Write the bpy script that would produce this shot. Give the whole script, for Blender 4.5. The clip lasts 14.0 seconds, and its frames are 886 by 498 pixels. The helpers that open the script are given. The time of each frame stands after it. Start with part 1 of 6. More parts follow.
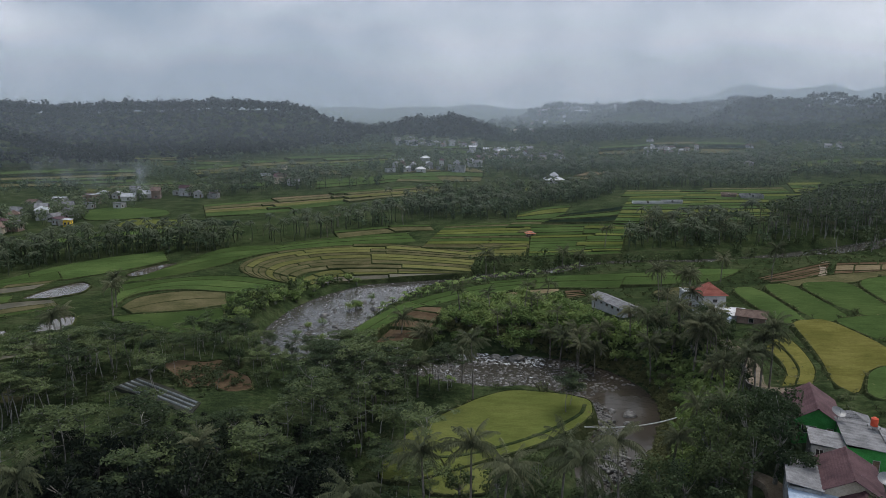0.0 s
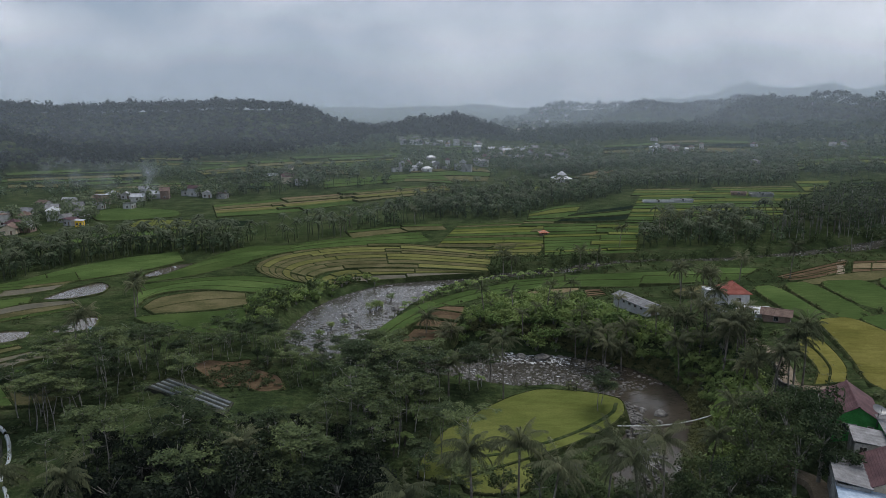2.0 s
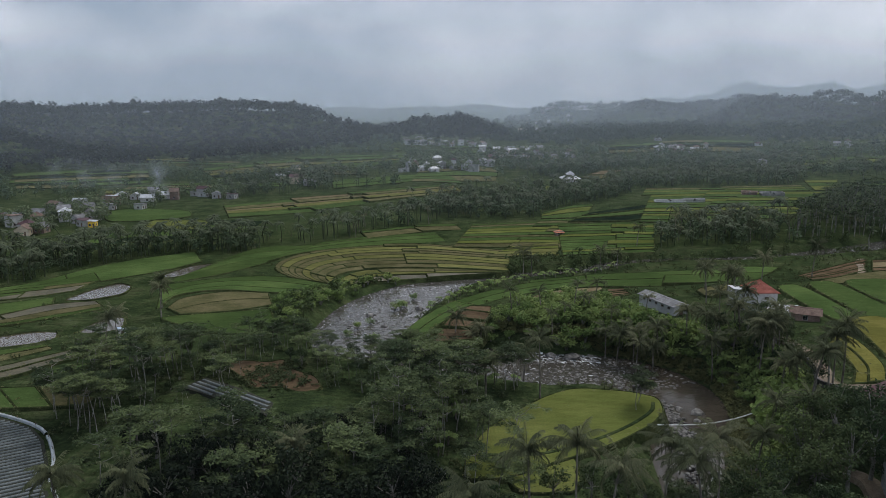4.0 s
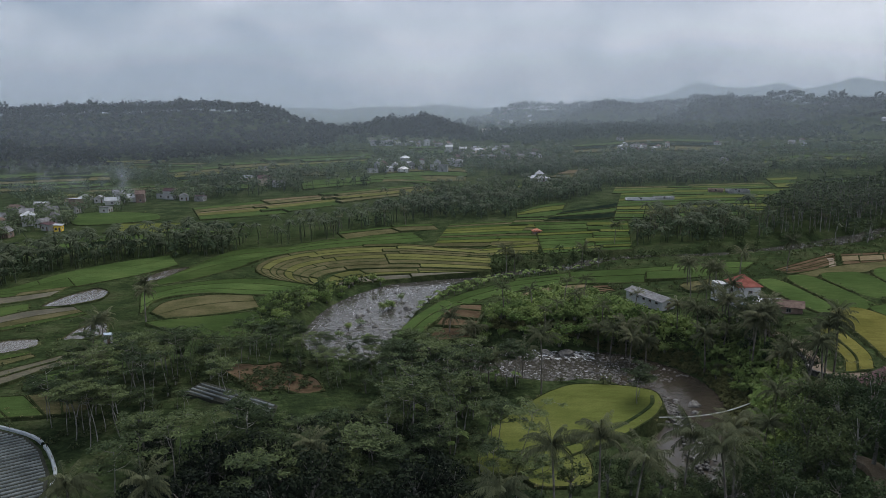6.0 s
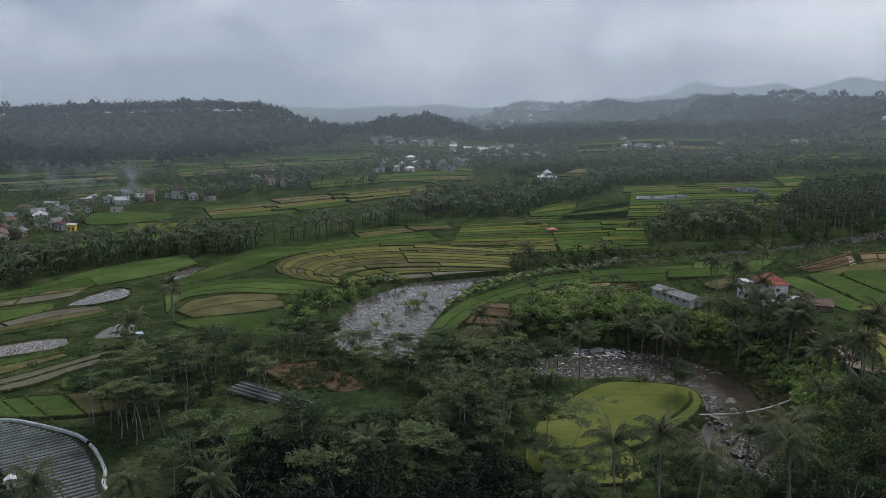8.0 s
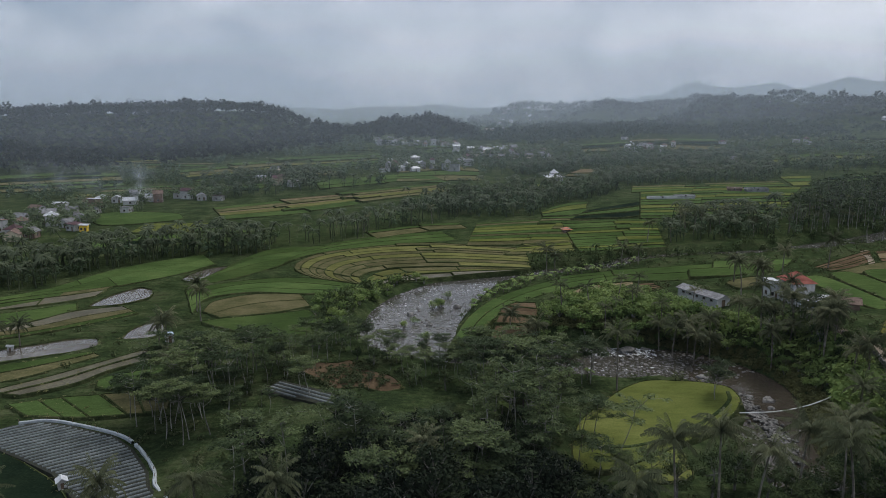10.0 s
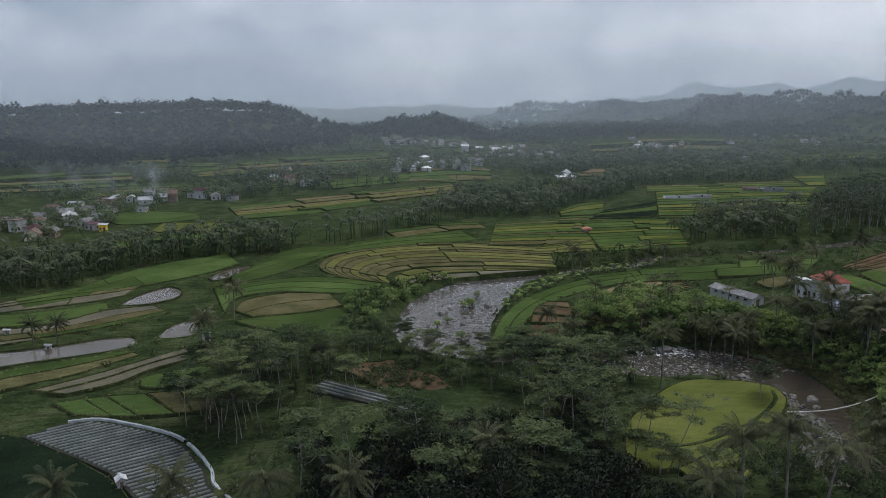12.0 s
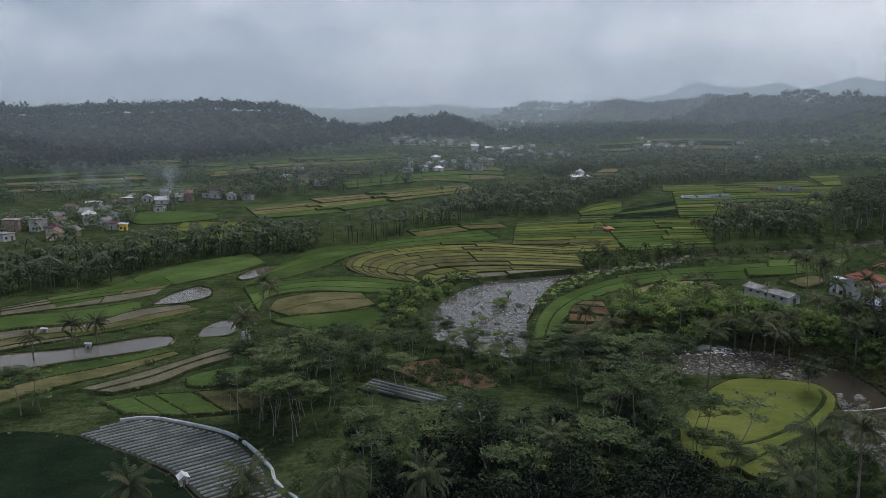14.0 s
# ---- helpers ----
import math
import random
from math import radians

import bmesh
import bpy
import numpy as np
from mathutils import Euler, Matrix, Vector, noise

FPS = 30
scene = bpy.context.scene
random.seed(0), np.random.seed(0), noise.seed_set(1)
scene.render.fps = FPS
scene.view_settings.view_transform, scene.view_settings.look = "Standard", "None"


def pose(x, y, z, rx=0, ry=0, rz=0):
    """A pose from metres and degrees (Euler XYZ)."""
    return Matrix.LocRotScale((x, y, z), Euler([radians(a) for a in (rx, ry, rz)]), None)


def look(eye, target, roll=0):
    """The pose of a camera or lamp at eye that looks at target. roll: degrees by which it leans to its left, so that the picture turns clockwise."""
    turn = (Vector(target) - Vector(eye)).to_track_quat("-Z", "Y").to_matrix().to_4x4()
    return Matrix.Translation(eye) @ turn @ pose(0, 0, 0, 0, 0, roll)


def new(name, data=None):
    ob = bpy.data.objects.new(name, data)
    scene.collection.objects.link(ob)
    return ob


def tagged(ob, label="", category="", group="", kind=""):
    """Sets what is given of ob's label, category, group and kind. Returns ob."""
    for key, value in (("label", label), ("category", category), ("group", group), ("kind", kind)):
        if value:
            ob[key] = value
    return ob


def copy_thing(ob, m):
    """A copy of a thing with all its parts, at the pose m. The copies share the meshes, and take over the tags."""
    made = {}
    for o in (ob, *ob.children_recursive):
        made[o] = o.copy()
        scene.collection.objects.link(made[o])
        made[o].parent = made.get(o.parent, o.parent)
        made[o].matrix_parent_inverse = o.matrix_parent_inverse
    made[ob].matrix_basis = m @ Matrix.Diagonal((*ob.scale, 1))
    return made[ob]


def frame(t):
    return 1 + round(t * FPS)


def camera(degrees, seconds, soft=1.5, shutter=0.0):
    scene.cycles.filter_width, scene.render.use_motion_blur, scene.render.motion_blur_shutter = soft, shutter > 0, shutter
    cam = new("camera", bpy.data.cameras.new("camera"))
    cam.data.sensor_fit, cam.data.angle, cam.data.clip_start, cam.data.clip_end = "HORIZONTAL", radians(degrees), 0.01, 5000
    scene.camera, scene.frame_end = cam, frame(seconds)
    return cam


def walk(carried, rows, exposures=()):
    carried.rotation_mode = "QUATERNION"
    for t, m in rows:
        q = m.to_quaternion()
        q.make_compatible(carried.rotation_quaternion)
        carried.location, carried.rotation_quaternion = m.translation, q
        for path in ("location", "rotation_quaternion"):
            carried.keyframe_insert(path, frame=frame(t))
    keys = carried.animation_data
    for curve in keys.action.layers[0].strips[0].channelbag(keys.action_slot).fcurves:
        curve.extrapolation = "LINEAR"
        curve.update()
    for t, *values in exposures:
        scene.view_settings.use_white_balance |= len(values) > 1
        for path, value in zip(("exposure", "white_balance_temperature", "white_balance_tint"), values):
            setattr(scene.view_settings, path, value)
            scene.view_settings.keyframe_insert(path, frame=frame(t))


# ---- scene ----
cam = camera(65.1, 14.0, soft=0.75)
METRES, EYE, TILT, LEAN, TURN = 56.0, 58.0, -11.3, 0.0, 0.0
ROWS = [
    (0.0, 0.0, 0.0, 0.0, 0.0, 0.0, -0.0),
    (0.5, -0.0217, 0.0, -0.0003, -0.01, -0.01, 0.05),
    (1.0, -0.0497, -0.0002, -0.0005, -0.03, -0.01, 0.08),
    (1.5, -0.0757, -0.0011, -0.0002, -0.02, -0.02, 0.13),
    (2.0, -0.1076, -0.002, -0.0, -0.02, -0.04, 0.18),
    (2.5, -0.1364, -0.0021, 0.0001, -0.01, -0.03, 0.22),
    (3.0, -0.1711, -0.0021, -0.0001, -0.01, -0.03, 0.26),
    (5.3, -0.329, -0.0031, -0.004, -1.62, -0.02, 0.7),
    (5.5, -0.3427, -0.0032, -0.0044, -2.38, -0.02, 0.86),
    (6.0, -0.3828, -0.0029, -0.0056, -3.39, -0.02, 1.06),
    (6.5, -0.4173, -0.0021, -0.0061, -3.39, -0.01, 1.07),
    (7.0, -0.4564, -0.0006, -0.0068, -3.38, -0.01, 1.08),
    (7.5, -0.491, 0.0009, -0.0075, -3.37, -0.02, 1.08),
    (8.0, -0.5295, 0.0023, -0.0083, -3.64, -0.05, 1.14),
    (8.2, -0.5446, 0.003, -0.0083, -3.85, -0.05, 1.18),
    (10.3, -0.7025, 0.0117, -0.0079, -3.99, -0.04, 1.24),
    (10.5, -0.718, 0.0127, -0.0078, -3.99, -0.04, 1.24),
    (11.0, -0.7566, 0.0152, -0.0074, -3.97, -0.04, 1.23),
    (11.5, -0.7961, 0.018, -0.0076, -3.96, -0.04, 1.22),
    (12.0, -0.836, 0.0213, -0.0082, -3.94, -0.04, 1.22),
    (12.5, -0.8765, 0.0241, -0.0087, -3.92, -0.03, 1.2),
    (13.0, -0.9173, 0.0276, -0.0093, -3.92, -0.01, 1.2),
    (13.5, -0.9581, 0.0308, -0.0101, -3.89, -0.01, 1.18),
    (14.0, -0.9987, 0.0337, -0.0107, -3.83, -0.02, 1.2),
]
walk(cam, [(t, pose(0, 0, EYE, TILT, LEAN, TURN) @ pose(METRES * x, METRES * y, METRES * z, 90 + pitch, roll, yaw)) for t, x, y, z, yaw, pitch, roll in ROWS])

# ---- sky and light: an overcast, rainy late morning ----
world = bpy.data.worlds.new("overcast_sky")
scene.world = world
world.use_nodes = True
wn, wl = world.node_tree.nodes, world.node_tree.links
wn.clear()
w_out = wn.new("ShaderNodeOutputWorld")
w_bg = wn.new("ShaderNodeBackground")
w_sky = wn.new("ShaderNodeTexSky")
w_sky.sky_type, w_sky.sun_disc = "NISHITA", False
w_sky.sun_elevation, w_sky.sun_rotation = radians(58), radians(25)
w_dim = wn.new("ShaderNodeVectorMath")
w_dim.operation = "SCALE"
w_dim.inputs["Scale"].default_value = 0.07
wl.new(w_sky.outputs[0], w_dim.inputs[0])
w_co = wn.new("ShaderNodeTexCoord")
w_map = wn.new("ShaderNodeMapping")
w_map.inputs["Scale"].default_value = (1.0, 1.0, 1.9)
w_map.inputs["Location"].default_value = (0.35, 0.1, 0.2)
wl.new(w_co.outputs["Generated"], w_map.inputs[0])
w_n1 = wn.new("ShaderNodeTexNoise")
w_n1.inputs["Scale"].default_value, w_n1.inputs["Detail"].default_value, w_n1.inputs["Roughness"].default_value = 1.9, 5, 0.5
wl.new(w_map.outputs[0], w_n1.inputs["Vector"])
w_n2 = wn.new("ShaderNodeTexNoise")
w_n2.inputs["Scale"].default_value, w_n2.inputs["Detail"].default_value, w_n2.inputs["Distortion"].default_value = 4.0, 5, 0.0
wl.new(w_map.outputs[0], w_n2.inputs["Vector"])
w_mix = wn.new("ShaderNodeMix")
w_mix.inputs[0].default_value = 0.35
wl.new(w_n1.outputs[0], w_mix.inputs[2])
wl.new(w_n2.outputs[0], w_mix.inputs[3])
w_ramp = wn.new("ShaderNodeValToRGB")
w_ramp.color_ramp.elements[0].position, w_ramp.color_ramp.elements[0].color = 0.475, (0.255, 0.31, 0.405, 1)
w_ramp.color_ramp.elements[1].position, w_ramp.color_ramp.elements[1].color = 0.66, (0.78, 0.80, 0.87, 1)
# brighter towards the hidden sun, ahead and to the east
w_dot = wn.new("ShaderNodeVectorMath")
w_dot.operation = "DOT_PRODUCT"
w_dot.inputs[1].default_value = (0.8, 0.25, 0.42)
wl.new(w_co.outputs["Generated"], w_dot.inputs[0])
w_add = wn.new("ShaderNodeMath")
w_add.operation = "MULTIPLY_ADD"
w_add.inputs[1].default_value = 0.18
wl.new(w_dot.outputs["Value"], w_add.inputs[0])
wl.new(w_mix.outputs[0], w_add.inputs[2])
wl.new(w_add.outputs[0], w_ramp.inputs[0])
w_sum = wn.new("ShaderNodeMix")
w_sum.data_type = "RGBA"
w_sum.inputs[0].default_value = 0.9
wl.new(w_dim.outputs[0], w_sum.inputs[6])
wl.new(w_ramp.outputs[0], w_sum.inputs[7])
wl.new(w_sum.outputs[2], w_bg.inputs[0])
w_bg.inputs["Strength"].default_value = 1.29
wl.new(w_bg.outputs[0], w_out.inputs[0])

sun = new("sun", bpy.data.lights.new("sun", "SUN"))
sun.data.energy, sun.data.angle, sun.data.color = 1.65, radians(25), (1.0, 0.96, 0.9)
sun.matrix_world = look((300, 500, 900), (0, 0, 0))
scene.cycles.transparent_max_bounces = 28

# ---- materials ----
def nodes_of(name):
    m = bpy.data.materials.new(name)
    m.use_nodes = True
    n = m.node_tree.nodes
    n.clear()
    return m, n, m.node_tree.links


def set_ramp(r, stops):
    r.color_ramp.elements[0].position, r.color_ramp.elements[1].position = stops[0][0], stops[-1][0]
    r.color_ramp.elements[0].color, r.color_ramp.elements[1].color = (*stops[0][1], 1), (*stops[-1][1], 1)
    for p, c in stops[1:-1]:
        r.color_ramp.elements.new(p).color = (*c, 1)


def surface(name, c1, c2, c3, coarse, fine, rough=0.8, bump=0.3, depth=0.05, vary=0.12, metal=0.0, gloss=0.3, streak=None, through_light=0.0, island=False, mottle=0.0):
    """A mottled surface: colours c1 to c3 by noise at two scales (metres), uneven relief, and a shade of its own for each object."""
    m, n, l = nodes_of(name)
    geo = n.new("ShaderNodeNewGeometry")
    mp = n.new("ShaderNodeMapping")
    if streak:
        mp.inputs["Scale"].default_value = streak
    l.new(geo.outputs["Position"], mp.inputs[0])
    a = n.new("ShaderNodeTexNoise")
    a.inputs["Scale"].default_value, a.inputs["Detail"].default_value = 1 / coarse, 4
    l.new(geo.outputs["Position"], a.inputs["Vector"])
    b = n.new("ShaderNodeTexNoise")
    b.inputs["Scale"].default_value, b.inputs["Detail"].default_value, b.inputs["Roughness"].default_value = 1 / fine, 5, 0.65
    l.new(mp.outputs[0], b.inputs["Vector"])
    mx = n.new("ShaderNodeMix")
    mx.inputs[0].default_value = 0.5
    l.new(a.outputs[0], mx.inputs[2])
    l.new(b.outputs[0], mx.inputs[3])
    r = n.new("ShaderNodeValToRGB")
    set_ramp(r, [(0.40, c1), (0.5, c2), (0.60, c3)])
    l.new(mx.outputs[0], r.inputs[0])
    hs = n.new("ShaderNodeHueSaturation")
    if mottle:
        mm = n.new("ShaderNodeMapping")
        mm.inputs["Rotation"].default_value, mm.inputs["Scale"].default_value = (0, 0, 0.5), (0.22, 0.75, 0.75)
        l.new(geo.outputs["Position"], mm.inputs[0])
        d = n.new("ShaderNodeTexNoise")
        d.inputs["Scale"].default_value, d.inputs["Detail"].default_value, d.inputs["Roughness"].default_value = 1.0, 6, 0.7
        l.new(mm.outputs[0], d.inputs["Vector"])
        dr = n.new("ShaderNodeMapRange")
        dr.inputs[1].default_value, dr.inputs[2].default_value, dr.inputs[3].default_value, dr.inputs[4].default_value = 0.35, 0.65, 1 - mottle, 1 + mottle
        l.new(d.outputs[0], dr.inputs[0])
        sc = n.new("ShaderNodeVectorMath")
        sc.operation = "SCALE"
        l.new(r.outputs[0], sc.inputs[0])
        l.new(dr.outputs[0], sc.inputs["Scale"])
        l.new(sc.outputs[0], hs.inputs["Color"])
    else:
        l.new(r.outputs[0], hs.inputs["Color"])
    inf = n.new("ShaderNodeObjectInfo")
    mr = n.new("ShaderNodeMapRange")
    mr.inputs[3].default_value, mr.inputs[4].default_value = 1 - vary, 1 + vary
    l.new(geo.outputs["Random Per Island"] if island else inf.outputs["Random"], mr.inputs[0])
    l.new(mr.outputs[0], hs.inputs["Value"])
    bs = n.new("ShaderNodeBsdfPrincipled")
    bs.inputs["Roughness"].default_value, bs.inputs["Metallic"].default_value = rough, metal
    bs.inputs["Specular IOR Level"].default_value = gloss
    l.new(hs.outputs[0], bs.inputs["Base Color"])
    bp = n.new("ShaderNodeBump")
    bp.inputs["Strength"].default_value, bp.inputs["Distance"].default_value = bump, depth
    l.new(b.outputs[0], bp.inputs["Height"])
    l.new(bp.outputs[0], bs.inputs["Normal"])
    out = n.new("ShaderNodeOutputMaterial")
    if through_light:
        tr = n.new("ShaderNodeBsdfTranslucent")
        l.new(hs.outputs[0], tr.inputs[0])
        ms = n.new("ShaderNodeMixShader")
        ms.inputs[0].default_value = through_light
        l.new(bs.outputs[0], ms.inputs[1])
        l.new(tr.outputs[0], ms.inputs[2])
        l.new(ms.outputs[0], out.inputs[0])
    else:
        l.new(bs.outputs[0], out.inputs[0])
    return m


def leaves(name, c1, c2, c3, thin=0.38):
    """Foliage: each leaf spray a little different, with drifts of shade across the wood, and light passing through."""
    m, n, l = nodes_of(name)
    geo, inf = n.new("ShaderNodeNewGeometry"), n.new("ShaderNodeObjectInfo")
    a = n.new("ShaderNodeTexNoise")
    a.inputs["Scale"].default_value, a.inputs["Detail"].default_value = 0.11, 3
    l.new(geo.outputs["Position"], a.inputs["Vector"])
    s = n.new("ShaderNodeMath")
    s.operation = "MULTIPLY_ADD"
    s.inputs[1].default_value, s.inputs[2].default_value = 0.26, 0
    l.new(geo.outputs["Random Per Island"], s.inputs[0])
    s2 = n.new("ShaderNodeMath")
    s2.operation = "MULTIPLY_ADD"
    s2.inputs[1].default_value = 0.5
    l.new(inf.outputs["Random"], s2.inputs[0])
    l.new(s.outputs[0], s2.inputs[2])
    s3 = n.new("ShaderNodeMath")
    s3.operation = "MULTIPLY_ADD"
    s3.inputs[1].default_value = 0.45
    l.new(a.outputs[0], s3.inputs[0])
    l.new(s2.outputs[0], s3.inputs[2])
    r = n.new("ShaderNodeValToRGB")
    set_ramp(r, [(0.15, c1), (0.55, c2), (1.0, c3)])
    l.new(s3.outputs[0], r.inputs[0])
    bs = n.new("ShaderNodeBsdfPrincipled")
    bs.inputs["Roughness"].default_value, bs.inputs["Specular IOR Level"].default_value = 0.6, 0.08
    l.new(r.outputs[0], bs.inputs["Base Color"])
    tr = n.new("ShaderNodeBsdfTranslucent")
    l.new(r.outputs[0], tr.inputs[0])
    ms = n.new("ShaderNodeMixShader")
    ms.inputs[0].default_value = thin
    out = n.new("ShaderNodeOutputMaterial")
    l.new(bs.outputs[0], ms.inputs[1])
    l.new(tr.outputs[0], ms.inputs[2])
    l.new(ms.outputs[0], out.inputs[0])
    return m


def water_surface(name, deep, rough, ripple_size, ripple_depth, foam=0.0):
    m, n, l = nodes_of(name)
    geo = n.new("ShaderNodeNewGeometry")
    mp = n.new("ShaderNodeMapping")
    mp.inputs["Scale"].default_value = (1, 1, 1)
    l.new(geo.outputs["Position"], mp.inputs[0])
    a = n.new("ShaderNodeTexNoise")
    a.inputs["Scale"].default_value, a.inputs["Detail"].default_value, a.inputs["Distortion"].default_value = 1 / ripple_size, 6, 0.8
    l.new(mp.outputs[0], a.inputs["Vector"])
    bs = n.new("ShaderNodeBsdfPrincipled")
    bs.inputs["Base Color"].default_value = (*deep, 1)
    bs.inputs["Roughness"].default_value, bs.inputs["IOR"].default_value = rough, 1.33
    bp = n.new("ShaderNodeBump")
    bp.inputs["Strength"].default_value, bp.inputs["Distance"].default_value = 1.0, ripple_depth
    l.new(a.outputs[0], bp.inputs["Height"])
    if ripple_depth:
        l.new(bp.outputs[0], bs.inputs["Normal"])
    out = n.new("ShaderNodeOutputMaterial")
    if foam:
        b = n.new("ShaderNodeTexNoise")
        b.inputs["Scale"].default_value, b.inputs["Detail"].default_value, b.inputs["Distortion"].default_value = 0.95, 8, 1.6
        l.new(geo.outputs["Position"], b.inputs["Vector"])
        mr = n.new("ShaderNodeMapRange")
        mr.inputs[1].default_value, mr.inputs[2].default_value = 0.66 - foam * 0.2, 0.76 - foam * 0.2
        l.new(b.outputs[0], mr.inputs[0])
        fo = n.new("ShaderNodeBsdfDiffuse")
        fo.inputs[0].default_value = (0.62, 0.64, 0.66, 1)
        ms = n.new("ShaderNodeMixShader")
        l.new(mr.outputs[0], ms.inputs[0])
        l.new(bs.outputs[0], ms.inputs[1])
        l.new(fo.outputs[0], ms.inputs[2])
        l.new(ms.outputs[0], out.inputs[0])
    else:
        l.new(bs.outputs[0], out.inputs[0])
    return m


M_GROUND = surface("rough_grass", (0.024, 0.036, 0.016), (0.038, 0.056, 0.022), (0.064, 0.075, 0.036), 9, 0.8, 0.95, 0.9, 0.5, 0, gloss=0.0, mottle=0.35)
M_BUND = surface("grassy_bank", (0.028, 0.038, 0.016), (0.046, 0.060, 0.024), (0.080, 0.086, 0.040), 3, 0.4, 0.95, 0.8, 0.2, 0.2, gloss=0.0, mottle=0.3)
CROPS = {
    "green": surface("young_rice", (0.041, 0.066, 0.021), (0.053, 0.085, 0.027), (0.072, 0.104, 0.034), 14, 0.35, 0.8, 0.8, 0.12, 0.2, gloss=0.0, mottle=0.16),
    "lime": surface("rice_in_leaf", (0.084, 0.102, 0.027), (0.106, 0.122, 0.034), (0.136, 0.146, 0.046), 12, 0.35, 0.8, 0.8, 0.12, 0.15, gloss=0.0, mottle=0.16),
    "dark": surface("deep_green_crop", (0.007, 0.013, 0.008), (0.011, 0.019, 0.011), (0.017, 0.027, 0.014), 10, 0.4, 0.8, 0.8, 0.15, 0.15, gloss=0.0, mottle=0.16),
    "yellow": surface("ripening_rice", (0.098, 0.104, 0.036), (0.125, 0.128, 0.045), (0.156, 0.150, 0.058), 10, 0.35, 0.85, 0.8, 0.12, 0.15, gloss=0.0, mottle=0.16),
    "ochre": surface("ripe_rice", (0.105, 0.104, 0.028), (0.134, 0.128, 0.035), (0.165, 0.152, 0.046), 8, 0.35, 0.85, 0.8, 0.12, 0.15, gloss=0.0, mottle=0.16),
    "olive": surface("stubble", (0.066, 0.066, 0.031), (0.092, 0.088, 0.042), (0.128, 0.114, 0.062), 6, 0.5, 0.9, 0.8, 0.12, 0.15, gloss=0.0, mottle=0.16),
    "mud": surface("wet_mud", (0.052, 0.048, 0.028), (0.078, 0.070, 0.041), (0.120, 0.106, 0.066), 6, 0.6, 0.65, 0.6, 0.08, 0.2, gloss=0.3, mottle=0.16),
    "soil": surface("dry_soil", (0.070, 0.050, 0.030), (0.100, 0.070, 0.043), (0.135, 0.098, 0.062), 5, 0.5, 0.95, 0.8, 0.12, 0.2, gloss=0.0, mottle=0.16),
    "tan": surface("straw_soil", (0.125, 0.100, 0.058), (0.165, 0.132, 0.078), (0.210, 0.170, 0.105), 5, 0.5, 0.95, 0.8, 0.1, 0.15, gloss=0.0, mottle=0.16),
    "water": water_surface("pond_water", (0.085, 0.075, 0.060), 0.08, 3.0, 0.0),
}
CROP_WORDS = {"green": "bright green young rice", "lime": "yellow-green leafy rice", "dark": "deep green low crop", "yellow": "pale yellow-green ripening rice",
              "ochre": "ochre ripe rice", "olive": "olive-brown stubble", "mud": "wet brown mud", "soil": "bare reddish-brown soil", "tan": "dry tan soil", "water": "still grey pond water"}
M_RIVER = water_surface("river_water", (0.060, 0.057, 0.050), 0.16, 1.4, 0.06, 0.12)
M_RAPIDS = water_surface("white_rapids", (0.050, 0.046, 0.038), 0.16, 0.8, 0.08, 0.22)
M_FOAM = water_surface("white_water", (0.060, 0.056, 0.048), 0.2, 0.6, 0.08, 0.85)
M_CALM = water_surface("slow_river_water", (0.050, 0.042, 0.032), 0.09, 0.8, 0.03)
M_ROCK = surface("river_rock", (0.045, 0.043, 0.04), (0.10, 0.096, 0.09), (0.21, 0.20, 0.185), 4, 0.5, 0.7, 0.8, 0.15, 0.3, island=True)
M_BARK = surface("pale_bark", (0.13, 0.124, 0.106), (0.23, 0.22, 0.196), (0.37, 0.36, 0.33), 1.2, 0.12, 0.9, 0.6, 0.03, 0.3)
M_PALM_BARK = surface("palm_bark", (0.10, 0.085, 0.07), (0.17, 0.15, 0.125), (0.26, 0.24, 0.21), 1.0, 0.15, 0.9, 0.6, 0.03, 0.25)
L_ALBIZIA = leaves("feathery_leaf", (0.016, 0.028, 0.014), (0.052, 0.076, 0.034), (0.165, 0.204, 0.085), 0.25)
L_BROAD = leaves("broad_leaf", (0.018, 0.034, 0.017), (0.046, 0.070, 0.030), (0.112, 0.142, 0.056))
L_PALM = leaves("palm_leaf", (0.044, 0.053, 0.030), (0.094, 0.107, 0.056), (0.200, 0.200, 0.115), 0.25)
# paler, bluer copy of the palm leaf, with distance haze put into its colour
L_PALM_FAR = leaves("hazed_palm_leaf", (0.052, 0.068, 0.045), (0.108, 0.130, 0.076), (0.215, 0.225, 0.142), 0.25)
# leaf green raised so the colour carries the sunlit look of the bend
L_GROVE = leaves("sunlit_grove_leaf", (0.080, 0.132, 0.040), (0.155, 0.226, 0.070), (0.275, 0.340, 0.115))
# broad leaf darkened so its colour carries the shade inside the wood
L_SHADE = leaves("shade_darkened_leaf", (0.004, 0.008, 0.005), (0.010, 0.017, 0.009), (0.028, 0.040, 0.019), 0.2)
L_BANK = leaves("bank_grass", (0.080, 0.092, 0.036), (0.130, 0.135, 0.055), (0.200, 0.190, 0.090))
L_GRASS = leaves("rank_grass", (0.028, 0.040, 0.019), (0.058, 0.076, 0.032), (0.115, 0.126, 0.058))
# paler and bluer than the near broad leaf: haze put into the colour
L_FAR = leaves("hazed_woodland_leaf", (0.042, 0.066, 0.042), (0.082, 0.118, 0.066), (0.155, 0.188, 0.102))
L_DISTANT = leaves("distant_wood_leaf", (0.022, 0.037, 0.024), (0.044, 0.066, 0.040), (0.088, 0.112, 0.064))
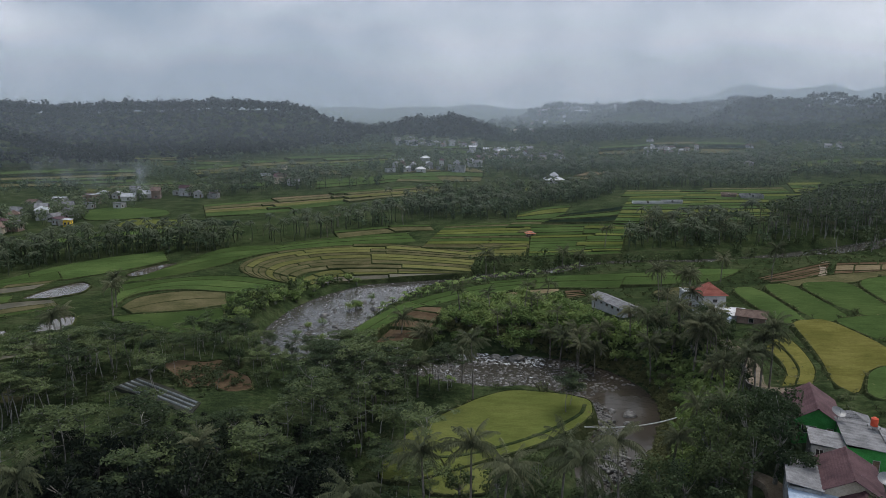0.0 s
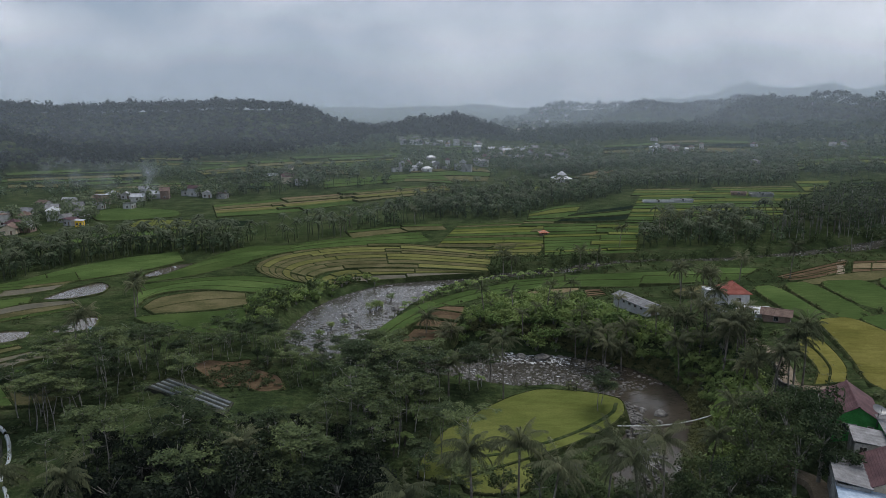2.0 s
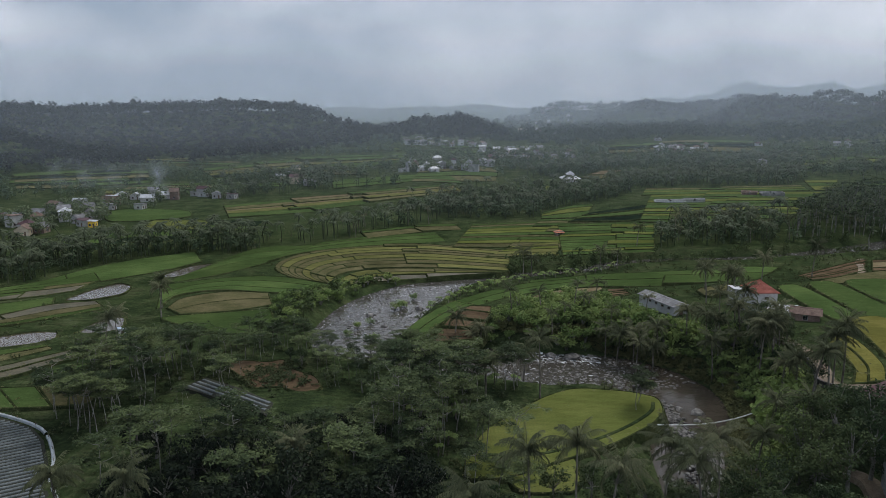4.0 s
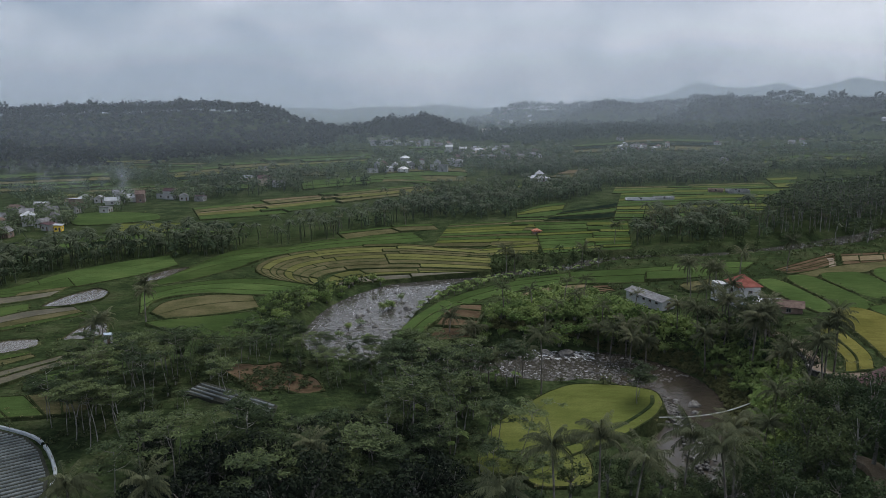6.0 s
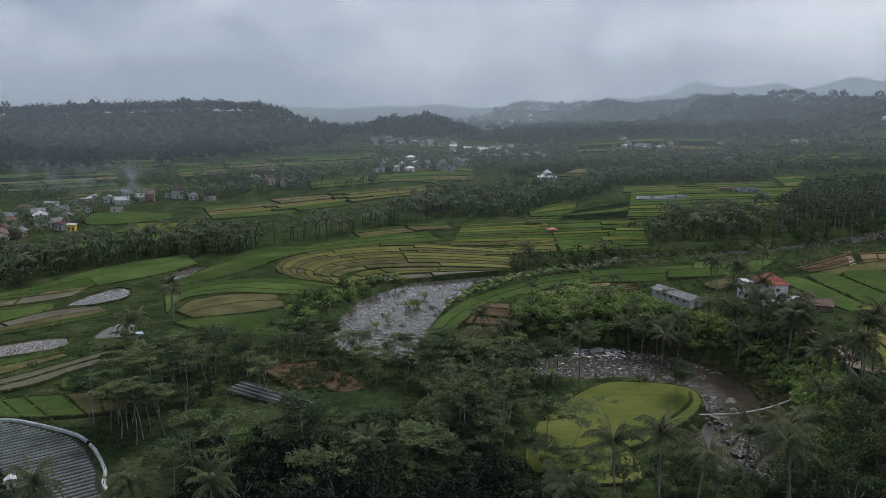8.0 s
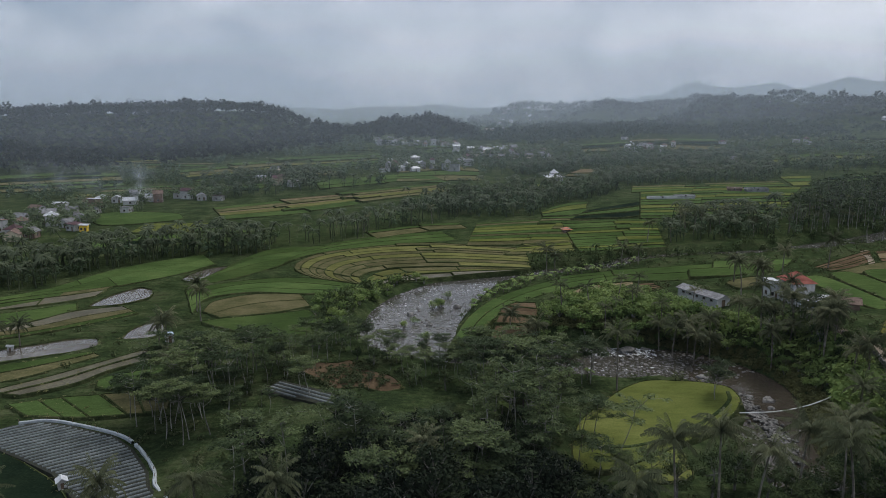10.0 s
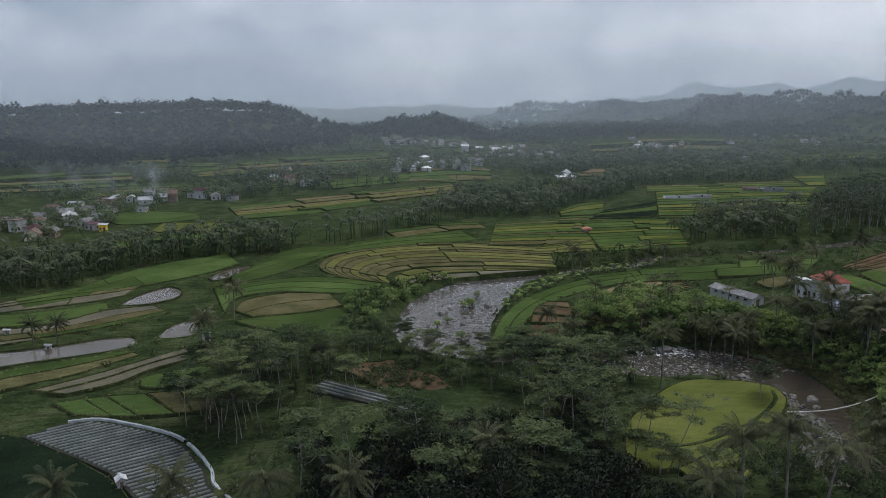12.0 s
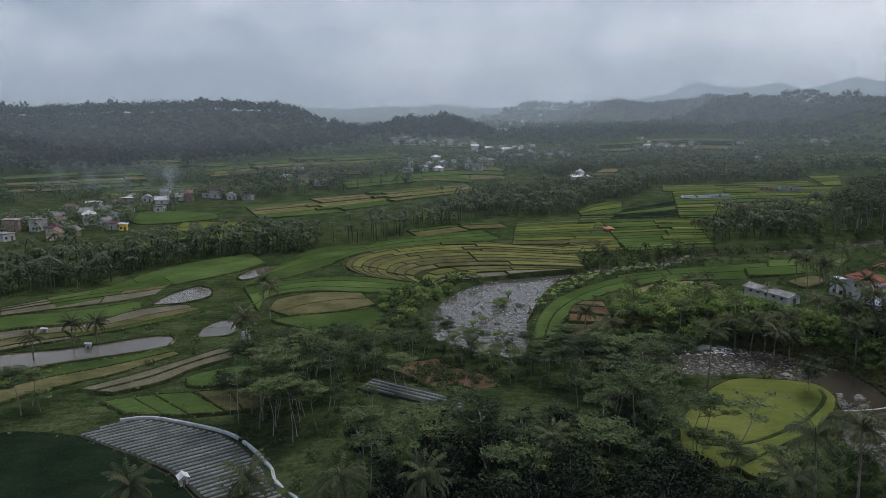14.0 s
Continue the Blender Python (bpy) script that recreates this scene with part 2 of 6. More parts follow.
# darkened copy of the far woodland leaf; the hillside's gloom put into colour
L_HILL = leaves("darkened_hill_leaf", (0.007, 0.012, 0.009), (0.016, 0.024, 0.016), (0.034, 0.044, 0.027))
M_WALL = {
    "white": surface("whitewashed_wall", (0.38, 0.38, 0.37), (0.48, 0.48, 0.47), (0.56, 0.56, 0.55), 2.5, 0.3, 0.85, 0.3, 0.02, 0.08),
    "grey": surface("bare_concrete_wall", (0.22, 0.22, 0.21), (0.32, 0.32, 0.31), (0.42, 0.42, 0.40), 2.0, 0.25, 0.9, 0.4, 0.02, 0.15),
    "cream": surface("cream_wall", (0.48, 0.40, 0.30), (0.58, 0.50, 0.38), (0.66, 0.58, 0.46), 2.0, 0.25, 0.85, 0.3, 0.02, 0.1),
    "green": surface("bright_green_wall", (0.035, 0.22, 0.045), (0.05, 0.29, 0.06), (0.07, 0.36, 0.09), 1.5, 0.2, 0.7, 0.2, 0.01, 0.08),
    "yellow": surface("yellow_wall", (0.66, 0.42, 0.03), (0.78, 0.52, 0.05), (0.85, 0.60, 0.09), 1.5, 0.2, 0.7, 0.2, 0.01, 0.05),
    "brick": surface("raw_brick_wall", (0.17, 0.12, 0.095), (0.24, 0.17, 0.135), (0.31, 0.24, 0.20), 1.5, 0.2, 0.9, 0.5, 0.02, 0.12),
}
M_ROOF = {
    "maroon": surface("maroon_roof_tile", (0.045, 0.019, 0.024), (0.071, 0.032, 0.038), (0.105, 0.053, 0.058), 1.8, 0.22, 0.75, 0.5, 0.03, 0.1),
    "red": surface("red_roof_tile", (0.170, 0.043, 0.030), (0.238, 0.064, 0.043), (0.289, 0.093, 0.068), 1.6, 0.22, 0.75, 0.5, 0.03, 0.08),
    "tin": surface("weathered_tin_roof", (0.115, 0.115, 0.119), (0.187, 0.187, 0.194), (0.266, 0.266, 0.274), 1.6, 0.25, 0.7, 0.4, 0.02, 0.18, 0.1, gloss=0.15, streak=(3, 0.6, 1)),
    "pale": surface("pale_metal_roof", (0.34, 0.35, 0.37), (0.45, 0.46, 0.48), (0.54, 0.55, 0.57), 2.0, 0.3, 0.45, 0.2, 0.01, 0.15, 0.1),
    "blue": surface("faded_blue_sheet", (0.22, 0.29, 0.38), (0.30, 0.38, 0.48), (0.42, 0.48, 0.56), 1.6, 0.3, 0.55, 0.3, 0.02, 0.1),
    "brown": surface("brown_roof_tile", (0.10, 0.065, 0.052), (0.15, 0.10, 0.08), (0.22, 0.15, 0.12), 1.8, 0.22, 0.8, 0.5, 0.03, 0.2),
    "orange": surface("orange_roof_sheet", (0.42, 0.13, 0.07), (0.52, 0.19, 0.11), (0.58, 0.28, 0.18), 1.2, 0.2, 0.7, 0.3, 0.02, 0.05),
}
M_GLASS = surface("dark_window_glass", (0.015, 0.017, 0.02), (0.022, 0.025, 0.03), (0.035, 0.04, 0.045), 0.8, 0.1, 0.08, 0.02, 0.002, 0.2, gloss=0.6)
M_WOOD = surface("weathered_wood", (0.09, 0.06, 0.04), (0.15, 0.105, 0.07), (0.22, 0.16, 0.11), 0.8, 0.08, 0.85, 0.5, 0.01, 0.2)
M_PLASTIC = surface("silver_mulch_film", (0.072, 0.084, 0.086), (0.112, 0.128, 0.13), (0.165, 0.182, 0.182), 3.0, 0.35, 0.5, 0.5, 0.05, 0.12, gloss=0.2)
M_SHEET = surface("pale_plastic_sheet", (0.26, 0.29, 0.30), (0.36, 0.39, 0.40), (0.44, 0.47, 0.48), 1.5, 0.25, 0.3, 0.6, 0.06, 0.1, gloss=0.5)
M_FURROW = surface("dark_wet_furrow", (0.010, 0.012, 0.008), (0.017, 0.019, 0.012), (0.028, 0.031, 0.017), 2.0, 0.3, 0.8, 0.6, 0.05, 0.1)
M_TANK = surface("orange_plastic_tank", (0.55, 0.07, 0.03), (0.64, 0.09, 0.04), (0.70, 0.12, 0.06), 0.8, 0.1, 0.4, 0.05, 0.005, 0.0)
M_PIPE = surface("white_painted_pipe", (0.55, 0.56, 0.55), (0.66, 0.67, 0.66), (0.74, 0.75, 0.74), 1.5, 0.15, 0.5, 0.1, 0.005, 0.05)
M_STEEL = surface("galvanised_steel", (0.150, 0.156, 0.162), (0.198, 0.204, 0.210), (0.252, 0.258, 0.264), 1.0, 0.1, 0.45, 0.1, 0.003, 0.1, 0.6)
M_PATH = surface("packed_earth", (0.14, 0.11, 0.075), (0.20, 0.16, 0.115), (0.27, 0.225, 0.17), 3.0, 0.3, 0.95, 0.6, 0.04, 0.1)


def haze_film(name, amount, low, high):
    """Flat sheet standing in for haze: mostly clear, thinning towards ground and cloud above."""
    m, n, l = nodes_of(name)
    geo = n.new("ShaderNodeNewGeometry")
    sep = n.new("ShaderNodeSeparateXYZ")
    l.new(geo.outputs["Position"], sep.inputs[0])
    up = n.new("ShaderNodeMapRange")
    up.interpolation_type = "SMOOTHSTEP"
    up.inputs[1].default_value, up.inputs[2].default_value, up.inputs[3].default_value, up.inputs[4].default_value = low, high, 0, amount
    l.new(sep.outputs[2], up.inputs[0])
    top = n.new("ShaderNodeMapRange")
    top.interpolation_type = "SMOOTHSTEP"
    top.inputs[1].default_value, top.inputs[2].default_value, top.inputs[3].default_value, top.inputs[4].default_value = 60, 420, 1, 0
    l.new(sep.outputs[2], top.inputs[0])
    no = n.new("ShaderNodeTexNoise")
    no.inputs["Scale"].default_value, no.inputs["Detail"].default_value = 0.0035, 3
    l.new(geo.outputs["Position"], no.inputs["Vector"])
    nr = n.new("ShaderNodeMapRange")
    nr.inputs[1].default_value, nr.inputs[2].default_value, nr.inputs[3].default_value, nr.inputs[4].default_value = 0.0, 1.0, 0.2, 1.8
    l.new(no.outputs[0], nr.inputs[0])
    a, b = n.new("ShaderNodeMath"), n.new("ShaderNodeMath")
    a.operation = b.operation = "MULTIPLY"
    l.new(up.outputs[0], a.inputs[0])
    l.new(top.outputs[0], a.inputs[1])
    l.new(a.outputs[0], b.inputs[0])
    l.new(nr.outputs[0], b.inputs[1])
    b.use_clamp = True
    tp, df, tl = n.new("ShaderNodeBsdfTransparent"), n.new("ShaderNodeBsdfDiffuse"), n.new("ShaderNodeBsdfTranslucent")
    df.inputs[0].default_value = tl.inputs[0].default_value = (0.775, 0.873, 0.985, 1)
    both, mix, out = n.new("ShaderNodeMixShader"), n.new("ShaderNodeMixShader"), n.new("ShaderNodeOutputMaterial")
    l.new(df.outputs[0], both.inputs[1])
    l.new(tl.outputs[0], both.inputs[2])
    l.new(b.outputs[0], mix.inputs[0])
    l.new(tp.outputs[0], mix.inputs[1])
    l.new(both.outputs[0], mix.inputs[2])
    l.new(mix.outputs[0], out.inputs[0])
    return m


# ---- the valley: heights, river, ground ----
# Spot heights of the valley floor: x, y, z.
SPOTS = [(-110, 167, 3.0), (-100, 245, 1.6), (-70, 237, 2.6), (-45, 226, 1.6), (-82, 114, 2.4), (-130, 130, 2.2), (-52, 114, 5.0), (-35, 118, 5.0),
         (-10, 100, 2.0), (20, 118, 1.0), (0, 180, 5.5), (15, 165, 5.5), (50, 172, 6.2), (72, 172, 7.0), (40, 198, 4.5), (58, 98, 9.5), (76, 124, 10.2),
         (92, 152, 9.6), (120, 200, 6.5), (170, 270, 4.0), (20, 60, 1.5), (70, 60, 9.0), (-80, 60, 2.0)]
FAR_SPOTS = [(38, 300, 4.0), (107, 376, 7.5), (178, 400, 8.5), (82, 513, 5.5), (-190, 347, 1.2), (-222, 440, 1.0), (-165, 470, 1.5), (-106, 497, 4.0),
             (45, 681, 8.0), (-30, 826, 17.0), (300, 700, 12.0), (300, 1000, 20.0), (-500, 600, 4.0), (0, 1500, 26.0), (900, 1500, 30.0), (-900, 1500, 30.0),
             (-3000, 4800, 45.0), (3000, 4800, 45.0), (0, 4800, 48.0), (-3000, 0, 10.0), (3000, 0, 20.0), (0, -900, 8.0), (-1200, 500, 8.0), (1200, 600, 20.0)]
# Wooded hills: two ends of the crest, height above the plain, half width.
HILLS = [(-1000, 800, -262, 925, 42, 118), (-500, 640, -420, 650, 26, 50), (-45, 965, 24, 955, 19, 40), (-115, 900, -95, 900, 9, 30),
         (260, 1560, 420, 1500, 34, 90), (400, 1370, 560, 1340, 31, 66), (660, 1400, 1500, 1250, 30, 120), (480, 1112, 900, 1040, 42, 66), (600, 1092, 612, 1092, 9, 20),
         (-700, 2500, 300, 2700, 34, 250), (1330, 4050, 1700, 4030, 100, 200), (1800, 4020, 1880, 4020, 125, 180), (2150, 4000, 2500, 3970, 180, 210), (2860, 3950, 3700, 3900, 180, 230),
         (-2600, 1500, -1100, 1000, 60, 200)]
# The river's line, from upstream down: x, y, width, water level.
RIVER = [(221.2, 312.5, 12, 2.4), (178.9, 285.3, 12, 2.2), (135.8, 265.0, 12, 1.9), (98.9, 254.7, 12, 1.7), (69.2, 254.6, 11, 1.5), (53.5, 250.7, 11, 1.3), (32.0, 237.6, 11, 1.2), (14.8, 233.0, 12, 1.1), (1.2, 230.1, 13, 1.0), (-10.2, 224.3, 16, 0.9), (-20.5, 213.8, 22, 0.8), (-28.4, 199.2, 26, 0.7), (-33.5, 184.3, 26, 0.6), (-34.7, 170.1, 24, 0.5), (-29.1, 158.6, 22, 0.4), (-17.7, 154.3, 22, 0.3), (-3.1, 152.7, 22, 0.2), (8.5, 149.1, 22, 0.1), (18.6, 148.2, 20, -0.1), (28.2, 144.7, 17, -0.3), (34.2, 137.9, 14, -0.5), (35.3, 128.3, 11, -0.6), (32.4, 118.8, 9, -0.7), (28.4, 108.5, 8, -0.8), (25.2, 95.0, 8, -0.9)]


def smooth_line(pts, steps):
    """A rounded line through the points (Catmull-Rom), as an array."""
    p = np.array(pts, float)
    p = np.vstack([2 * p[0] - p[1], p, 2 * p[-1] - p[-2]])
    out = []
    for i in range(1, len(p) - 2):
        for k in range(steps):
            t = k / steps
            out.append(0.5 * (2 * p[i] + (p[i + 1] - p[i - 1]) * t + (2 * p[i - 1] - 5 * p[i] + 4 * p[i + 1] - p[i + 2]) * t * t
                              + (3 * p[i] - p[i - 1] - 3 * p[i + 1] + p[i + 2]) * t ** 3))
    out.append(p[-2])
    return np.array(out)


def ease(a, b, v):
    v = np.clip((v - a) / (b - a), 0, 1)
    return v * v * (3 - 2 * v)


def spline_weights(spots):
    p = np.array(spots, float)
    q = p[:, :2] / 300
    d = np.linalg.norm(q[:, None] - q[None], axis=2)
    n = len(p)
    a = np.zeros((n + 3, n + 3))
    a[:n, :n] = d + 0.02 * np.eye(n)
    a[:n, n], a[:n, n + 1:], a[n, :n], a[n + 1:, :n] = 1, q, 1, q.T
    return q, np.linalg.solve(a, np.concatenate([p[:, 2], [0, 0, 0]]))


SPOT_Q, SPOT_W = spline_weights(SPOTS + FAR_SPOTS)
STREAM = smooth_line(RIVER, 6)


def stream_at(x, y):
    """Distance from the river's line, with the width and water level there."""
    x, y = np.asarray(x, float).ravel(), np.asarray(y, float).ravel()
    best, wide, level = np.full(len(x), 1e9), np.zeros(len(x)), np.zeros(len(x))
    for a, b in zip(STREAM[:-1], STREAM[1:]):
        ab = b[:2] - a[:2]
        t = np.clip(((x - a[0]) * ab[0] + (y - a[1]) * ab[1]) / (ab @ ab), 0, 1)
        d = np.hypot(x - a[0] - t * ab[0], y - a[1] - t * ab[1])
        m = d < best
        best[m], wide[m], level[m] = d[m], (a[2] + (b[2] - a[2]) * t)[m], (a[3] + (b[3] - a[3]) * t)[m]
    return best, wide, level


def ripple(x, y):
    """Uneven ground, from a few crossing waves."""
    return (np.sin(x * 0.021 + 1.3) * np.sin(y * 0.017 + 0.4) + 0.6 * np.sin(x * 0.047 + y * 0.031) + 0.4 * np.sin(y * 0.083 - x * 0.061 + 2))


def plain(x, y):
    x, y = np.asarray(x, float).ravel(), np.asarray(y, float).ravel()
    q = np.stack([x, y], 1) / 300
    n = len(SPOT_Q)
    z = SPOT_W[n] + q @ SPOT_W[n + 1:]
    for i in range(n):
        z = z + SPOT_W[i] * np.hypot(q[:, 0] - SPOT_Q[i, 0], q[:, 1] - SPOT_Q[i, 1])
    for x0, y0, x1, y1, h, w in HILLS:
        ab = np.array([x1 - x0, y1 - y0], float)
        t = np.clip(((x - x0) * ab[0] + (y - y0) * ab[1]) / (ab @ ab), 0, 1)
        d = np.hypot(x - x0 - t * ab[0], y - y0 - t * ab[1])
        rough = 1 + (0.04 if x0 == -1000 else 0.13) * ripple(x * 110 / w, y * 110 / w)
        z = z + h * rough * np.exp(-(d / w) ** (4 if x0 == -1000 else 2))
    return z + 0.25 * ripple(x * 4, y * 4) * ease(60, 30, np.abs(z - 10))


def height(x, y):
    """Ground height; the river's bed is cut into it."""
    z = plain(x, y)
    d, w, level = stream_at(x, y)
    x, y = np.asarray(x, float).ravel(), np.asarray(y, float).ravel()
    slope = 4 + 9 * ease(16, 32, x) * ease(176, 162, y)
    return level - 1.2 + (np.maximum(z, level + 0.7) - level + 1.2) * ease(w / 2 - 1.5, w / 2 + slope, d)


def axis_lines(lo, hi, near_lo, near_hi, step):
    """Grid lines, close together between near_lo and near_hi, ever wider outside."""
    v = list(np.arange(near_lo, near_hi, step))
    d = step
    while v[-1] < hi:
        d *= 1.07
        v.append(min(v[-1] + d, hi))
    d = step
    while v[0] > lo:
        d *= 1.07
        v.insert(0, max(v[0] - d, lo))
    return np.array(v)


def mesh_ob(name, verts, faces, material, parent=None, smooth=False):
    me = bpy.data.meshes.new(name)
    me.from_pydata([tuple(v) for v in verts], [], [tuple(f) for f in faces])
    if material:
        me.materials.append(material)
    if smooth:
        me.polygons.foreach_set("use_smooth", [True] * len(me.polygons))
    me.update()
    ob = new(name, me)
    ob.parent = parent
    return ob


def quads_ob(name, verts, quads, material, parent=None):
    """A large mesh of quads straight from arrays."""
    me = bpy.data.meshes.new(name)
    me.vertices.add(len(verts))
    me.vertices.foreach_set("co", np.asarray(verts, np.float32).ravel())
    me.loops.add(len(quads) * 4)
    me.loops.foreach_set("vertex_index", np.asarray(quads, np.int32).ravel())
    me.polygons.add(len(quads))
    me.polygons.foreach_set("loop_start", np.arange(0, len(quads) * 4, 4, dtype=np.int32))
    me.update(calc_edges=True)
    me.materials.append(material)
    ob = new(name, me)
    ob.parent = parent
    return ob


# ---- fields ----
def inside(px, py, poly):
    """Which points lie inside the polygon."""
    r = np.zeros(len(px), bool)
    q = np.roll(poly, 1, 0)
    for (x0, y0), (x1, y1) in zip(poly, q):
        if y0 != y1:
            r ^= ((y0 > py) != (y1 > py)) & (px < (x1 - x0) * (py - y0) / (y1 - y0) + x0)
    return r


# ---- where things stand ----
VILLAGE_WEST = [(-245, 352), (-239, 363), (-234, 378), (-233, 393), (-216, 371), (-218, 401), (-204, 327), (-201, 356), (-193, 346), (-209, 321), (-224, 437), (-223, 455),
                (-208, 405), (-210, 468), (-190, 405), (-187, 451), (-173, 465), (-162, 458), (-198, 475), (-231, 320), (-250, 366), (-234, 422), (-213, 453), (-226, 362), (-224, 386), (-211, 362), (-205, 375), (-227, 408),
                (-199, 366), (-240, 345), (-258, 356), (-216, 336), (-200, 440), (-205, 462), (-180, 470), (-195, 455), (-215, 425), (-228, 345), (-150, 452), (-155, 468)]
VILLAGE_GROVE = [(-139, 570), (-135, 585), (-122, 557), (-110, 510), (-123, 523), (-141, 551), (-42, 616), (-31, 602), (-19, 593), (-12, 620), (-2, 612), (8, 605), (15, 594), (-45, 594)]
VILLAGE_EAST = [(233, 749), (242, 761), (239, 739), (249, 748), (247, 727), (285, 787), (353, 807), (440, 801), (449, 795), (437, 771), (268, 908), (255, 582), (164, 1099), (121, 1066),
                (132, 1033), (107, 1017), (90, 1150), (150, 1200), (200, 1180), (60, 1220), (180, 1290), (110, 1320), (240, 1250), (20, 1180), (560, 1090), (640, 1060), (700, 1010)]


def hamlet(corners, count, seed, gap=9.0):
    """Scattered house places inside a four-cornered patch, kept apart."""
    g = np.random.default_rng(seed)
    c, out = np.array(corners, float), []
    for _ in range(count * 30):
        u, v = g.random(2)
        p = (c[0] * (1 - u) + c[1] * u) * (1 - v) + (c[3] * (1 - u) + c[2] * u) * v
        if len(out) < count and all(math.hypot(p[0] - a, p[1] - b) > gap for a, b in out):
            out.append((round(float(p[0]), 1), round(float(p[1]), 1)))
    return out


VILLAGE_MID = hamlet([(28, 700), (118, 690), (132, 770), (29, 790)], 36, 301)
VILLAGE_GROVE += hamlet([(-52, 592), (30, 600), (34, 668), (-50, 676)], 14, 302)
VILLAGE_MOUND = hamlet([(-55, 840), (41, 800), (45, 880), (-60, 905)], 34, 303)
VILLAGE_EAST += hamlet([(200, 722), (258, 730), (290, 800), (225, 800)], 10, 304) + hamlet([(140, 1440), (300, 1430), (310, 1600), (180, 1700)], 22, 305, 12) + hamlet([(105, 1080), (177, 1127), (190, 1200), (124, 1200)], 9, 306)
BUILT_UP = VILLAGE_WEST + VILLAGE_GROVE + VILLAGE_MID + VILLAGE_MOUND + VILLAGE_EAST + [(82, 513), (38, 300)]

FIELD_SHAPES, FIELD_LEVELS, NEAR_CROPS, FAR_BANKS, FAR_CROPS = [], [], [], [], {}
rng = np.random.default_rng(5)


def inward(pts, dist):
    """The outline moved inwards by dist."""
    p = np.array(pts, float)
    e = np.roll(p, -1, 0) - p
    e = e / np.maximum(np.linalg.norm(e, axis=1), 1e-6)[:, None]
    n0 = np.stack([-e[:, 1], e[:, 0]], 1)
    m = n0 + np.roll(n0, 1, 0)
    m = m / np.maximum((m * m).sum(1), 0.6)[:, None] * 2
    return p + m * dist


def area_of(p):
    return 0.5 * np.sum(p[:, 0] * np.roll(p[:, 1], -1) - np.roll(p[:, 0], -1) * p[:, 1])


def rounded(pts, step=4.0):
    """A closed outline, softened at its corners."""
    p = np.array(pts, float)
    for _ in range(2):
        q = np.roll(p, -1, 0)
        p = np.stack([0.82 * p + 0.18 * q, 0.18 * p + 0.82 * q], 1).reshape(-1, 2)
    keep = [p[0]]
    for v in p[1:]:
        if np.linalg.norm(v - keep[-1]) > 0.5:
            keep.append(v)
    return np.array(keep)


def paddy(pts, kind, soft=True):
    """One level field: a bank all round and the crop, mud or water inside it."""
    p = rounded(pts) if soft else np.array(pts, float)
    a = area_of(p)
    if abs(a) < 6:
        return None
    if a < 0:
        p = p[::-1]
    h = np.maximum(height(p[:, 0], p[:, 1]), plain(p[:, 0], p[:, 1]) - 0.5)
    level = float(h.mean()) + 0.12
    FIELD_SHAPES.append(p)
    FIELD_LEVELS.append(level)
    wide = 0.22 + 0.0004 * p[:, 1].mean()
    n = len(p)
    inner, outer = inward(p, wide), inward(p, -1.3)
    lip = 0.16 + 0.12 * rng.random()
    rings = [np.column_stack([outer, np.full(n, -3.0)]), np.column_stack([inward(p, -0.1), np.full(n, lip - 0.12)]),
             np.column_stack([inward(p, wide * 0.4), np.full(n, lip)]), np.column_stack([inner, np.full(n, -0.3)])]
    verts = np.vstack(rings)
    faces = [(r * n + i, r * n + (i + 1) % n, (r + 1) * n + (i + 1) % n, (r + 1) * n + i) for r in range(3) for i in range(n)]
    top = {"water": -0.04, "mud": 0.02, "soil": 0.04, "tan": 0.04, "olive": 0.1}.get(kind, 0.17)
    crop = np.column_stack([inward(p, wide * 0.8), np.full(n, top)])
    if p[:, 1].mean() > 335:
        lift = np.array([0, 0, level])
        FAR_BANKS.append((verts + lift, faces))
        FAR_CROPS.setdefault(kind, []).append((crop + lift, [tuple(range(n))]))
        return None
    base = new("rice_paddy" if kind != "water" else "pond")
    base.location = (*p.mean(0), level)
    c = np.array([*p.mean(0), 0])
    mesh_ob("bank", verts - c, faces, M_BUND, base)
    mesh_ob("pond_water" if kind == "water" else "crop", crop - c, [tuple(range(n))], CROPS[kind], base)
    NEAR_CROPS.append((inward(p, wide * 1.1), kind, level + top))
    return tagged(base, f"level field of {CROP_WORDS[kind]} inside a grassy bank" if kind != "water" else "still grey fish pond with a grassy bank",
                  "pond" if kind == "water" else "field", "" if kind == "water" else "fields of the valley")


def terraces(edge_a, edge_b, count, kinds, cuts):
    """Long level strips side by side between two edges, each cut across into plots."""
    a, b = smooth_line(edge_a, 6), smooth_line(edge_b, 6)
    s = np.linspace(0, 1, 25)
    a = np.stack([np.interp(s, np.linspace(0, 1, len(a)), a[:, k]) for k in (0, 1)], 1)
    b = np.stack([np.interp(s, np.linspace(0, 1, len(b)), b[:, k]) for k in (0, 1)], 1)
    kinds = kinds.split()
    steps = np.concatenate([[0], np.cumsum(rng.uniform(0.6, 1.5, count))])
    steps = steps / steps[-1]
    for i in range(count):
        f0, f1 = steps[i], steps[i + 1]
        ends = [0] + [int(24 * (k + rng.uniform(-0.25, 0.25)) / cuts) for k in range(1, cuts)] + [24]
        for k0, k1 in zip(ends[:-1], ends[1:]):
            low, high = a[k0:k1 + 1] * (1 - f0) + b[k0:k1 + 1] * f0, a[k0:k1 + 1] * (1 - f1) + b[k0:k1 + 1] * f1
            pick = kinds[i % len(kinds)] if rng.random() < 0.7 else kinds[rng.integers(len(kinds))]
            paddy(np.vstack([low, high[::-1]]), pick, soft=False)



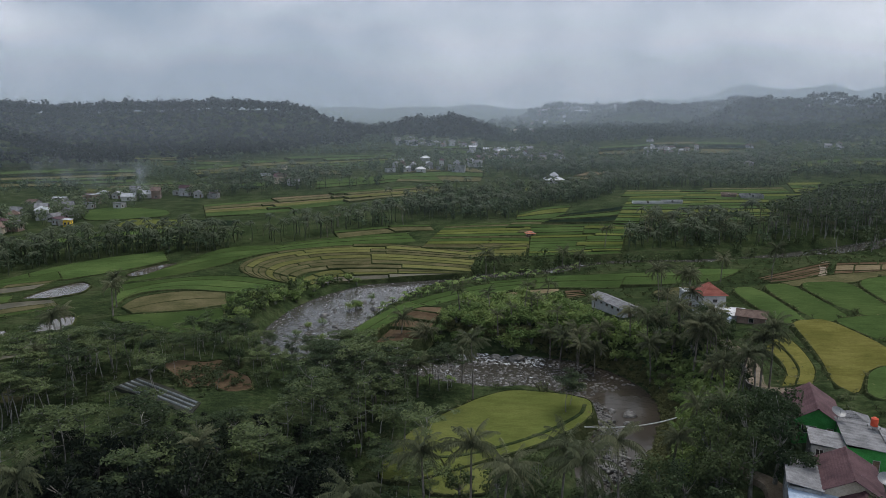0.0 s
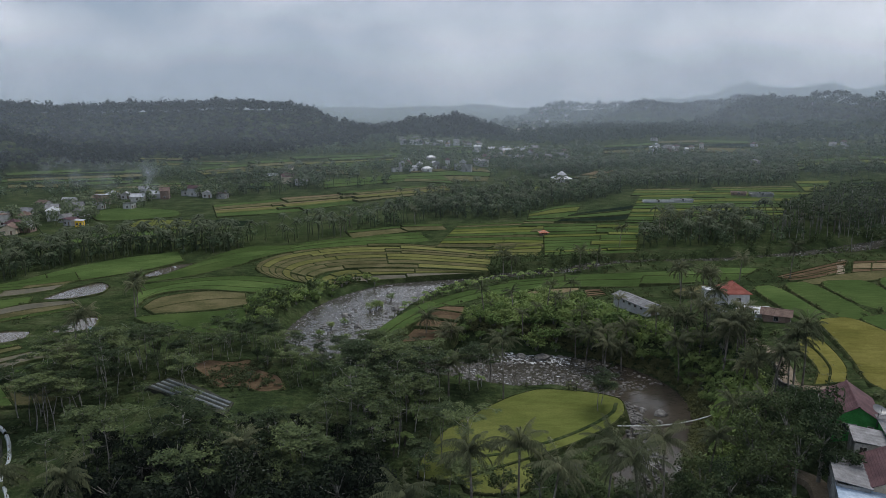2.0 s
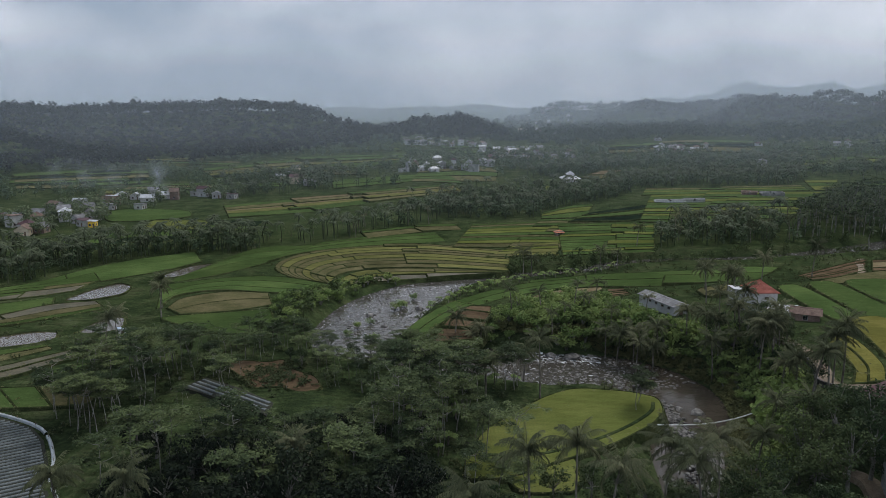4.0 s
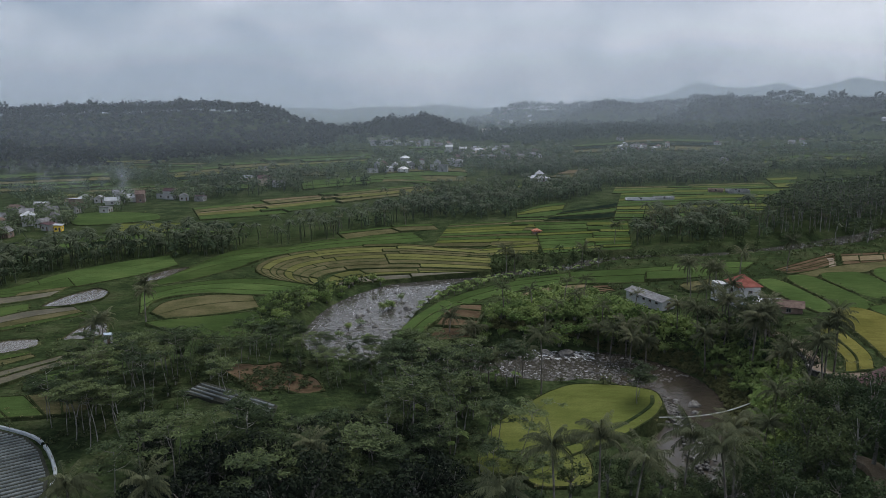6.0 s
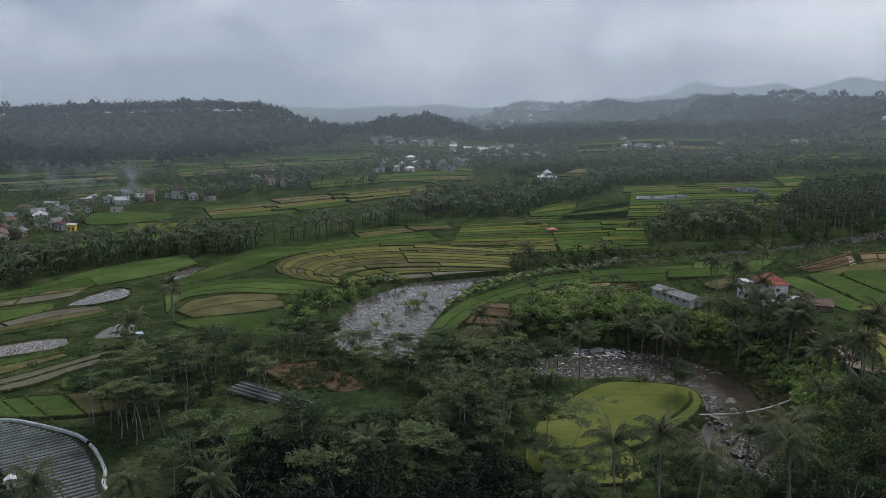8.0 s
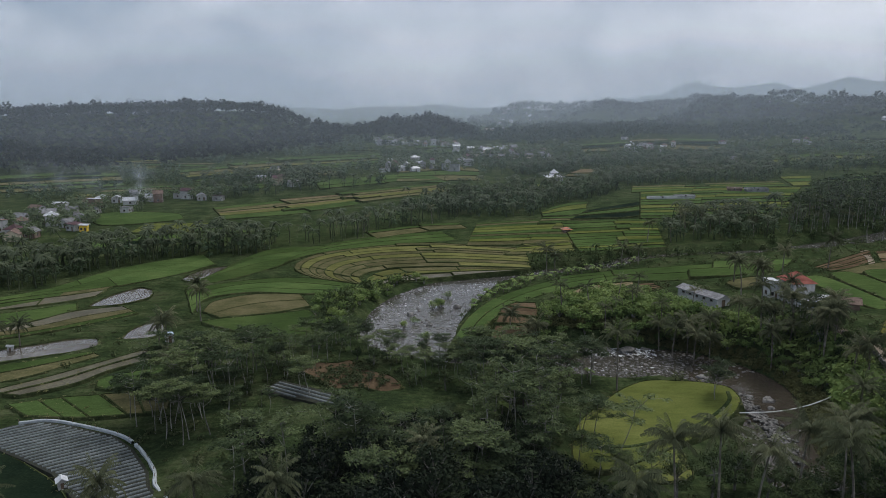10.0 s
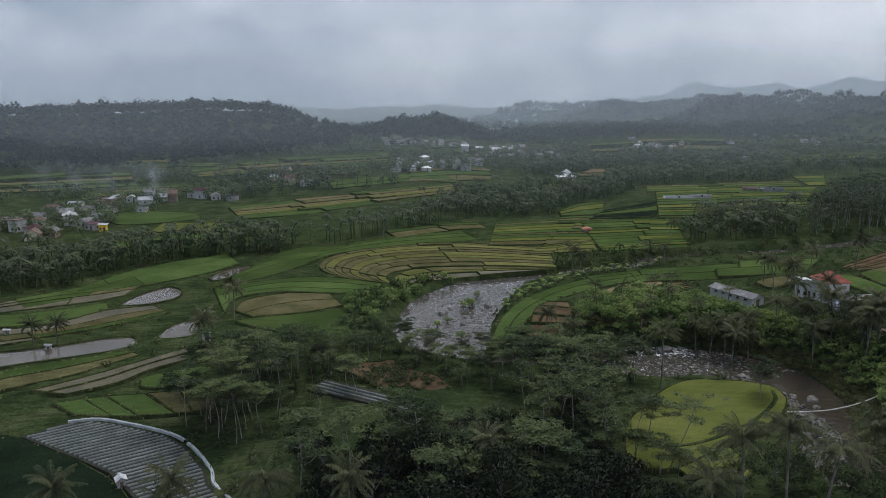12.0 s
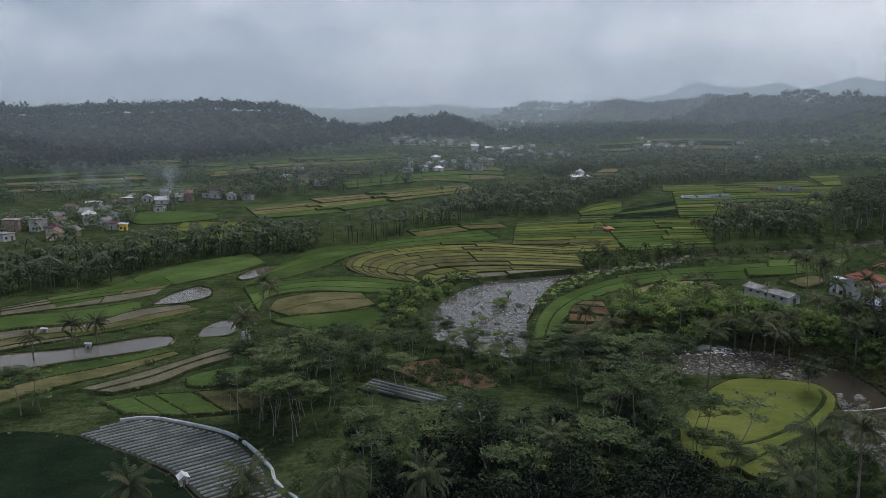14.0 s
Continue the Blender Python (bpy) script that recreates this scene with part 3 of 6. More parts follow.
paddy([(-6.2, 114.6), (0.3, 122.4), (7.3, 129.7), (13.7, 133.7), (24.6, 131.5), (29.3, 128.3), (28.5, 122.1), (24.6, 116.6), (15.9, 109.2), (5.4, 103.2), (-3.8, 98.1), (-10.0, 97.7), (-10.0, 104.0)], 'lime')
paddy([(-3.7, 107.0), (7.3, 108.7), (8.7, 102.0), (7.1, 94.1), (-2.9, 94.3)], 'lime')
paddy([(82.1, 194.1), (91.3, 196.8), (89.5, 159.0), (81.3, 158.6)], 'green')
paddy([(92.4, 197.4), (102.8, 200.2), (101.1, 160.7), (90.1, 158.7)], 'green')
paddy([(103.4, 199.9), (121.2, 201.7), (116.2, 175.1), (113.6, 164.6), (102.2, 161.2)], 'green')
paddy([(123.4, 204.0), (146.0, 213.7), (135.4, 175.2), (116.9, 167.3)], 'green')
paddy([(95.4, 202.7), (122.9, 217.2), (153.2, 224.7), (148.2, 217.1), (123.8, 206.1), (104.3, 201.8)], 'olive')
paddy([(80.2, 154.5), (90.0, 156.4), (91.9, 137.3), (88.8, 126.9), (79.5, 123.0), (71.0, 110.9), (69.4, 116.7), (73.8, 128.7), (77.6, 143.1)], 'ochre')
paddy([(90.2, 156.3), (100.9, 159.6), (114.4, 161.7), (110.0, 140.9), (93.5, 137.5)], 'green')
terraces([(74.1, 146.0), (74.8, 139.8), (71.5, 126.3), (66.9, 118.0)], [(66.8, 137.8), (66.9, 132.0), (65.1, 124.8), (60.6, 117.4)], 2, 'ochre yellow', 1)
paddy([(78.4, 121.2), (87.7, 125.2), (89.1, 115.1), (78.1, 104.9), (70.4, 108.8)], 'green')
terraces([(100.6, 216.0), (117.0, 227.2), (131.5, 236.8), (137.0, 239.5)], [(101.2, 207.9), (110.7, 211.1), (120.3, 217.4), (124.3, 219.9)], 4, 'soil', 1)
terraces([(139.0, 239.5), (173.8, 243.7)], [(126.9, 219.6), (159.5, 222.9)], 3, 'soil tan', 4)
terraces([(-25.1, 154.1), (-18.5, 174.2), (-7.6, 192.9), (10.7, 209.0), (29.8, 216.2)], [(-18.7, 155.9), (-12.1, 171.5), (-1.3, 186.0), (9.8, 195.4), (27.7, 206.0)], 2, 'green', 2)
terraces([(14.8, 216.2), (34.1, 222.2), (52.9, 225.1), (81.3, 229.4), (101.4, 228.7)], [(12.6, 198.7), (31.5, 206.6), (48.0, 206.9), (68.5, 207.5), (85.8, 211.1)], 2, 'green', 3)
terraces([(-16.2, 155.2), (-10.4, 175.5), (-5.7, 181.8)], [(-5.6, 157.6), (-1.5, 170.8), (0.1, 181.2)], 1, 'soil', 4)
paddy([(8.5, 191.5), (20.8, 202.2), (35.8, 205.9), (34.9, 201.8), (21.3, 194.3)], 'tan')
terraces([(36.8, 204.3), (42.1, 205.2)], [(36.0, 194.5), (42.4, 197.1)], 4, 'soil', 1)
paddy([(61.0, 198.2), (74.8, 204.6), (73.2, 195.3), (61.3, 188.5)], 'olive')
terraces([(-64, 228.5), (-72, 240), (-74.5, 253), (-70, 268), (-58, 279), (-44, 285), (-24, 286), (-6, 279), (14, 270)], [(-47, 221.6), (-49, 226), (-50, 231), (-48, 237), (-43, 241), (-35, 243), (-20, 243), (-4, 240), (10, 236)], 8, 'olive yellow olive', 4)
terraces([(-46, 222), (-47.6, 230), (-42, 239.4), (-34, 241.6), (-20, 241.4), (-4, 238.6), (9, 235.4)], [(-40, 221.6), (-38, 223.4), (-33, 224.6), (-28, 225.6), (-18, 228), (-6, 231), (7, 233.6)], 3, 'olive yellow mud', 4)
terraces([(-99.5, 249.0), (-89.8, 281.7), (-68.0, 288.9), (-46.4, 304.5), (-16.6, 314.8)], [(-106.3, 221.5), (-92.5, 233.1), (-81.8, 249.0), (-70.3, 269.4), (-47.8, 282.6), (-10.7, 292.7)], 3, 'green', 2)
terraces([(-104.4, 219.0), (-87.0, 228.7), (-69.8, 230.4), (-51.5, 220.1)], [(-94.3, 189.7), (-94.2, 205.7), (-82.6, 211.7), (-67.3, 208.5), (-54.9, 207.8)], 3, 'green', 1)
terraces([(-91.8, 191.0), (-90.7, 201.7), (-79.6, 208.5), (-66.7, 206.5)], [(-85.4, 183.8), (-76.0, 185.7), (-69.1, 188.3), (-62.2, 192.9)], 2, 'mud olive', 1)
paddy([(-90.2, 179.2), (-85.2, 181.6), (-68.0, 185.4), (-61.3, 188.8), (-55.2, 164.7), (-70.9, 165.3)], 'green')
terraces([(-162.8, 214.3), (-149.5, 227.5), (-142.0, 248.7), (-129.2, 265.9), (-113.8, 277.3)], [(-154.4, 202.8), (-141.3, 214.6), (-128.8, 228.1), (-114.3, 242.6), (-104.8, 259.0)], 2, 'green', 2)
terraces([(-171.3, 204.7), (-156.5, 218.1), (-138.9, 226.6), (-130.0, 231.0)], [(-166.0, 194.7), (-149.5, 202.2), (-138.0, 207.5), (-130.0, 214.0)], 3, 'mud olive mud', 2)
terraces([(-172.4, 176.3), (-165.0, 192.9), (-148.7, 197.0), (-132.1, 206.2)], [(-165.3, 164.9), (-158.7, 181.1), (-139.6, 186.4), (-128.8, 198.6)], 1, 'green', 1)
terraces([(-164.7, 164.0), (-157.7, 179.3), (-138.8, 184.5), (-129.0, 196.4), (-117.0, 200.8)], [(-155.9, 149.9), (-149.9, 164.6), (-129.7, 176.0), (-118.1, 183.8), (-109.8, 192.4)], 3, 'mud olive green', 2)
paddy([(-128.4, 202.1), (-126.2, 214.7), (-120.5, 225.1), (-114.6, 220.4), (-112.4, 210.2), (-119.3, 202.9)], 'water')
paddy([(-151.9, 154.9), (-147.9, 160.9), (-136.0, 162.7), (-125.9, 166.4), (-119.2, 170.2), (-112.8, 171.4), (-110.1, 168.0), (-109.4, 163.8), (-113.2, 160.3), (-123.1, 156.3), (-133.6, 152.2), (-140.5, 147.0), (-144.0, 141.3)], 'water')
paddy([(-105.1, 166.3), (-105.7, 174.8), (-103.3, 180.7), (-99.6, 181.7), (-95.7, 172.0), (-97.9, 167.2)], 'water')
terraces([(-143.0, 139.5), (-134.1, 148.3), (-121.3, 154.7), (-109.4, 160.5)], [(-135.6, 126.7), (-128.5, 136.9), (-116.4, 145.3), (-105.8, 157.2)], 2, 'green olive', 1)
terraces([(-119.7, 136.7), (-111.3, 144.0), (-103.2, 152.5), (-96.3, 160.1)], [(-112.2, 134.3), (-104.1, 139.7), (-99.8, 146.7), (-92.2, 153.4)], 2, 'mud olive', 1)
paddy([(-100.3, 142.1), (-88.6, 147.7), (-84.0, 142.2), (-86.3, 136.0), (-98.5, 135.9)], 'green')
terraces([(-113.2, 131.3), (-105.4, 133.5), (-96.9, 134.2)], [(-107.0, 125.8), (-96.2, 124.0), (-88.0, 124.2)], 1, 'green', 3)
terraces([(-96.4, 134.3), (-88.2, 134.5), (-81.9, 130.5)], [(-88.0, 124.2), (-83.9, 124.2), (-80.9, 124.9)], 1, 'olive', 2)
paddy([(-131.7, 113.7), (-126.5, 120.7), (-112.8, 118.3), (-101.3, 110.4), (-90.4, 101.4), (-83.9, 92.9), (-93.9, 86.4), (-121.4, 96.7)], 'dark')
paddy([(-110.6, 235.3), (-109.7, 241.3), (-106.4, 250.5), (-99.0, 254.7), (-95.2, 248.5), (-98.2, 242.8), (-104.4, 233.6), (-107.6, 231.1)], 'water')
paddy([(-60, 139.6), (-57.2, 143), (-51, 141.2), (-47.8, 143.4), (-44.6, 137), (-39, 133.2), (-36.6, 126.4), (-40.6, 124.4), (-45, 127.8), (-50.4, 126.6), (-53, 131.8)], 'soil')
terraces([(38.0, 352.0), (57.0, 378.0), (72.0, 386.0)], [(36.0, 338.0), (50.0, 340.0), (60.0, 346.0)], 3, 'green lime green', 1)
terraces([(1.6, 327.5), (40.5, 336.4), (59.4, 333.7)], [(-8.9, 276.4), (17.4, 275.1), (34.2, 272.6)], 10, 'green olive green lime olive', 2)
terraces([(15.1, 275.2), (35.6, 284.6)], [(3.4, 258.1), (31.3, 257.4)], 5, 'yellow olive lime', 2)
terraces([(41.4, 321.9), (71.3, 325.0), (86.2, 320.4)], [(32.1, 255.3), (55.1, 258.7), (68.5, 260.9)], 12, 'green lime green', 2)
terraces([(61.4, 345.6), (101.1, 378.5), (113.9, 402.1)], [(47.5, 327.3), (74.7, 328.4), (94.4, 341.4)], 3, 'dark green', 1)
terraces([(110.6, 408.3), (158.5, 416.1), (215.6, 414.7)], [(80.4, 324.0), (110.3, 321.6), (151.0, 323.7)], 11, 'lime green green', 2)
terraces([(118.0, 444.0), (168.0, 446.0), (222.0, 452.0)], [(106.0, 411.0), (151.5, 416.5), (212.4, 423.0)], 4, 'olive green lime green', 2)
terraces([(236.0, 476.0), (262.0, 480.0)], [(216.0, 424.0), (228.0, 424.0)], 3, 'lime green', 1)
terraces([(-51.0, 318.1), (-28.3, 330.2), (-6.6, 333.5)], [(-45.8, 300.4), (-21.9, 315.4), (-3.7, 317.3)], 2, 'green olive', 2)
terraces([(-143.7, 413.1), (-109.5, 440.2), (-69.8, 464.7), (-5.8, 511.2)], [(-127.0, 368.0), (-84.0, 388.0), (-46.0, 424.0), (2.0, 462.0)], 6, 'green olive tan yellow green', 3)
paddy([(-205.5, 388.3), (-196.8, 410.7), (-157.8, 397.1), (-148.3, 372.6), (-172.5, 358.6), (-186.6, 357.3)], 'green')
terraces([(-379.2, 595.9), (-336.4, 624.3), (-276.7, 626.7)], [(-325.1, 508.4), (-280.2, 517.4), (-240.0, 541.7)], 4, 'green olive dark', 2)
terraces([(-230.6, 625.8), (-177.9, 700.1), (-52.4, 773.0)], [(-191.0, 553.5), (-128.5, 599.2), (-45.3, 665.6)], 5, 'green olive yellow dark', 3)
terraces([(-31.9, 614.1), (8.3, 639.9), (37.9, 613.7)], [(-35.7, 521.1), (-1.7, 524.3), (28.0, 521.6)], 3, 'olive green', 2)
terraces([(-97.9, 536.6), (-39.2, 574.3), (-6.4, 563.5)], [(-88.7, 485.0), (-35.7, 521.1), (2.5, 508.2)], 2, 'green', 2)
terraces([(121.3, 583.4), (142.5, 593.0)], [(93.8, 533.3), (110.3, 529.2)], 2, 'tan olive', 1)
paddy([(49.6, 463.4), (68.1, 488.5), (67.7, 458.1), (51.9, 434.8)], 'lime')
terraces([(183.8, 825.7), (309.4, 923.7), (389.3, 901.7)], [(164.1, 735.5), (251.0, 746.6), (310.0, 715.4)], 3, 'green dark olive', 3)
terraces([(313.3, 627.6), (390.3, 673.8), (431.9, 654.0)], [(277.0, 553.7), (331.3, 570.0), (366.4, 553.0)], 3, 'green lime', 2)
terraces([(-16.1, 832.8), (45.0, 845.8), (116.7, 821.6)], [(-2.4, 736.5), (45.7, 743.1), (104.6, 735.1)], 2, 'green dark', 2)
terraces([(-378.1, 594.0), (-337.5, 623.1), (-295.8, 638.1)], [(-349.1, 538.5), (-302.7, 543.7), (-263.8, 556.7)], 3, 'green dark', 2)

# Woods of the valley: a palm belt before the western village, the pavilion's grove, a palm row, the pale-trunked wood above the river.
PALM_BELT = [(-240, 178), (-190, 212), (-153, 229), (-149, 244), (-141, 256), (-129, 270), (-112, 274), (-95, 274), (-86, 302), (-97, 298), (-117, 300), (-136, 290), (-159, 280), (-176, 262), (-250, 245)]
PALM_LINE = [(-95, 274), (-76, 285), (-57, 293), (-48, 312), (-32, 328), (-3, 350), (-2, 380), (-34, 352), (-51, 340), (-62, 316), (-82, 304)]
PAVILION_GROVE = [(-3, 350), (16, 345), (34, 342), (36, 354), (56, 381), (68, 388), (85, 397), (104, 428), (112, 462), (98, 468), (92, 452), (66, 448), (44, 446), (16, 432), (-6, 416), (-36, 384)]
PALM_ROW = [(86, 402), (100, 432), (118, 448), (168, 450), (222, 456), (250, 490), (212, 512), (165, 512), (128, 500), (112, 470)]
RIVER_WOOD = [(136, 292), (134, 274), (141, 258), (172, 266), (232, 318), (300, 372), (262, 392), (226, 372), (197, 366), (156, 326)]
MID_WOOD = [(36, 560), (60, 540), (140, 572), (250, 560), (330, 520), (420, 520), (500, 640), (440, 668), (286, 640), (186, 640), (112, 612)]
WOODS = [np.array(w, float) for w in (PALM_BELT, PALM_LINE, PAVILION_GROVE, PALM_ROW, RIVER_WOOD, MID_WOOD)]


def patchwork(x0, x1, y0, y1, seed, share):
    """Small groups of level strips, filling the open plain where no other field lies."""
    gp = np.random.default_rng(seed)
    y = y0
    while y < y1:
        deep = gp.uniform(22, 38)
        x = x0 + gp.uniform(0, 30)
        while x < x1:
            wide = gp.uniform(30, 75)
            q = np.array([(x, y), (x + wide, y), (x + wide, y + deep), (x, y + deep), (x + wide / 2, y + deep / 2)])
            free = not any(abs(f[0, 0] - x) < 160 and abs(f[0, 1] - y) < 120 and (inside(q[:, 0], q[:, 1], f).any() or inside(np.array([f[:, 0].mean()]), np.array([f[:, 1].mean()]), q[:4]).any()) for f in FIELD_SHAPES)
            d, w, _ = stream_at(q[:, 0], q[:, 1])
            hq = plain(q[:, 0], q[:, 1])
            if free and not any(inside(q[:, 0], q[:, 1], w).any() for w in WOODS) and gp.random() < share and d.min() > 40 and hq.max() - hq.min() < 3.5 and not any(np.hypot(x + wide / 2 - a, y + deep / 2 - b) < 22 for a, b in BUILT_UP):
                tilt, skew = gp.uniform(-6, 6), gp.uniform(-8, 8)
                terraces([(x, y + tilt), (x + wide / 2, y + gp.uniform(-3, 3)), (x + wide, y - tilt)], [(x + skew, y + deep + tilt), (x + wide / 2 + skew, y + deep + 2), (x + wide + skew, y + deep - tilt)],
                         int(deep / gp.uniform(7, 11)), ["green olive green", "green dark lime", "olive yellow green", "dark green"][gp.integers(4)], 2)
            x += wide + gp.uniform(2, 14)
        y += deep + gp.uniform(2, 10)


patchwork(-260, 330, 300, 620, 3, 0.78)
patchwork(-330, 520, 620, 860, 4, 0.62)


def joined(pieces):
    verts, faces, n = [], [], 0
    for v, f in pieces:
        verts += v.tolist()
        faces += [tuple(i + n for i in q) for q in f]
        n += len(v)
    return verts, faces


# the far fields, joined by crop
tagged(mesh_ob("far_field_banks", *joined(FAR_BANKS), M_BUND), "grassy banks between the far terraced fields", "fields", kind="stuff")
for kind, pieces in FAR_CROPS.items():
    tagged(mesh_ob("far_fields", *joined(pieces), CROPS[kind]), f"far level fields of {CROP_WORDS[kind]}", "fields", kind="stuff")


# plots of mulched beds, cut level into the slope
MULCH = [(-112, 117.3), (-107.3, 122), (-102, 122.8), (-96.9, 121), (-87.2, 116), (-82.3, 111), (-77.1, 103), (-75.5, 98.6), (-70.6, 92), (-67.5, 87), (-79, 88), (-88.1, 99), (-91.9, 103.5), (-98.9, 108.6)]
MULCH_SMALL = [(-64, 127), (-61, 132), (-52, 126), (-44.5, 119.5), (-44.5, 114), (-54, 121)]
Z_MULCH, Z_SMALL = float(height(-90, 108)[0]) + 0.35, float(height(-54, 122)[0]) + 0.5
FIELD_SHAPES += [np.array((-92, 106)) + (np.array(MULCH) - (-92, 106)) * 1.1, np.array(MULCH_SMALL, float)]
FIELD_LEVELS += [Z_MULCH + 0.5, Z_SMALL + 0.5]


# ---- the ground sheet, levelled under the fields, and the river ----
gx, gy = axis_lines(-4600, 4600, -190, 230, 2.5), axis_lines(-900, 4850, 50, 330, 2.2)
X, Y = np.meshgrid(gx, gy)
Z = height(X, Y)
Z = Z.reshape(X.shape)
for shape, level in zip(FIELD_SHAPES, FIELD_LEVELS):
    (xa, xb), (ya, yb) = np.searchsorted(gx, [shape[:, 0].min(), shape[:, 0].max()]), np.searchsorted(gy, [shape[:, 1].min(), shape[:, 1].max()])
    if xb > xa and yb > ya:
        hit = inside(X[ya:yb, xa:xb].ravel(), Y[ya:yb, xa:xb].ravel(), shape).reshape(yb - ya, xb - xa)
        Z[ya:yb, xa:xb][hit] = level - 0.7
Z = Z.ravel()
nx, ny = len(gx), len(gy)
idx = np.arange(nx * ny).reshape(ny, nx)
ground = quads_ob("ground", np.stack([X.ravel(), Y.ravel(), Z], 1),
                  np.stack([idx[:-1, :-1].ravel(), idx[:-1, 1:].ravel(), idx[1:, 1:].ravel(), idx[1:, :-1].ravel()], 1), M_GROUND)
ground.data.polygons.foreach_set("use_smooth", [True] * len(ground.data.polygons))
tagged(ground, "dark green overgrown valley floor rising to wooded hills", "ground", kind="structure")



def ribbon(name, line, material, label, chop, lo=-1, hi=1, lift=0.0):
    """Flowing water along the river's line, with standing waves."""
    s0 = np.arange(len(line))
    s = np.linspace(0, len(line) - 1, len(line) * 5)
    line = np.stack([np.interp(s, s0, line[:, k]) for k in range(4)], 1)
    p = line[:, :2]
    d = np.gradient(p, axis=0)
    nrm = np.stack([-d[:, 1], d[:, 0]], 1) / np.linalg.norm(d, axis=1)[:, None]
    m = 17
    u = np.linspace(lo, hi, m)
    q = p[:, None] + nrm[:, None] * (u[None, :, None] * (line[:, 2] / 2 + 2.5)[:, None, None])
    x, y = q[..., 0], q[..., 1]
    z = line[:, 3][:, None] + lift + chop * (np.sin(x * 1.7 + np.sin(y * 0.9)) * np.sin(y * 2.1 + np.sin(x * 1.3)) + 0.5 * np.sin(x * 3.7 + y * 2.9))
    idx = np.arange(len(p) * m).reshape(len(p), m)
    ob = quads_ob(name, np.stack([x.ravel(), y.ravel(), z.ravel()], 1),
                  np.stack([idx[:-1, :-1].ravel(), idx[:-1, 1:].ravel(), idx[1:, 1:].ravel(), idx[1:, :-1].ravel()], 1), material)
    ob.data.polygons.foreach_set("use_smooth", [True] * len(ob.data.polygons))
    return tagged(ob, label, "river", kind="structure")


CALM_FROM, RAPIDS_FROM = 6 * (len(RIVER) - 6), 6 * 15
ribbon("water", STREAM[:RAPIDS_FROM + 1], M_RIVER, "grey rippled river water with shallow stony runs", 0.035)
ribbon("water", STREAM[RAPIDS_FROM:CALM_FROM + 1], M_RAPIDS, "river water broken by white rapids", 0.09)
ribbon("water", STREAM[RAPIDS_FROM + 8:CALM_FROM - 3], M_FOAM, "white water tumbling along the outer bank", 0.09, 0.34, 0.86, 0.03)
ribbon("water", STREAM[CALM_FROM:], M_CALM, "slow brown river water below the rapids", 0.012)


# ---- trees ----
def open_ground(px, py, bank=2.0):
    """Where trees may stand: off the fields and the river."""
    ok = np.ones(len(px), bool)
    for p in FIELD_SHAPES:
        a, b = p.min(0) - 1, p.max(0) + 1
        k = np.where((px > a[0]) & (px < b[0]) & (py > a[1]) & (py < b[1]))[0]
        if len(k):
            ok[k[inside(px[k], py[k], p)]] = False
    d, w, _ = stream_at(px, py)
    return ok & (d > w / 2 + bank)


KEEP_CLEAR = []


def spread(poly, gap, seed, most=100000, free=True, bank=2.0, patchy=None):
    """Scattered places inside a polygon, at least about gap apart."""
    g = np.random.default_rng(seed)
    poly = np.array(poly, float)
    lo, hi = poly.min(0), poly.max(0)
    n = max(1, int((hi[0] - lo[0]) / gap)), max(1, int((hi[1] - lo[1]) / gap))
    cx, cy = np.meshgrid(np.arange(n[0]), np.arange(n[1]))
    px = lo[0] + (cx.ravel() + 0.5 + g.uniform(-0.42, 0.42, cx.size)) * gap
    py = lo[1] + (cy.ravel() + 0.5 + g.uniform(-0.42, 0.42, cx.size)) * gap
    ok = inside(px, py, poly)
    if free:
        k = np.where(ok)[0]
        ok[k] = open_ground(px[k], py[k], bank)
    if patchy is not None:
        ok &= ripple(px * 2.7 + seed, py * 2.7) + g.normal(size=len(px)) * 0.35 > patchy
    for x, y, r in KEEP_CLEAR:
        ok &= np.hypot(px - x, py - y) > r
    k = np.where(ok)[0]
    g.shuffle(k)
    k = k[:most]
    return np.stack([px[k], py[k], height(px[k], py[k])], 1) if len(k) else np.zeros((0, 3))


def tube(path, radii, sides=6):
    """A tapered tube along a path: vertices and quads."""
    path = np.array(path, float)
    d = np.gradient(path, axis=0)
    d /= np.linalg.norm(d, axis=1)[:, None]
    verts, quads = [], []
    for p, t, r in zip(path, d, radii):
        u = np.cross(t, (0.3, 1, 0.2))
        u /= np.linalg.norm(u)
        v = np.cross(t, u)
        for k in range(sides):
            w = 2 * math.pi * k / sides
            verts.append(p + r * (math.cos(w) * u + math.sin(w) * v))
    for i in range(len(path) - 1):
        for k in range(sides):
            quads.append((i * sides + k, i * sides + (k + 1) % sides, (i + 1) * sides + (k + 1) % sides, (i + 1) * sides + k))
    return np.array(verts), np.array(quads)


def merged(parts):
    verts, quads, n = [], [], 0
    for v, q in parts:
        verts.append(v)
        quads.append(np.asarray(q) + n)
        n += len(v)
    return np.vstack(verts), np.vstack(quads)


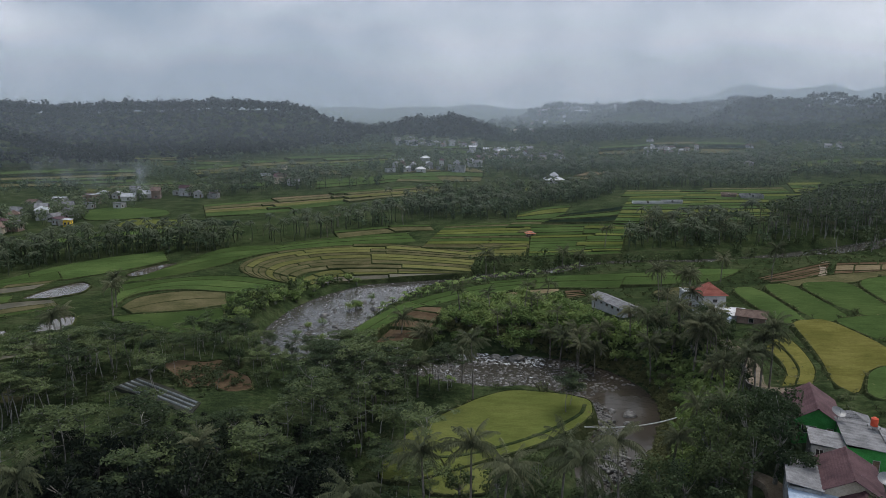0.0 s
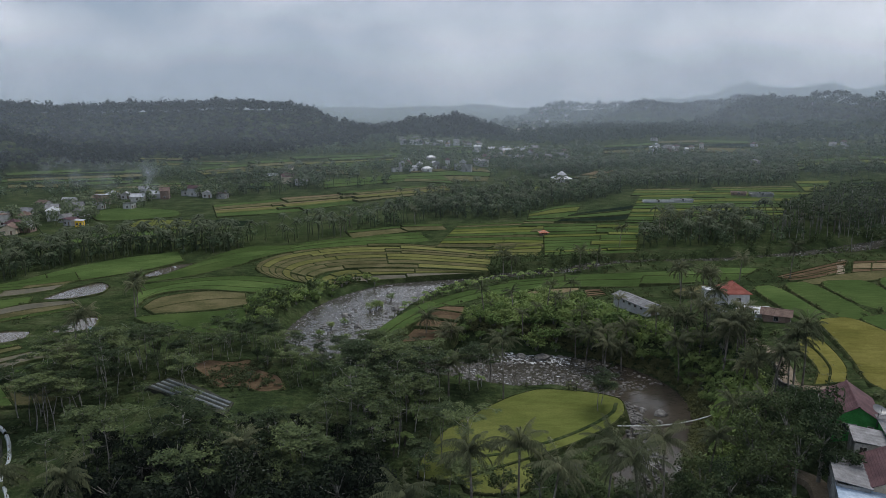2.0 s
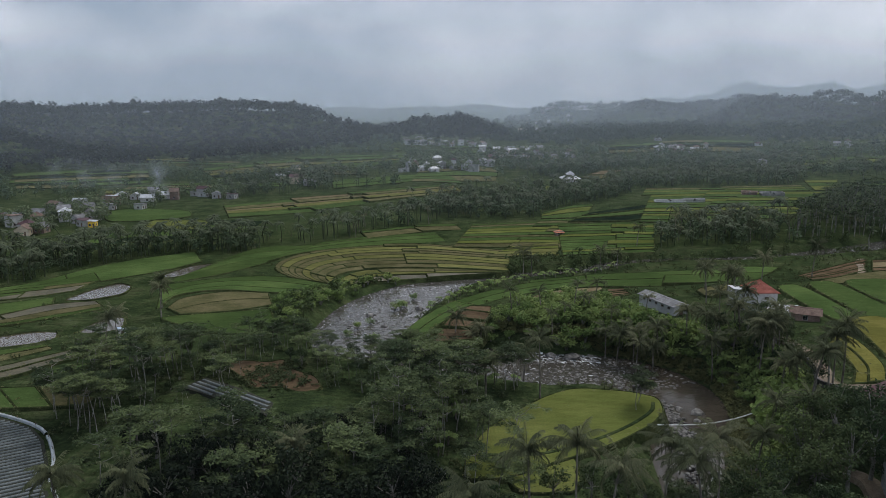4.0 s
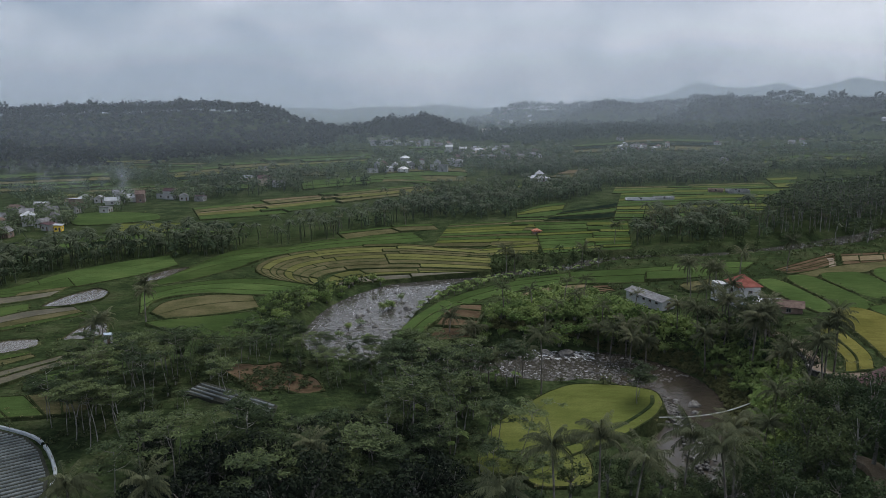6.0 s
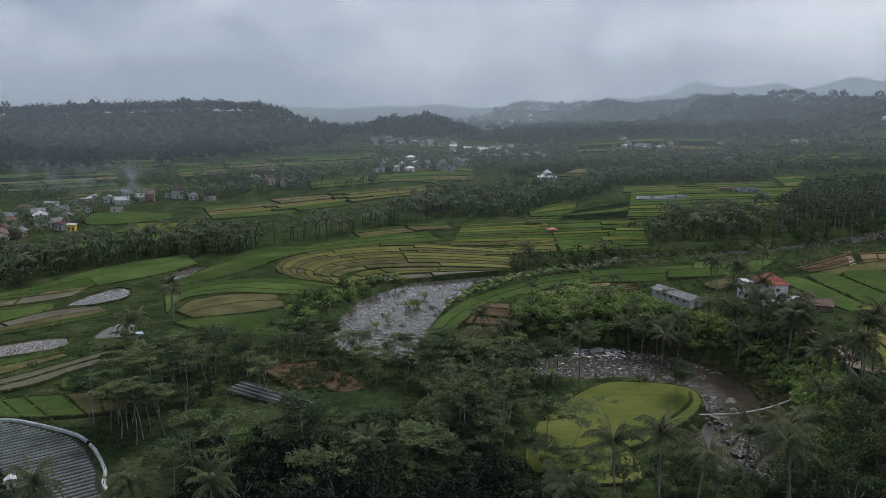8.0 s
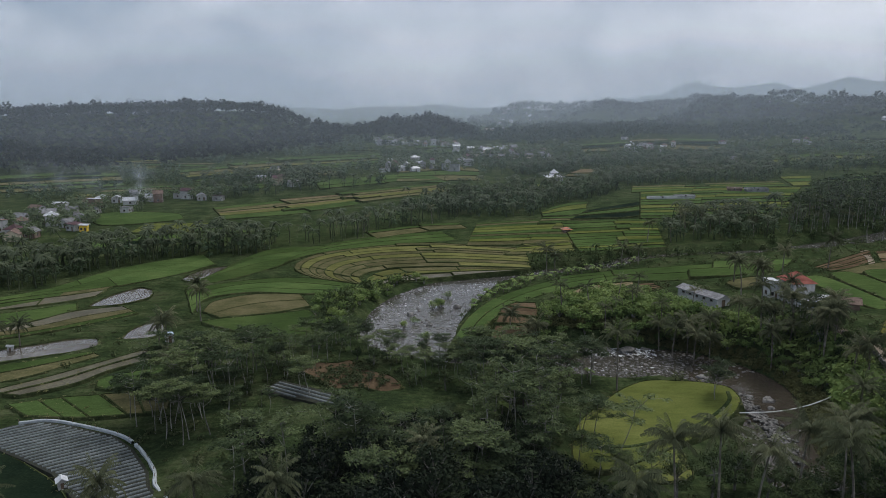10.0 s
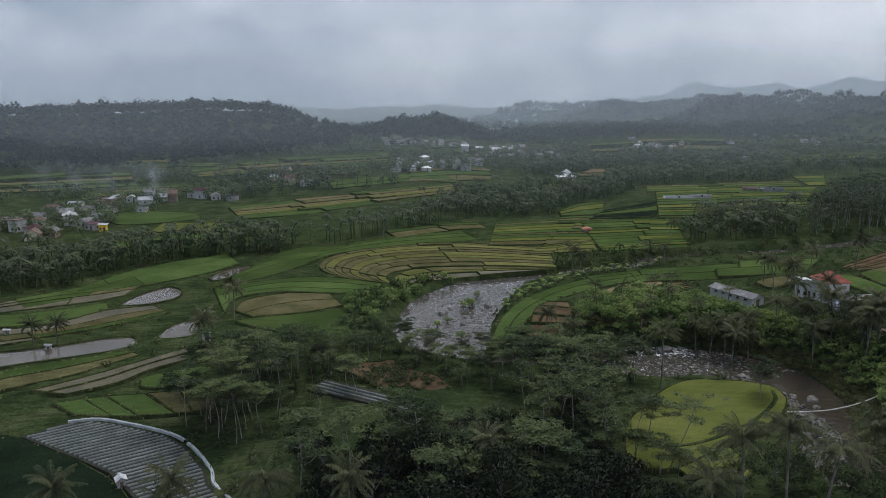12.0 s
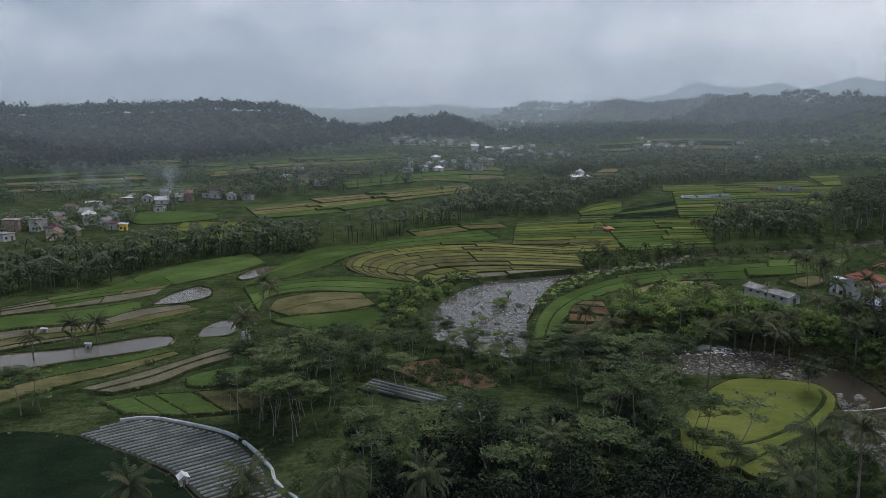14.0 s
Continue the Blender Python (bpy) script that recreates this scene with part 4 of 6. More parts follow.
def sprays(g, centres, sizes, count, long, wide, flat, up=0.7):
    """Leaf sprays: small bent blades scattered in flattened clumps."""
    out = []
    for c, s in zip(centres, sizes):
        n = int(count * s * s) + 3
        v = g.normal(size=(n, 3))
        v /= np.linalg.norm(v, axis=1)[:, None]
        rad = g.random(n) ** 0.45
        p = c + v * rad[:, None] * np.array([s, s, s * flat])
        nrm = v * np.array([1, 1, 1]) * (1 - up) + np.array([0, 0, up]) + g.normal(size=(n, 3)) * 0.28
        nrm /= np.linalg.norm(nrm, axis=1)[:, None]
        t = np.cross(nrm, g.normal(size=(n, 3)))
        t /= np.linalg.norm(t, axis=1)[:, None]
        b = np.cross(nrm, t)
        l, w = long * g.uniform(0.6, 1.3, n)[:, None], wide * g.uniform(0.7, 1.3, n)[:, None]
        out.append(np.stack([p - t * l, p - b * w - t * l * 0.1, p + t * l - nrm * l * 0.25, p + b * w + t * l * 0.1], 1))
    q = np.vstack(out)
    return q.reshape(-1, 3), np.arange(len(q) * 4).reshape(-1, 4)


def albizia_shape(seed, tall):
    """Slim pale trunk, forked limbs high up, thin flat layers of feathery leaf."""
    g = np.random.default_rng(seed)
    lean = g.normal(size=2) * 0.06
    def stem(f):
        return np.array([lean[0] * f * tall + 0.3 * math.sin(f * 5 + seed), lean[1] * f * tall + 0.25 * math.sin(f * 4 + seed * 2), f * tall * 0.9])
    wood = [tube([stem(f) for f in np.linspace(0, 1, 8)], np.linspace(0.105, 0.035, 8), 6)]
    tips, sizes = [stem(1.0) + (0, 0, 0.4)], [1.2]
    for k in range(int(g.integers(6, 9))):
        f = g.uniform(0.64, 0.98)
        a = k * 2.4 + g.uniform(-0.5, 0.5)
        reach = (1.25 - f) * tall * 0.24 + g.uniform(0.5, 1.3)
        s = stem(f)
        e = s + np.array([math.cos(a) * reach, math.sin(a) * reach, reach * g.uniform(0.35, 0.75)])
        mid = (s + e) / 2 + (0, 0, -0.12 * reach)
        wood.append(tube([s, mid, e], [0.055, 0.04, 0.018], 4))
        tips.append(e)
        sizes.append(g.uniform(1.2, 1.8))
        for _ in range(1):
            e2 = e + np.array([*(g.normal(size=2) * 1.15), g.uniform(-0.15, 0.4)])
            wood.append(tube([mid * 0.3 + e * 0.7, (e + e2) / 2, e2], [0.03, 0.02, 0.012], 3))
            tips.append(e2)
            sizes.append(g.uniform(0.8, 1.2))
    return merged(wood), sprays(g, tips, sizes, 39, 0.31, 0.105, 0.12, 0.93)


def broad_shape(seed, tall, leaf=38):
    """Dense round-headed tree: short trunk, many leafy clumps with gaps."""
    g = np.random.default_rng(seed)
    wood = [tube([(0, 0, 0), (0.2, 0.1, tall * 0.3), (0.1, 0.3, tall * 0.62)], [0.3, 0.22, 0.1], 6)]
    tips, sizes = [], []
    for k in range(15):
        a, f = k * 2.4, g.uniform(0.3, 0.95)
        r = tall * 0.30 * math.sqrt(max(0.05, 1 - ((f - 0.55) / 0.5) ** 2)) * g.uniform(0.5, 1.05)
        e = np.array([math.cos(a) * r, math.sin(a) * r, f * tall])
        wood.append(tube([(0.1, 0.2, tall * min(f, 0.5)), e * (0.6, 0.6, 0.85), e], [0.08, 0.06, 0.03], 3))
        tips.append(e)
        sizes.append(g.uniform(1.0, 1.7) * tall / 9)
    return merged(wood), sprays(g, tips, sizes, leaf * 81 / tall ** 2, 0.26, 0.12, 0.75, 0.45)


def bush_shape(seed, tall):
    """A leafy thicket of many stems."""
    g = np.random.default_rng(seed)
    wood, tips, sizes = [], [], []
    for k in range(9):
        a, r = k * 2.4, g.uniform(0.2, 1.0) * tall * 0.5
        e = np.array([math.cos(a) * r, math.sin(a) * r, tall * g.uniform(0.45, 0.9)])
        wood.append(tube([(0.1 * e[0], 0.1 * e[1], 0), e * (0.5, 0.5, 0.6), e], [0.07, 0.05, 0.02], 3))
        tips.append(e)
        sizes.append(g.uniform(0.26, 0.40) * tall)
    return merged(wood), sprays(g, tips, sizes, 34 * 9 / tall ** 2, 0.34, 0.15, 0.7, 0.68)


def palm_shape(seed, tall, fronds=26, leaflets=13, reach=3.9):
    """Coconut palm: a leaning trunk and long fronds that arch over and hang, fringed with narrow drooping leaflets."""
    g = np.random.default_rng(seed)
    a0, bend = g.uniform(0, 6.28), g.uniform(0.03, 0.12) * tall
    path = [(math.cos(a0) * bend * f * f, math.sin(a0) * bend * f * f, f * tall) for f in np.linspace(0, 1, 8)]
    wood = tube(path, np.linspace(0.19, 0.11, 8), 6)
    top = np.array(path[-1])
    parts = []
    for k in range(fronds):
        a = k * 2.399 + g.uniform(-0.25, 0.25)
        rise, curl = g.uniform(-0.5, 1.4), g.uniform(0.9, 1.7)
        length = reach * g.uniform(0.85, 1.15)
        s = np.linspace(0, 1, leaflets + 1)
        lean = rise - curl * s ** 1.4
        step = length / leaflets
        out = np.concatenate([[0], np.cumsum(np.cos(lean[:-1]) * step)])
        up = np.concatenate([[0], np.cumsum(np.sin(lean[:-1]) * step)])
        d = np.array([math.cos(a), math.sin(a), 0])
        side = np.array([-math.sin(a), math.cos(a), 0])
        mid = top + out[:, None] * d + np.stack([0 * s, 0 * s, up], 1)
        for i, j in ((0, leaflets // 2), (leaflets // 2, leaflets)):
            parts.append((np.array([mid[i] + side * 0.05, mid[i] - side * 0.05, mid[j] - side * 0.03, mid[j] + side * 0.03]), [(0, 1, 2, 3)]))
        w = 0.78 * np.sin(np.pi * (0.16 + 0.72 * s)) * reach / 3.9
        for sg in (1, -1):
            root = mid[1:]
            droop = 0.35 + 0.5 * g.random(leaflets)
            hang = np.stack([0 * droop, 0 * droop, droop * w[1:]], 1)
            tip = root + sg * side * w[1:, None] * g.uniform(0.5, 0.75, leaflets)[:, None] + d * (0.35 * w[1:, None]) - hang
            back = root - d * step * 0.36
            fore = root + d * step * 0.36
            parts.append((np.stack([back, fore, tip + d * 0.05, tip - d * 0.04], 1).reshape(-1, 3), np.arange(leaflets * 4).reshape(-1, 4)))
    return wood, merged(parts)


def banana_shape(seed, tall=3.2):
    g = np.random.default_rng(seed)
    wood = tube([(0, 0, 0), (0.05, 0, tall * 0.3), (0.1, 0.05, tall * 0.6)], [0.16, 0.13, 0.08], 6)
    parts = []
    for k in range(9):
        a, rise = k * 2.4, g.uniform(0.3, 1.2)
        d, side = np.array([math.cos(a), math.sin(a), 0]), np.array([-math.sin(a), math.cos(a), 0])
        s = np.linspace(0, 1, 5)
        mid = np.array([0.1, 0.05, tall * 0.58]) + (s * 2.0 * math.cos(rise))[:, None] * d + np.stack([0 * s, 0 * s, 2.1 * (s * math.sin(rise) - 0.75 * s * s)], 1)
        w = 0.34 * np.sin(np.pi * (0.1 + 0.86 * s))
        v = np.vstack([mid + side * w[:, None] - (0, 0, 0.08), mid, mid - side * w[:, None] - (0, 0, 0.08)])
        parts.append((v, [(i, i + 1, i + 6, i + 5) for i in range(4)] + [(i + 5, i + 6, i + 11, i + 10) for i in range(4)]))
    return wood, merged(parts)


def plant(name, shape, bark, leaf, label, category, group):
    """One tree with trunk and crown, as the pattern for its copies."""
    base = new(name)
    quads_ob("trunk", *shape[0], bark, base)
    quads_ob("crown", *shape[1], leaf, base)
    return tagged(base, label, category, group)


def young_growth(x, y):
    """Tallest growth in metres: the wood stays low before the clearing and towards the river."""
    if -66 < x < -25:
        return 4.6 if 104 < y < 128 else 6.5 if y >= 128 else max(3.0, 58 * (1 - y / 124))
    if x <= -66:
        return max(3.0, 56 * (1 - y / 175))
    if 33 < x < 49 and 96 < y < 140:
        return 2.6
    return max(4.0, 58 * (1 - y / 162)) if x < 10 and y < 150 else 99.0


def set_out(kinds, places, seed, lo=0.85, hi=1.15):
    """Copies of the pattern trees at the places, turned and scaled; a pattern stands at the first place it is given."""
    g = np.random.default_rng(seed)
    for p in places:
        k = kinds[g.integers(len(kinds))]
        s = g.uniform(lo, hi)
        m = pose(p[0], p[1], p[2] - 0.1, g.uniform(-3, 3), g.uniform(-3, 3), g.uniform(0, 360))
        tall = young_growth(p[0], p[1])
        if s * k.get("tall", 1.0) > tall:
            s = tall / k["tall"] * g.uniform(0.7, 1.0)
        if k.get("standing"):
            c = copy_thing(k, m)
        else:
            k["standing"] = 1
            k.matrix_basis = m
            c = k
        c.scale = (s, s, s * g.uniform(0.92, 1.08))


def stuff(name, shapes, places, material, label, category, seed, lo=0.8, hi=1.2):
    """Many far plants as one mesh."""
    g = np.random.default_rng(seed)
    vs, qs, n = [], [], 0
    for p in places:
        v, q = shapes[g.integers(len(shapes))]
        w, s = g.uniform(0, 6.28), g.uniform(lo, hi)
        c, d = math.cos(w) * s, math.sin(w) * s
        vs.append(np.stack([v[:, 0] * c - v[:, 1] * d + p[0], v[:, 0] * d + v[:, 1] * c + p[1], v[:, 2] * s * g.uniform(0.85, 1.15) + p[2]], 1))
        qs.append(q + n)
        n += len(v)
    ob = quads_ob(name, np.vstack(vs), np.vstack(qs), material)
    return tagged(ob, label, category, kind="stuff")


def far_tree(seed, tall, rad, blades, low=0.45):
    """A distant tree head: ragged clumps of large sprays and a stem."""
    g = np.random.default_rng(seed)
    tips, sizes = [(0, 0, tall * 0.78)], [rad * 0.7]
    for k in range(4):
        a = k * 1.6 + g.uniform(-0.4, 0.4)
        tips.append((math.cos(a) * rad * 0.55, math.sin(a) * rad * 0.55, tall * g.uniform(low, 0.85)))
        sizes.append(rad * g.uniform(0.4, 0.62))
    crown = sprays(g, [np.array(t) for t in tips], sizes, blades / rad ** 2, rad * 0.24, rad * 0.13, 0.75, 0.5)
    return merged([crown, tube([(0, 0, -1), (0.1, 0, tall * 0.7)], [0.22, 0.1], 3)])


def palm_far(seed, tall, fronds=12, reach=3.8):
    """A distant palm: trunk and drooping two-sided fronds."""
    g = np.random.default_rng(seed)
    parts = [tube([(0, 0, -1), (0.3, 0.2, tall * 0.5), (0.8 * g.normal(), 0.8 * g.normal(), tall)], [0.24, 0.18, 0.14], 3)]
    top = parts[0][0][-3:].mean(0)
    for k in range(fronds):
        a, rise = k * 2.4, g.uniform(-0.5, 1.1)
        d, side = np.array([math.cos(a), math.sin(a), 0]), np.array([-math.sin(a), math.cos(a), 0])
        s = np.linspace(0, 1, 4)
        length = reach * g.uniform(0.8, 1.1)
        mid = top + (length * s * math.cos(rise * 0.8))[:, None] * d + np.stack([0 * s, 0 * s, length * (s * math.sin(rise * 0.8) - 0.5 * s * s)], 1)
        w = 0.3 * np.sin(np.pi * (0.15 + 0.78 * s))
        v = np.vstack([mid + side * w[:, None] - (0, 0, 0.35), mid, mid - side * w[:, None] - (0, 0, 0.35)])
        parts.append((v, [(i, i + 1, i + 5, i + 4) for i in range(3)] + [(i + 4, i + 5, i + 9, i + 8) for i in range(3)]))
    return merged(parts)


def albizia_far(seed, tall):
    """Distant pale-stemmed trees: thin stem and flat leaf layers, as stem and crown."""
    g = np.random.default_rng(seed)
    stem = tube([(0, 0, -1), (0.3 * g.normal(), 0.3 * g.normal(), tall * 0.5), (0.5 * g.normal(), 0.5 * g.normal(), tall * 0.93)], [0.2, 0.15, 0.07], 3)
    tips, sizes = [np.array((0, 0, tall * 0.96))], [1.5]
    for k in range(6):
        a, r = k * 2.4 + g.uniform(-0.4, 0.4), g.uniform(1.0, 2.4)
        tips.append(np.array((math.cos(a) * r, math.sin(a) * r, tall * g.uniform(0.72, 0.96))))
        sizes.append(g.uniform(1.0, 1.7))
    return stem, sprays(g, tips, sizes, 11, 0.5, 0.26, 0.2, 0.85)


def hill_tree(seed, tall, rad, blades=13):
    """A forest crown on the far slopes: lumpy dome of leaf clumps, lit from above."""
    g = np.random.default_rng(seed)
    tips, sizes = [np.array((0, 0, tall * 0.74))], [rad * 0.75]
    for k in range(6):
        a = k * 1.05 + g.uniform(-0.3, 0.3)
        tips.append(np.array((math.cos(a) * rad * 0.62, math.sin(a) * rad * 0.62, tall * g.uniform(0.42, 0.72))))
        sizes.append(rad * g.uniform(0.38, 0.55))
    return sprays(g, tips, sizes, blades / rad ** 2, rad * 0.26, rad * 0.17, 0.8, 0.35)


PALMS_A = [(5.9, 129.0, 12.5), (25.5, 157.1, 7.6), (27.1, 152.7, 8.6), (30.4, 148.3, 8.2), (34.3, 148.6, 7.2), (-10.2, 162.3, 9.5), (-5.9, 161.1, 6.0), (63.9, 197.2, 8.2), (68.7, 192.9, 6.9), (70.2, 192.0, 6.3), (55.7, 166.1, 7.0), (-5.0, 127.3, 6.8), (-17.2, 132.0, 6.0), (-89.8, 181.8, 8.8), (-137.8, 155.8, 6.2), (-133.7, 166.2, 5.6), (-128.3, 166.4, 5.6), (-91.9, 154.6, 8.0), (-91.3, 159.0, 7.5), (-81.4, 132.8, 7.6), (31.4, 154.2, 8.9), (37.0, 154.3, 7.1), (43.4, 153.8, 7.9), (58.0, 160.3, 9.1), (60.9, 155.1, 5.5), (58.8, 182.8, 9.5), (71.8, 195.8, 5.9), (58.9, 118.1, 11.2)]
PALMS_B = [(57.6, 118.7, 9.7), (4.0, 140.5, 8.9), (-93.3, 191.4, 9.1), (-4.0, 161.4, 7.1), (64.2, 270.3, 8.0), (41.0, 232.3, 6.9), (46.8, 232.2, 5.9), (14.9, 234.3, 10.0), (17.8, 234.1, 8.0), (90.1, 285.4, 9.6), (109.0, 293.9, 8.6), (86.4, 209.9, 7.2), (103.4, 212.5, 10.0), (17.2, 73.0, 16.6), (7.3, 78.0, 14.6), (15.2, 82.0, 14.5), (23.3, 84.0, 13.1), (3.5, 80.0, 15.5), (-2.2, 80.0, 14.6), (-11.1, 72.0, 13.5), (35.9, 100.0, 7.7), (44.0, 100.0, 7.4), (42.2, 108.0, 6.1), (-87.7, 82.0, 10.8), (-75.7, 80.0, 11.0), (-63.7, 82.0, 9.9), (-75.7, 79.0, 9.0)]
PALMS_C = [(-53.0, 78.0, 10.8), (-34.4, 90.0, 8.8)]
PALE_TREES = [(-4.3, 98.4, 13.7), (-16.9, 94.9, 11.5), (23.2, 122.7, 8.9), (-27.1, 94.0, 8.0), (-31.2, 99.0, 10.2), (-41.5, 94.1, 10.2), (-21.1, 111.4, 6.8), (-54.6, 124.0, 7.8), (-56.0, 143.2, 6.3), (-6.3, 103.6, 11.2), (-17.8, 95.6, 9.2), (-25.1, 94.0, 8.6), (24.7, 125.8, 6.9), (-56.5, 127.1, 5.8), (-47.7, 103.3, 9.7), (-125.6, 131.2, 8.0), (-123.5, 128.7, 4.5), (-126.1, 127.1, 9.9)]
KEEP_CLEAR += [(x, y, 5) for x, y in VILLAGE_WEST + VILLAGE_GROVE + VILLAGE_MID + VILLAGE_MOUND + VILLAGE_EAST]
KEEP_CLEAR += [(57, 100, 4.4), (51, 81, 6), (46, 79, 5), (58, 90, 6), (53.6, 90, 3.2), (68, 172, 9), (67, 163, 9), (75, 160, 7), (45, 177, 8), (42, 168, 4), (82, 513, 9), (80, 500, 9), (78, 488, 9), (75, 472, 10), (72, 456, 9), (38, 300, 5), (69, 183, 7)]
KEEP_CLEAR += [(-54, 108, 6), (-47, 104, 5), (-58, 113, 6), (-38, 119, 8), (-54, 122, 7), (-62, 128, 5), (-47, 117, 6), (-30, 119, 6)]
KEEP_CLEAR += [(62, 141, 2.5), (62, 135, 2.5), (60, 127, 2.5), (58, 120, 2.5), (60, 131, 2.5), (61.5, 115, 2.5), (57, 122, 4), (57, 128, 3), (45, 90, 1.8), (45, 86, 1.8)]
KEEP_CLEAR += [(38, 110, 3.5), (42, 112, 3.5), (46, 114, 3.5), (-4, 98, 3), (39, 118.5, 3.5), (44, 120.5, 3.5)]

FOREST = [(-61, 82), (-60, 94), (-63, 108), (-72, 122), (-78, 136), (-82, 148), (-64, 157), (-52, 168), (-46, 158), (-34, 146), (-16, 139), (2, 137), (6, 133), (-7, 120), (-9, 108), (-13, 95), (-12, 88)]
albizias = [plant("albizia_tree", albizia_shape(20 + k, 8.4 + 0.95 * k), M_BARK, L_ALBIZIA, "slim pale-trunked tree with flat feathery green crown", "tree", "riverside wood") for k in range(7)]
broads = [plant("broadleaf_tree", broad_shape(40 + k, 6.5 + 0.8 * k), M_BARK, L_BROAD, "dense dark green broadleaf tree with rounded crown", "tree", "riverside wood") for k in range(5)]
bushes = [plant("bush", bush_shape(60 + k, 2.4 + 0.55 * k), M_BARK, L_GROVE, "bright green leafy thicket with many stems", "bush", "thickets of the river bend") for k in range(4)]
PALM_HEIGHTS = [5.5, 6.5, 7.5, 8.5, 10, 11.5, 13.5, 15.5]
palms = [plant("coconut_palm", palm_shape(80 + k, PALM_HEIGHTS[k], 29, 20, 2.6 + 0.11 * PALM_HEIGHTS[k]), M_PALM_BARK, L_PALM, "tall coconut palm with arching grey-green fronds", "palm", "coconut palms") for k in range(8)]
slim_palms = [plant("coconut_palm", palm_shape(85 + k, 8.0, 17, 10, 3.0), M_PALM_BARK, L_PALM, "slender coconut palm standing between the fields", "palm", "coconut palms") for k in range(4)]
bananas = [plant("banana_plant", banana_shape(90 + k), M_PALM_BARK, L_GROVE, "banana plant with broad drooping green leaves", "banana plant", "banana plants") for k in range(2)]


def lone(kinds, rows, seed):
    """Single trees of known height, each from the pattern nearest to it in height."""
    g = np.random.default_rng(seed)
    for x, y, tall in rows:
        near = sorted(kinds, key=lambda k: abs(k["tall"] - tall))[:2]
        k = near[g.integers(2)]
        m = pose(x, y, float(height(x, y)[0]) - 0.1, g.uniform(-2, 2), g.uniform(-2, 2), g.uniform(0, 360))
        if k.get("standing"):
            c = copy_thing(k, m)
        else:
            k["standing"] = 1
            k.matrix_basis = m
            c = k
        s = tall / k["tall"]
        c.scale = (s ** 0.5, s ** 0.5, s)


for group_of, talls in ((palms, PALM_HEIGHTS), (albizias, [8.4 + 0.95 * k for k in range(7)]), (broads, [6.5 + 0.8 * k for k in range(5)]), (slim_palms, [8.0] * 4), (bushes, [2.4 + 0.55 * k for k in range(4)])):
    for k, t in zip(group_of, talls):
        k["tall"] = t
lone(palms, PALMS_A + PALMS_B + PALMS_C, 50)
lone(albizias, PALE_TREES, 51)
BROAD_BY_HOUSES = [(46, 88, 11), (48.6, 92.5, 11.5), (44, 94, 10.5), (50.4, 96.5, 8.5), (46.5, 98.5, 10), (42, 86.5, 10.5), (46.8, 84.6, 8), (40, 92, 9.5), (50.6, 101.5, 8), (38, 86, 9.5), (43, 100.5, 9)]
lone(broads, BROAD_BY_HOUSES, 52)
KEEP_CLEAR += [(x, y, 2.2) for x, y, _ in PALMS_A + PALMS_B + PALMS_C + PALE_TREES]

set_out(albizias, spread([(-62, 84), (-63, 112), (-55, 112), (-30, 108), (-10, 112), (-13, 90), (-40, 84)], 5.6, 1, 26), 1, 0.85, 1.2)
set_out(albizias, spread([(-61, 80), (-62, 108), (-30, 106), (-10, 110), (-12, 86), (-40, 80)], 6.0, 38, 20), 38, 0.5, 0.8)
# understory trees with the wood's deep shade put into their leaf colour
understory = [plant("evergreen_tree", broad_shape(240 + k, 5.5 + 0.9 * k, 26), M_BARK, L_SHADE, "low understory tree, its leaf colour darkened for the wood's shade", "tree", "riverside wood") for k in range(4)]
for k, t in enumerate(understory):
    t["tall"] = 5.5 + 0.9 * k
set_out(understory, spread([(-64, 66), (-61, 88), (-40, 96), (-14, 96), (-8, 66)], 3.9, 36, 140), 36, 0.9, 1.45)
set_out(understory, spread([(-61, 90), (-64, 110), (-40, 112), (-12, 112), (-13, 92)], 4.4, 86, 90), 86, 0.5, 1.0)
set_out(albizias, spread([(-66, 112), (-76, 130), (-82, 148), (-64, 157), (-52, 166), (-46, 158), (-34, 146), (-16, 139), (2, 137), (6, 133), (-7, 120), (-10, 112), (-30, 108), (-55, 112)], 3.9, 31, 190), 31, 0.8, 1.2)
set_out(albizias, spread([(-68, 112), (-78, 130), (-90, 150), (-98, 146), (-88, 124), (-76, 108)], 3.2, 48, 80), 48, 0.7, 1.1)
set_out(broads, spread(FOREST, 9.5, 2, 45), 2, 0.4, 0.7)
set_out(albizias, np.array([(x, y, float(height(x, y)[0])) for x, y in ((-10, 99), (-8, 104), (-5, 94), (-9, 92), (-6.5, 111), (-9, 117), (-2, 90))]), 49, 0.7, 1.0)
set_out(bananas, spread([(-14, 100), (-8, 120), (4, 134), (-6, 136), (-20, 126), (-22, 110)], 5, 32, 24), 32, 0.8, 1.2)

set_out(broads, spread([(8, 74), (10, 92), (26, 97), (30, 104), (36, 104), (38, 88), (34, 74)], 5.0, 39, 26, bank=-1), 39, 0.55, 0.85)
set_out(bushes, np.array([(-25.7, 196.5, 0.5), (-27.2, 195.2, 0.5), (-24.6, 198, 0.5), (-33, 182, 0.4), (-36, 178, 0.4), (-22, 206, 0.6), (-38, 172, 0.4), (-31, 168, 0.3)]), 41, 0.5, 0.95)

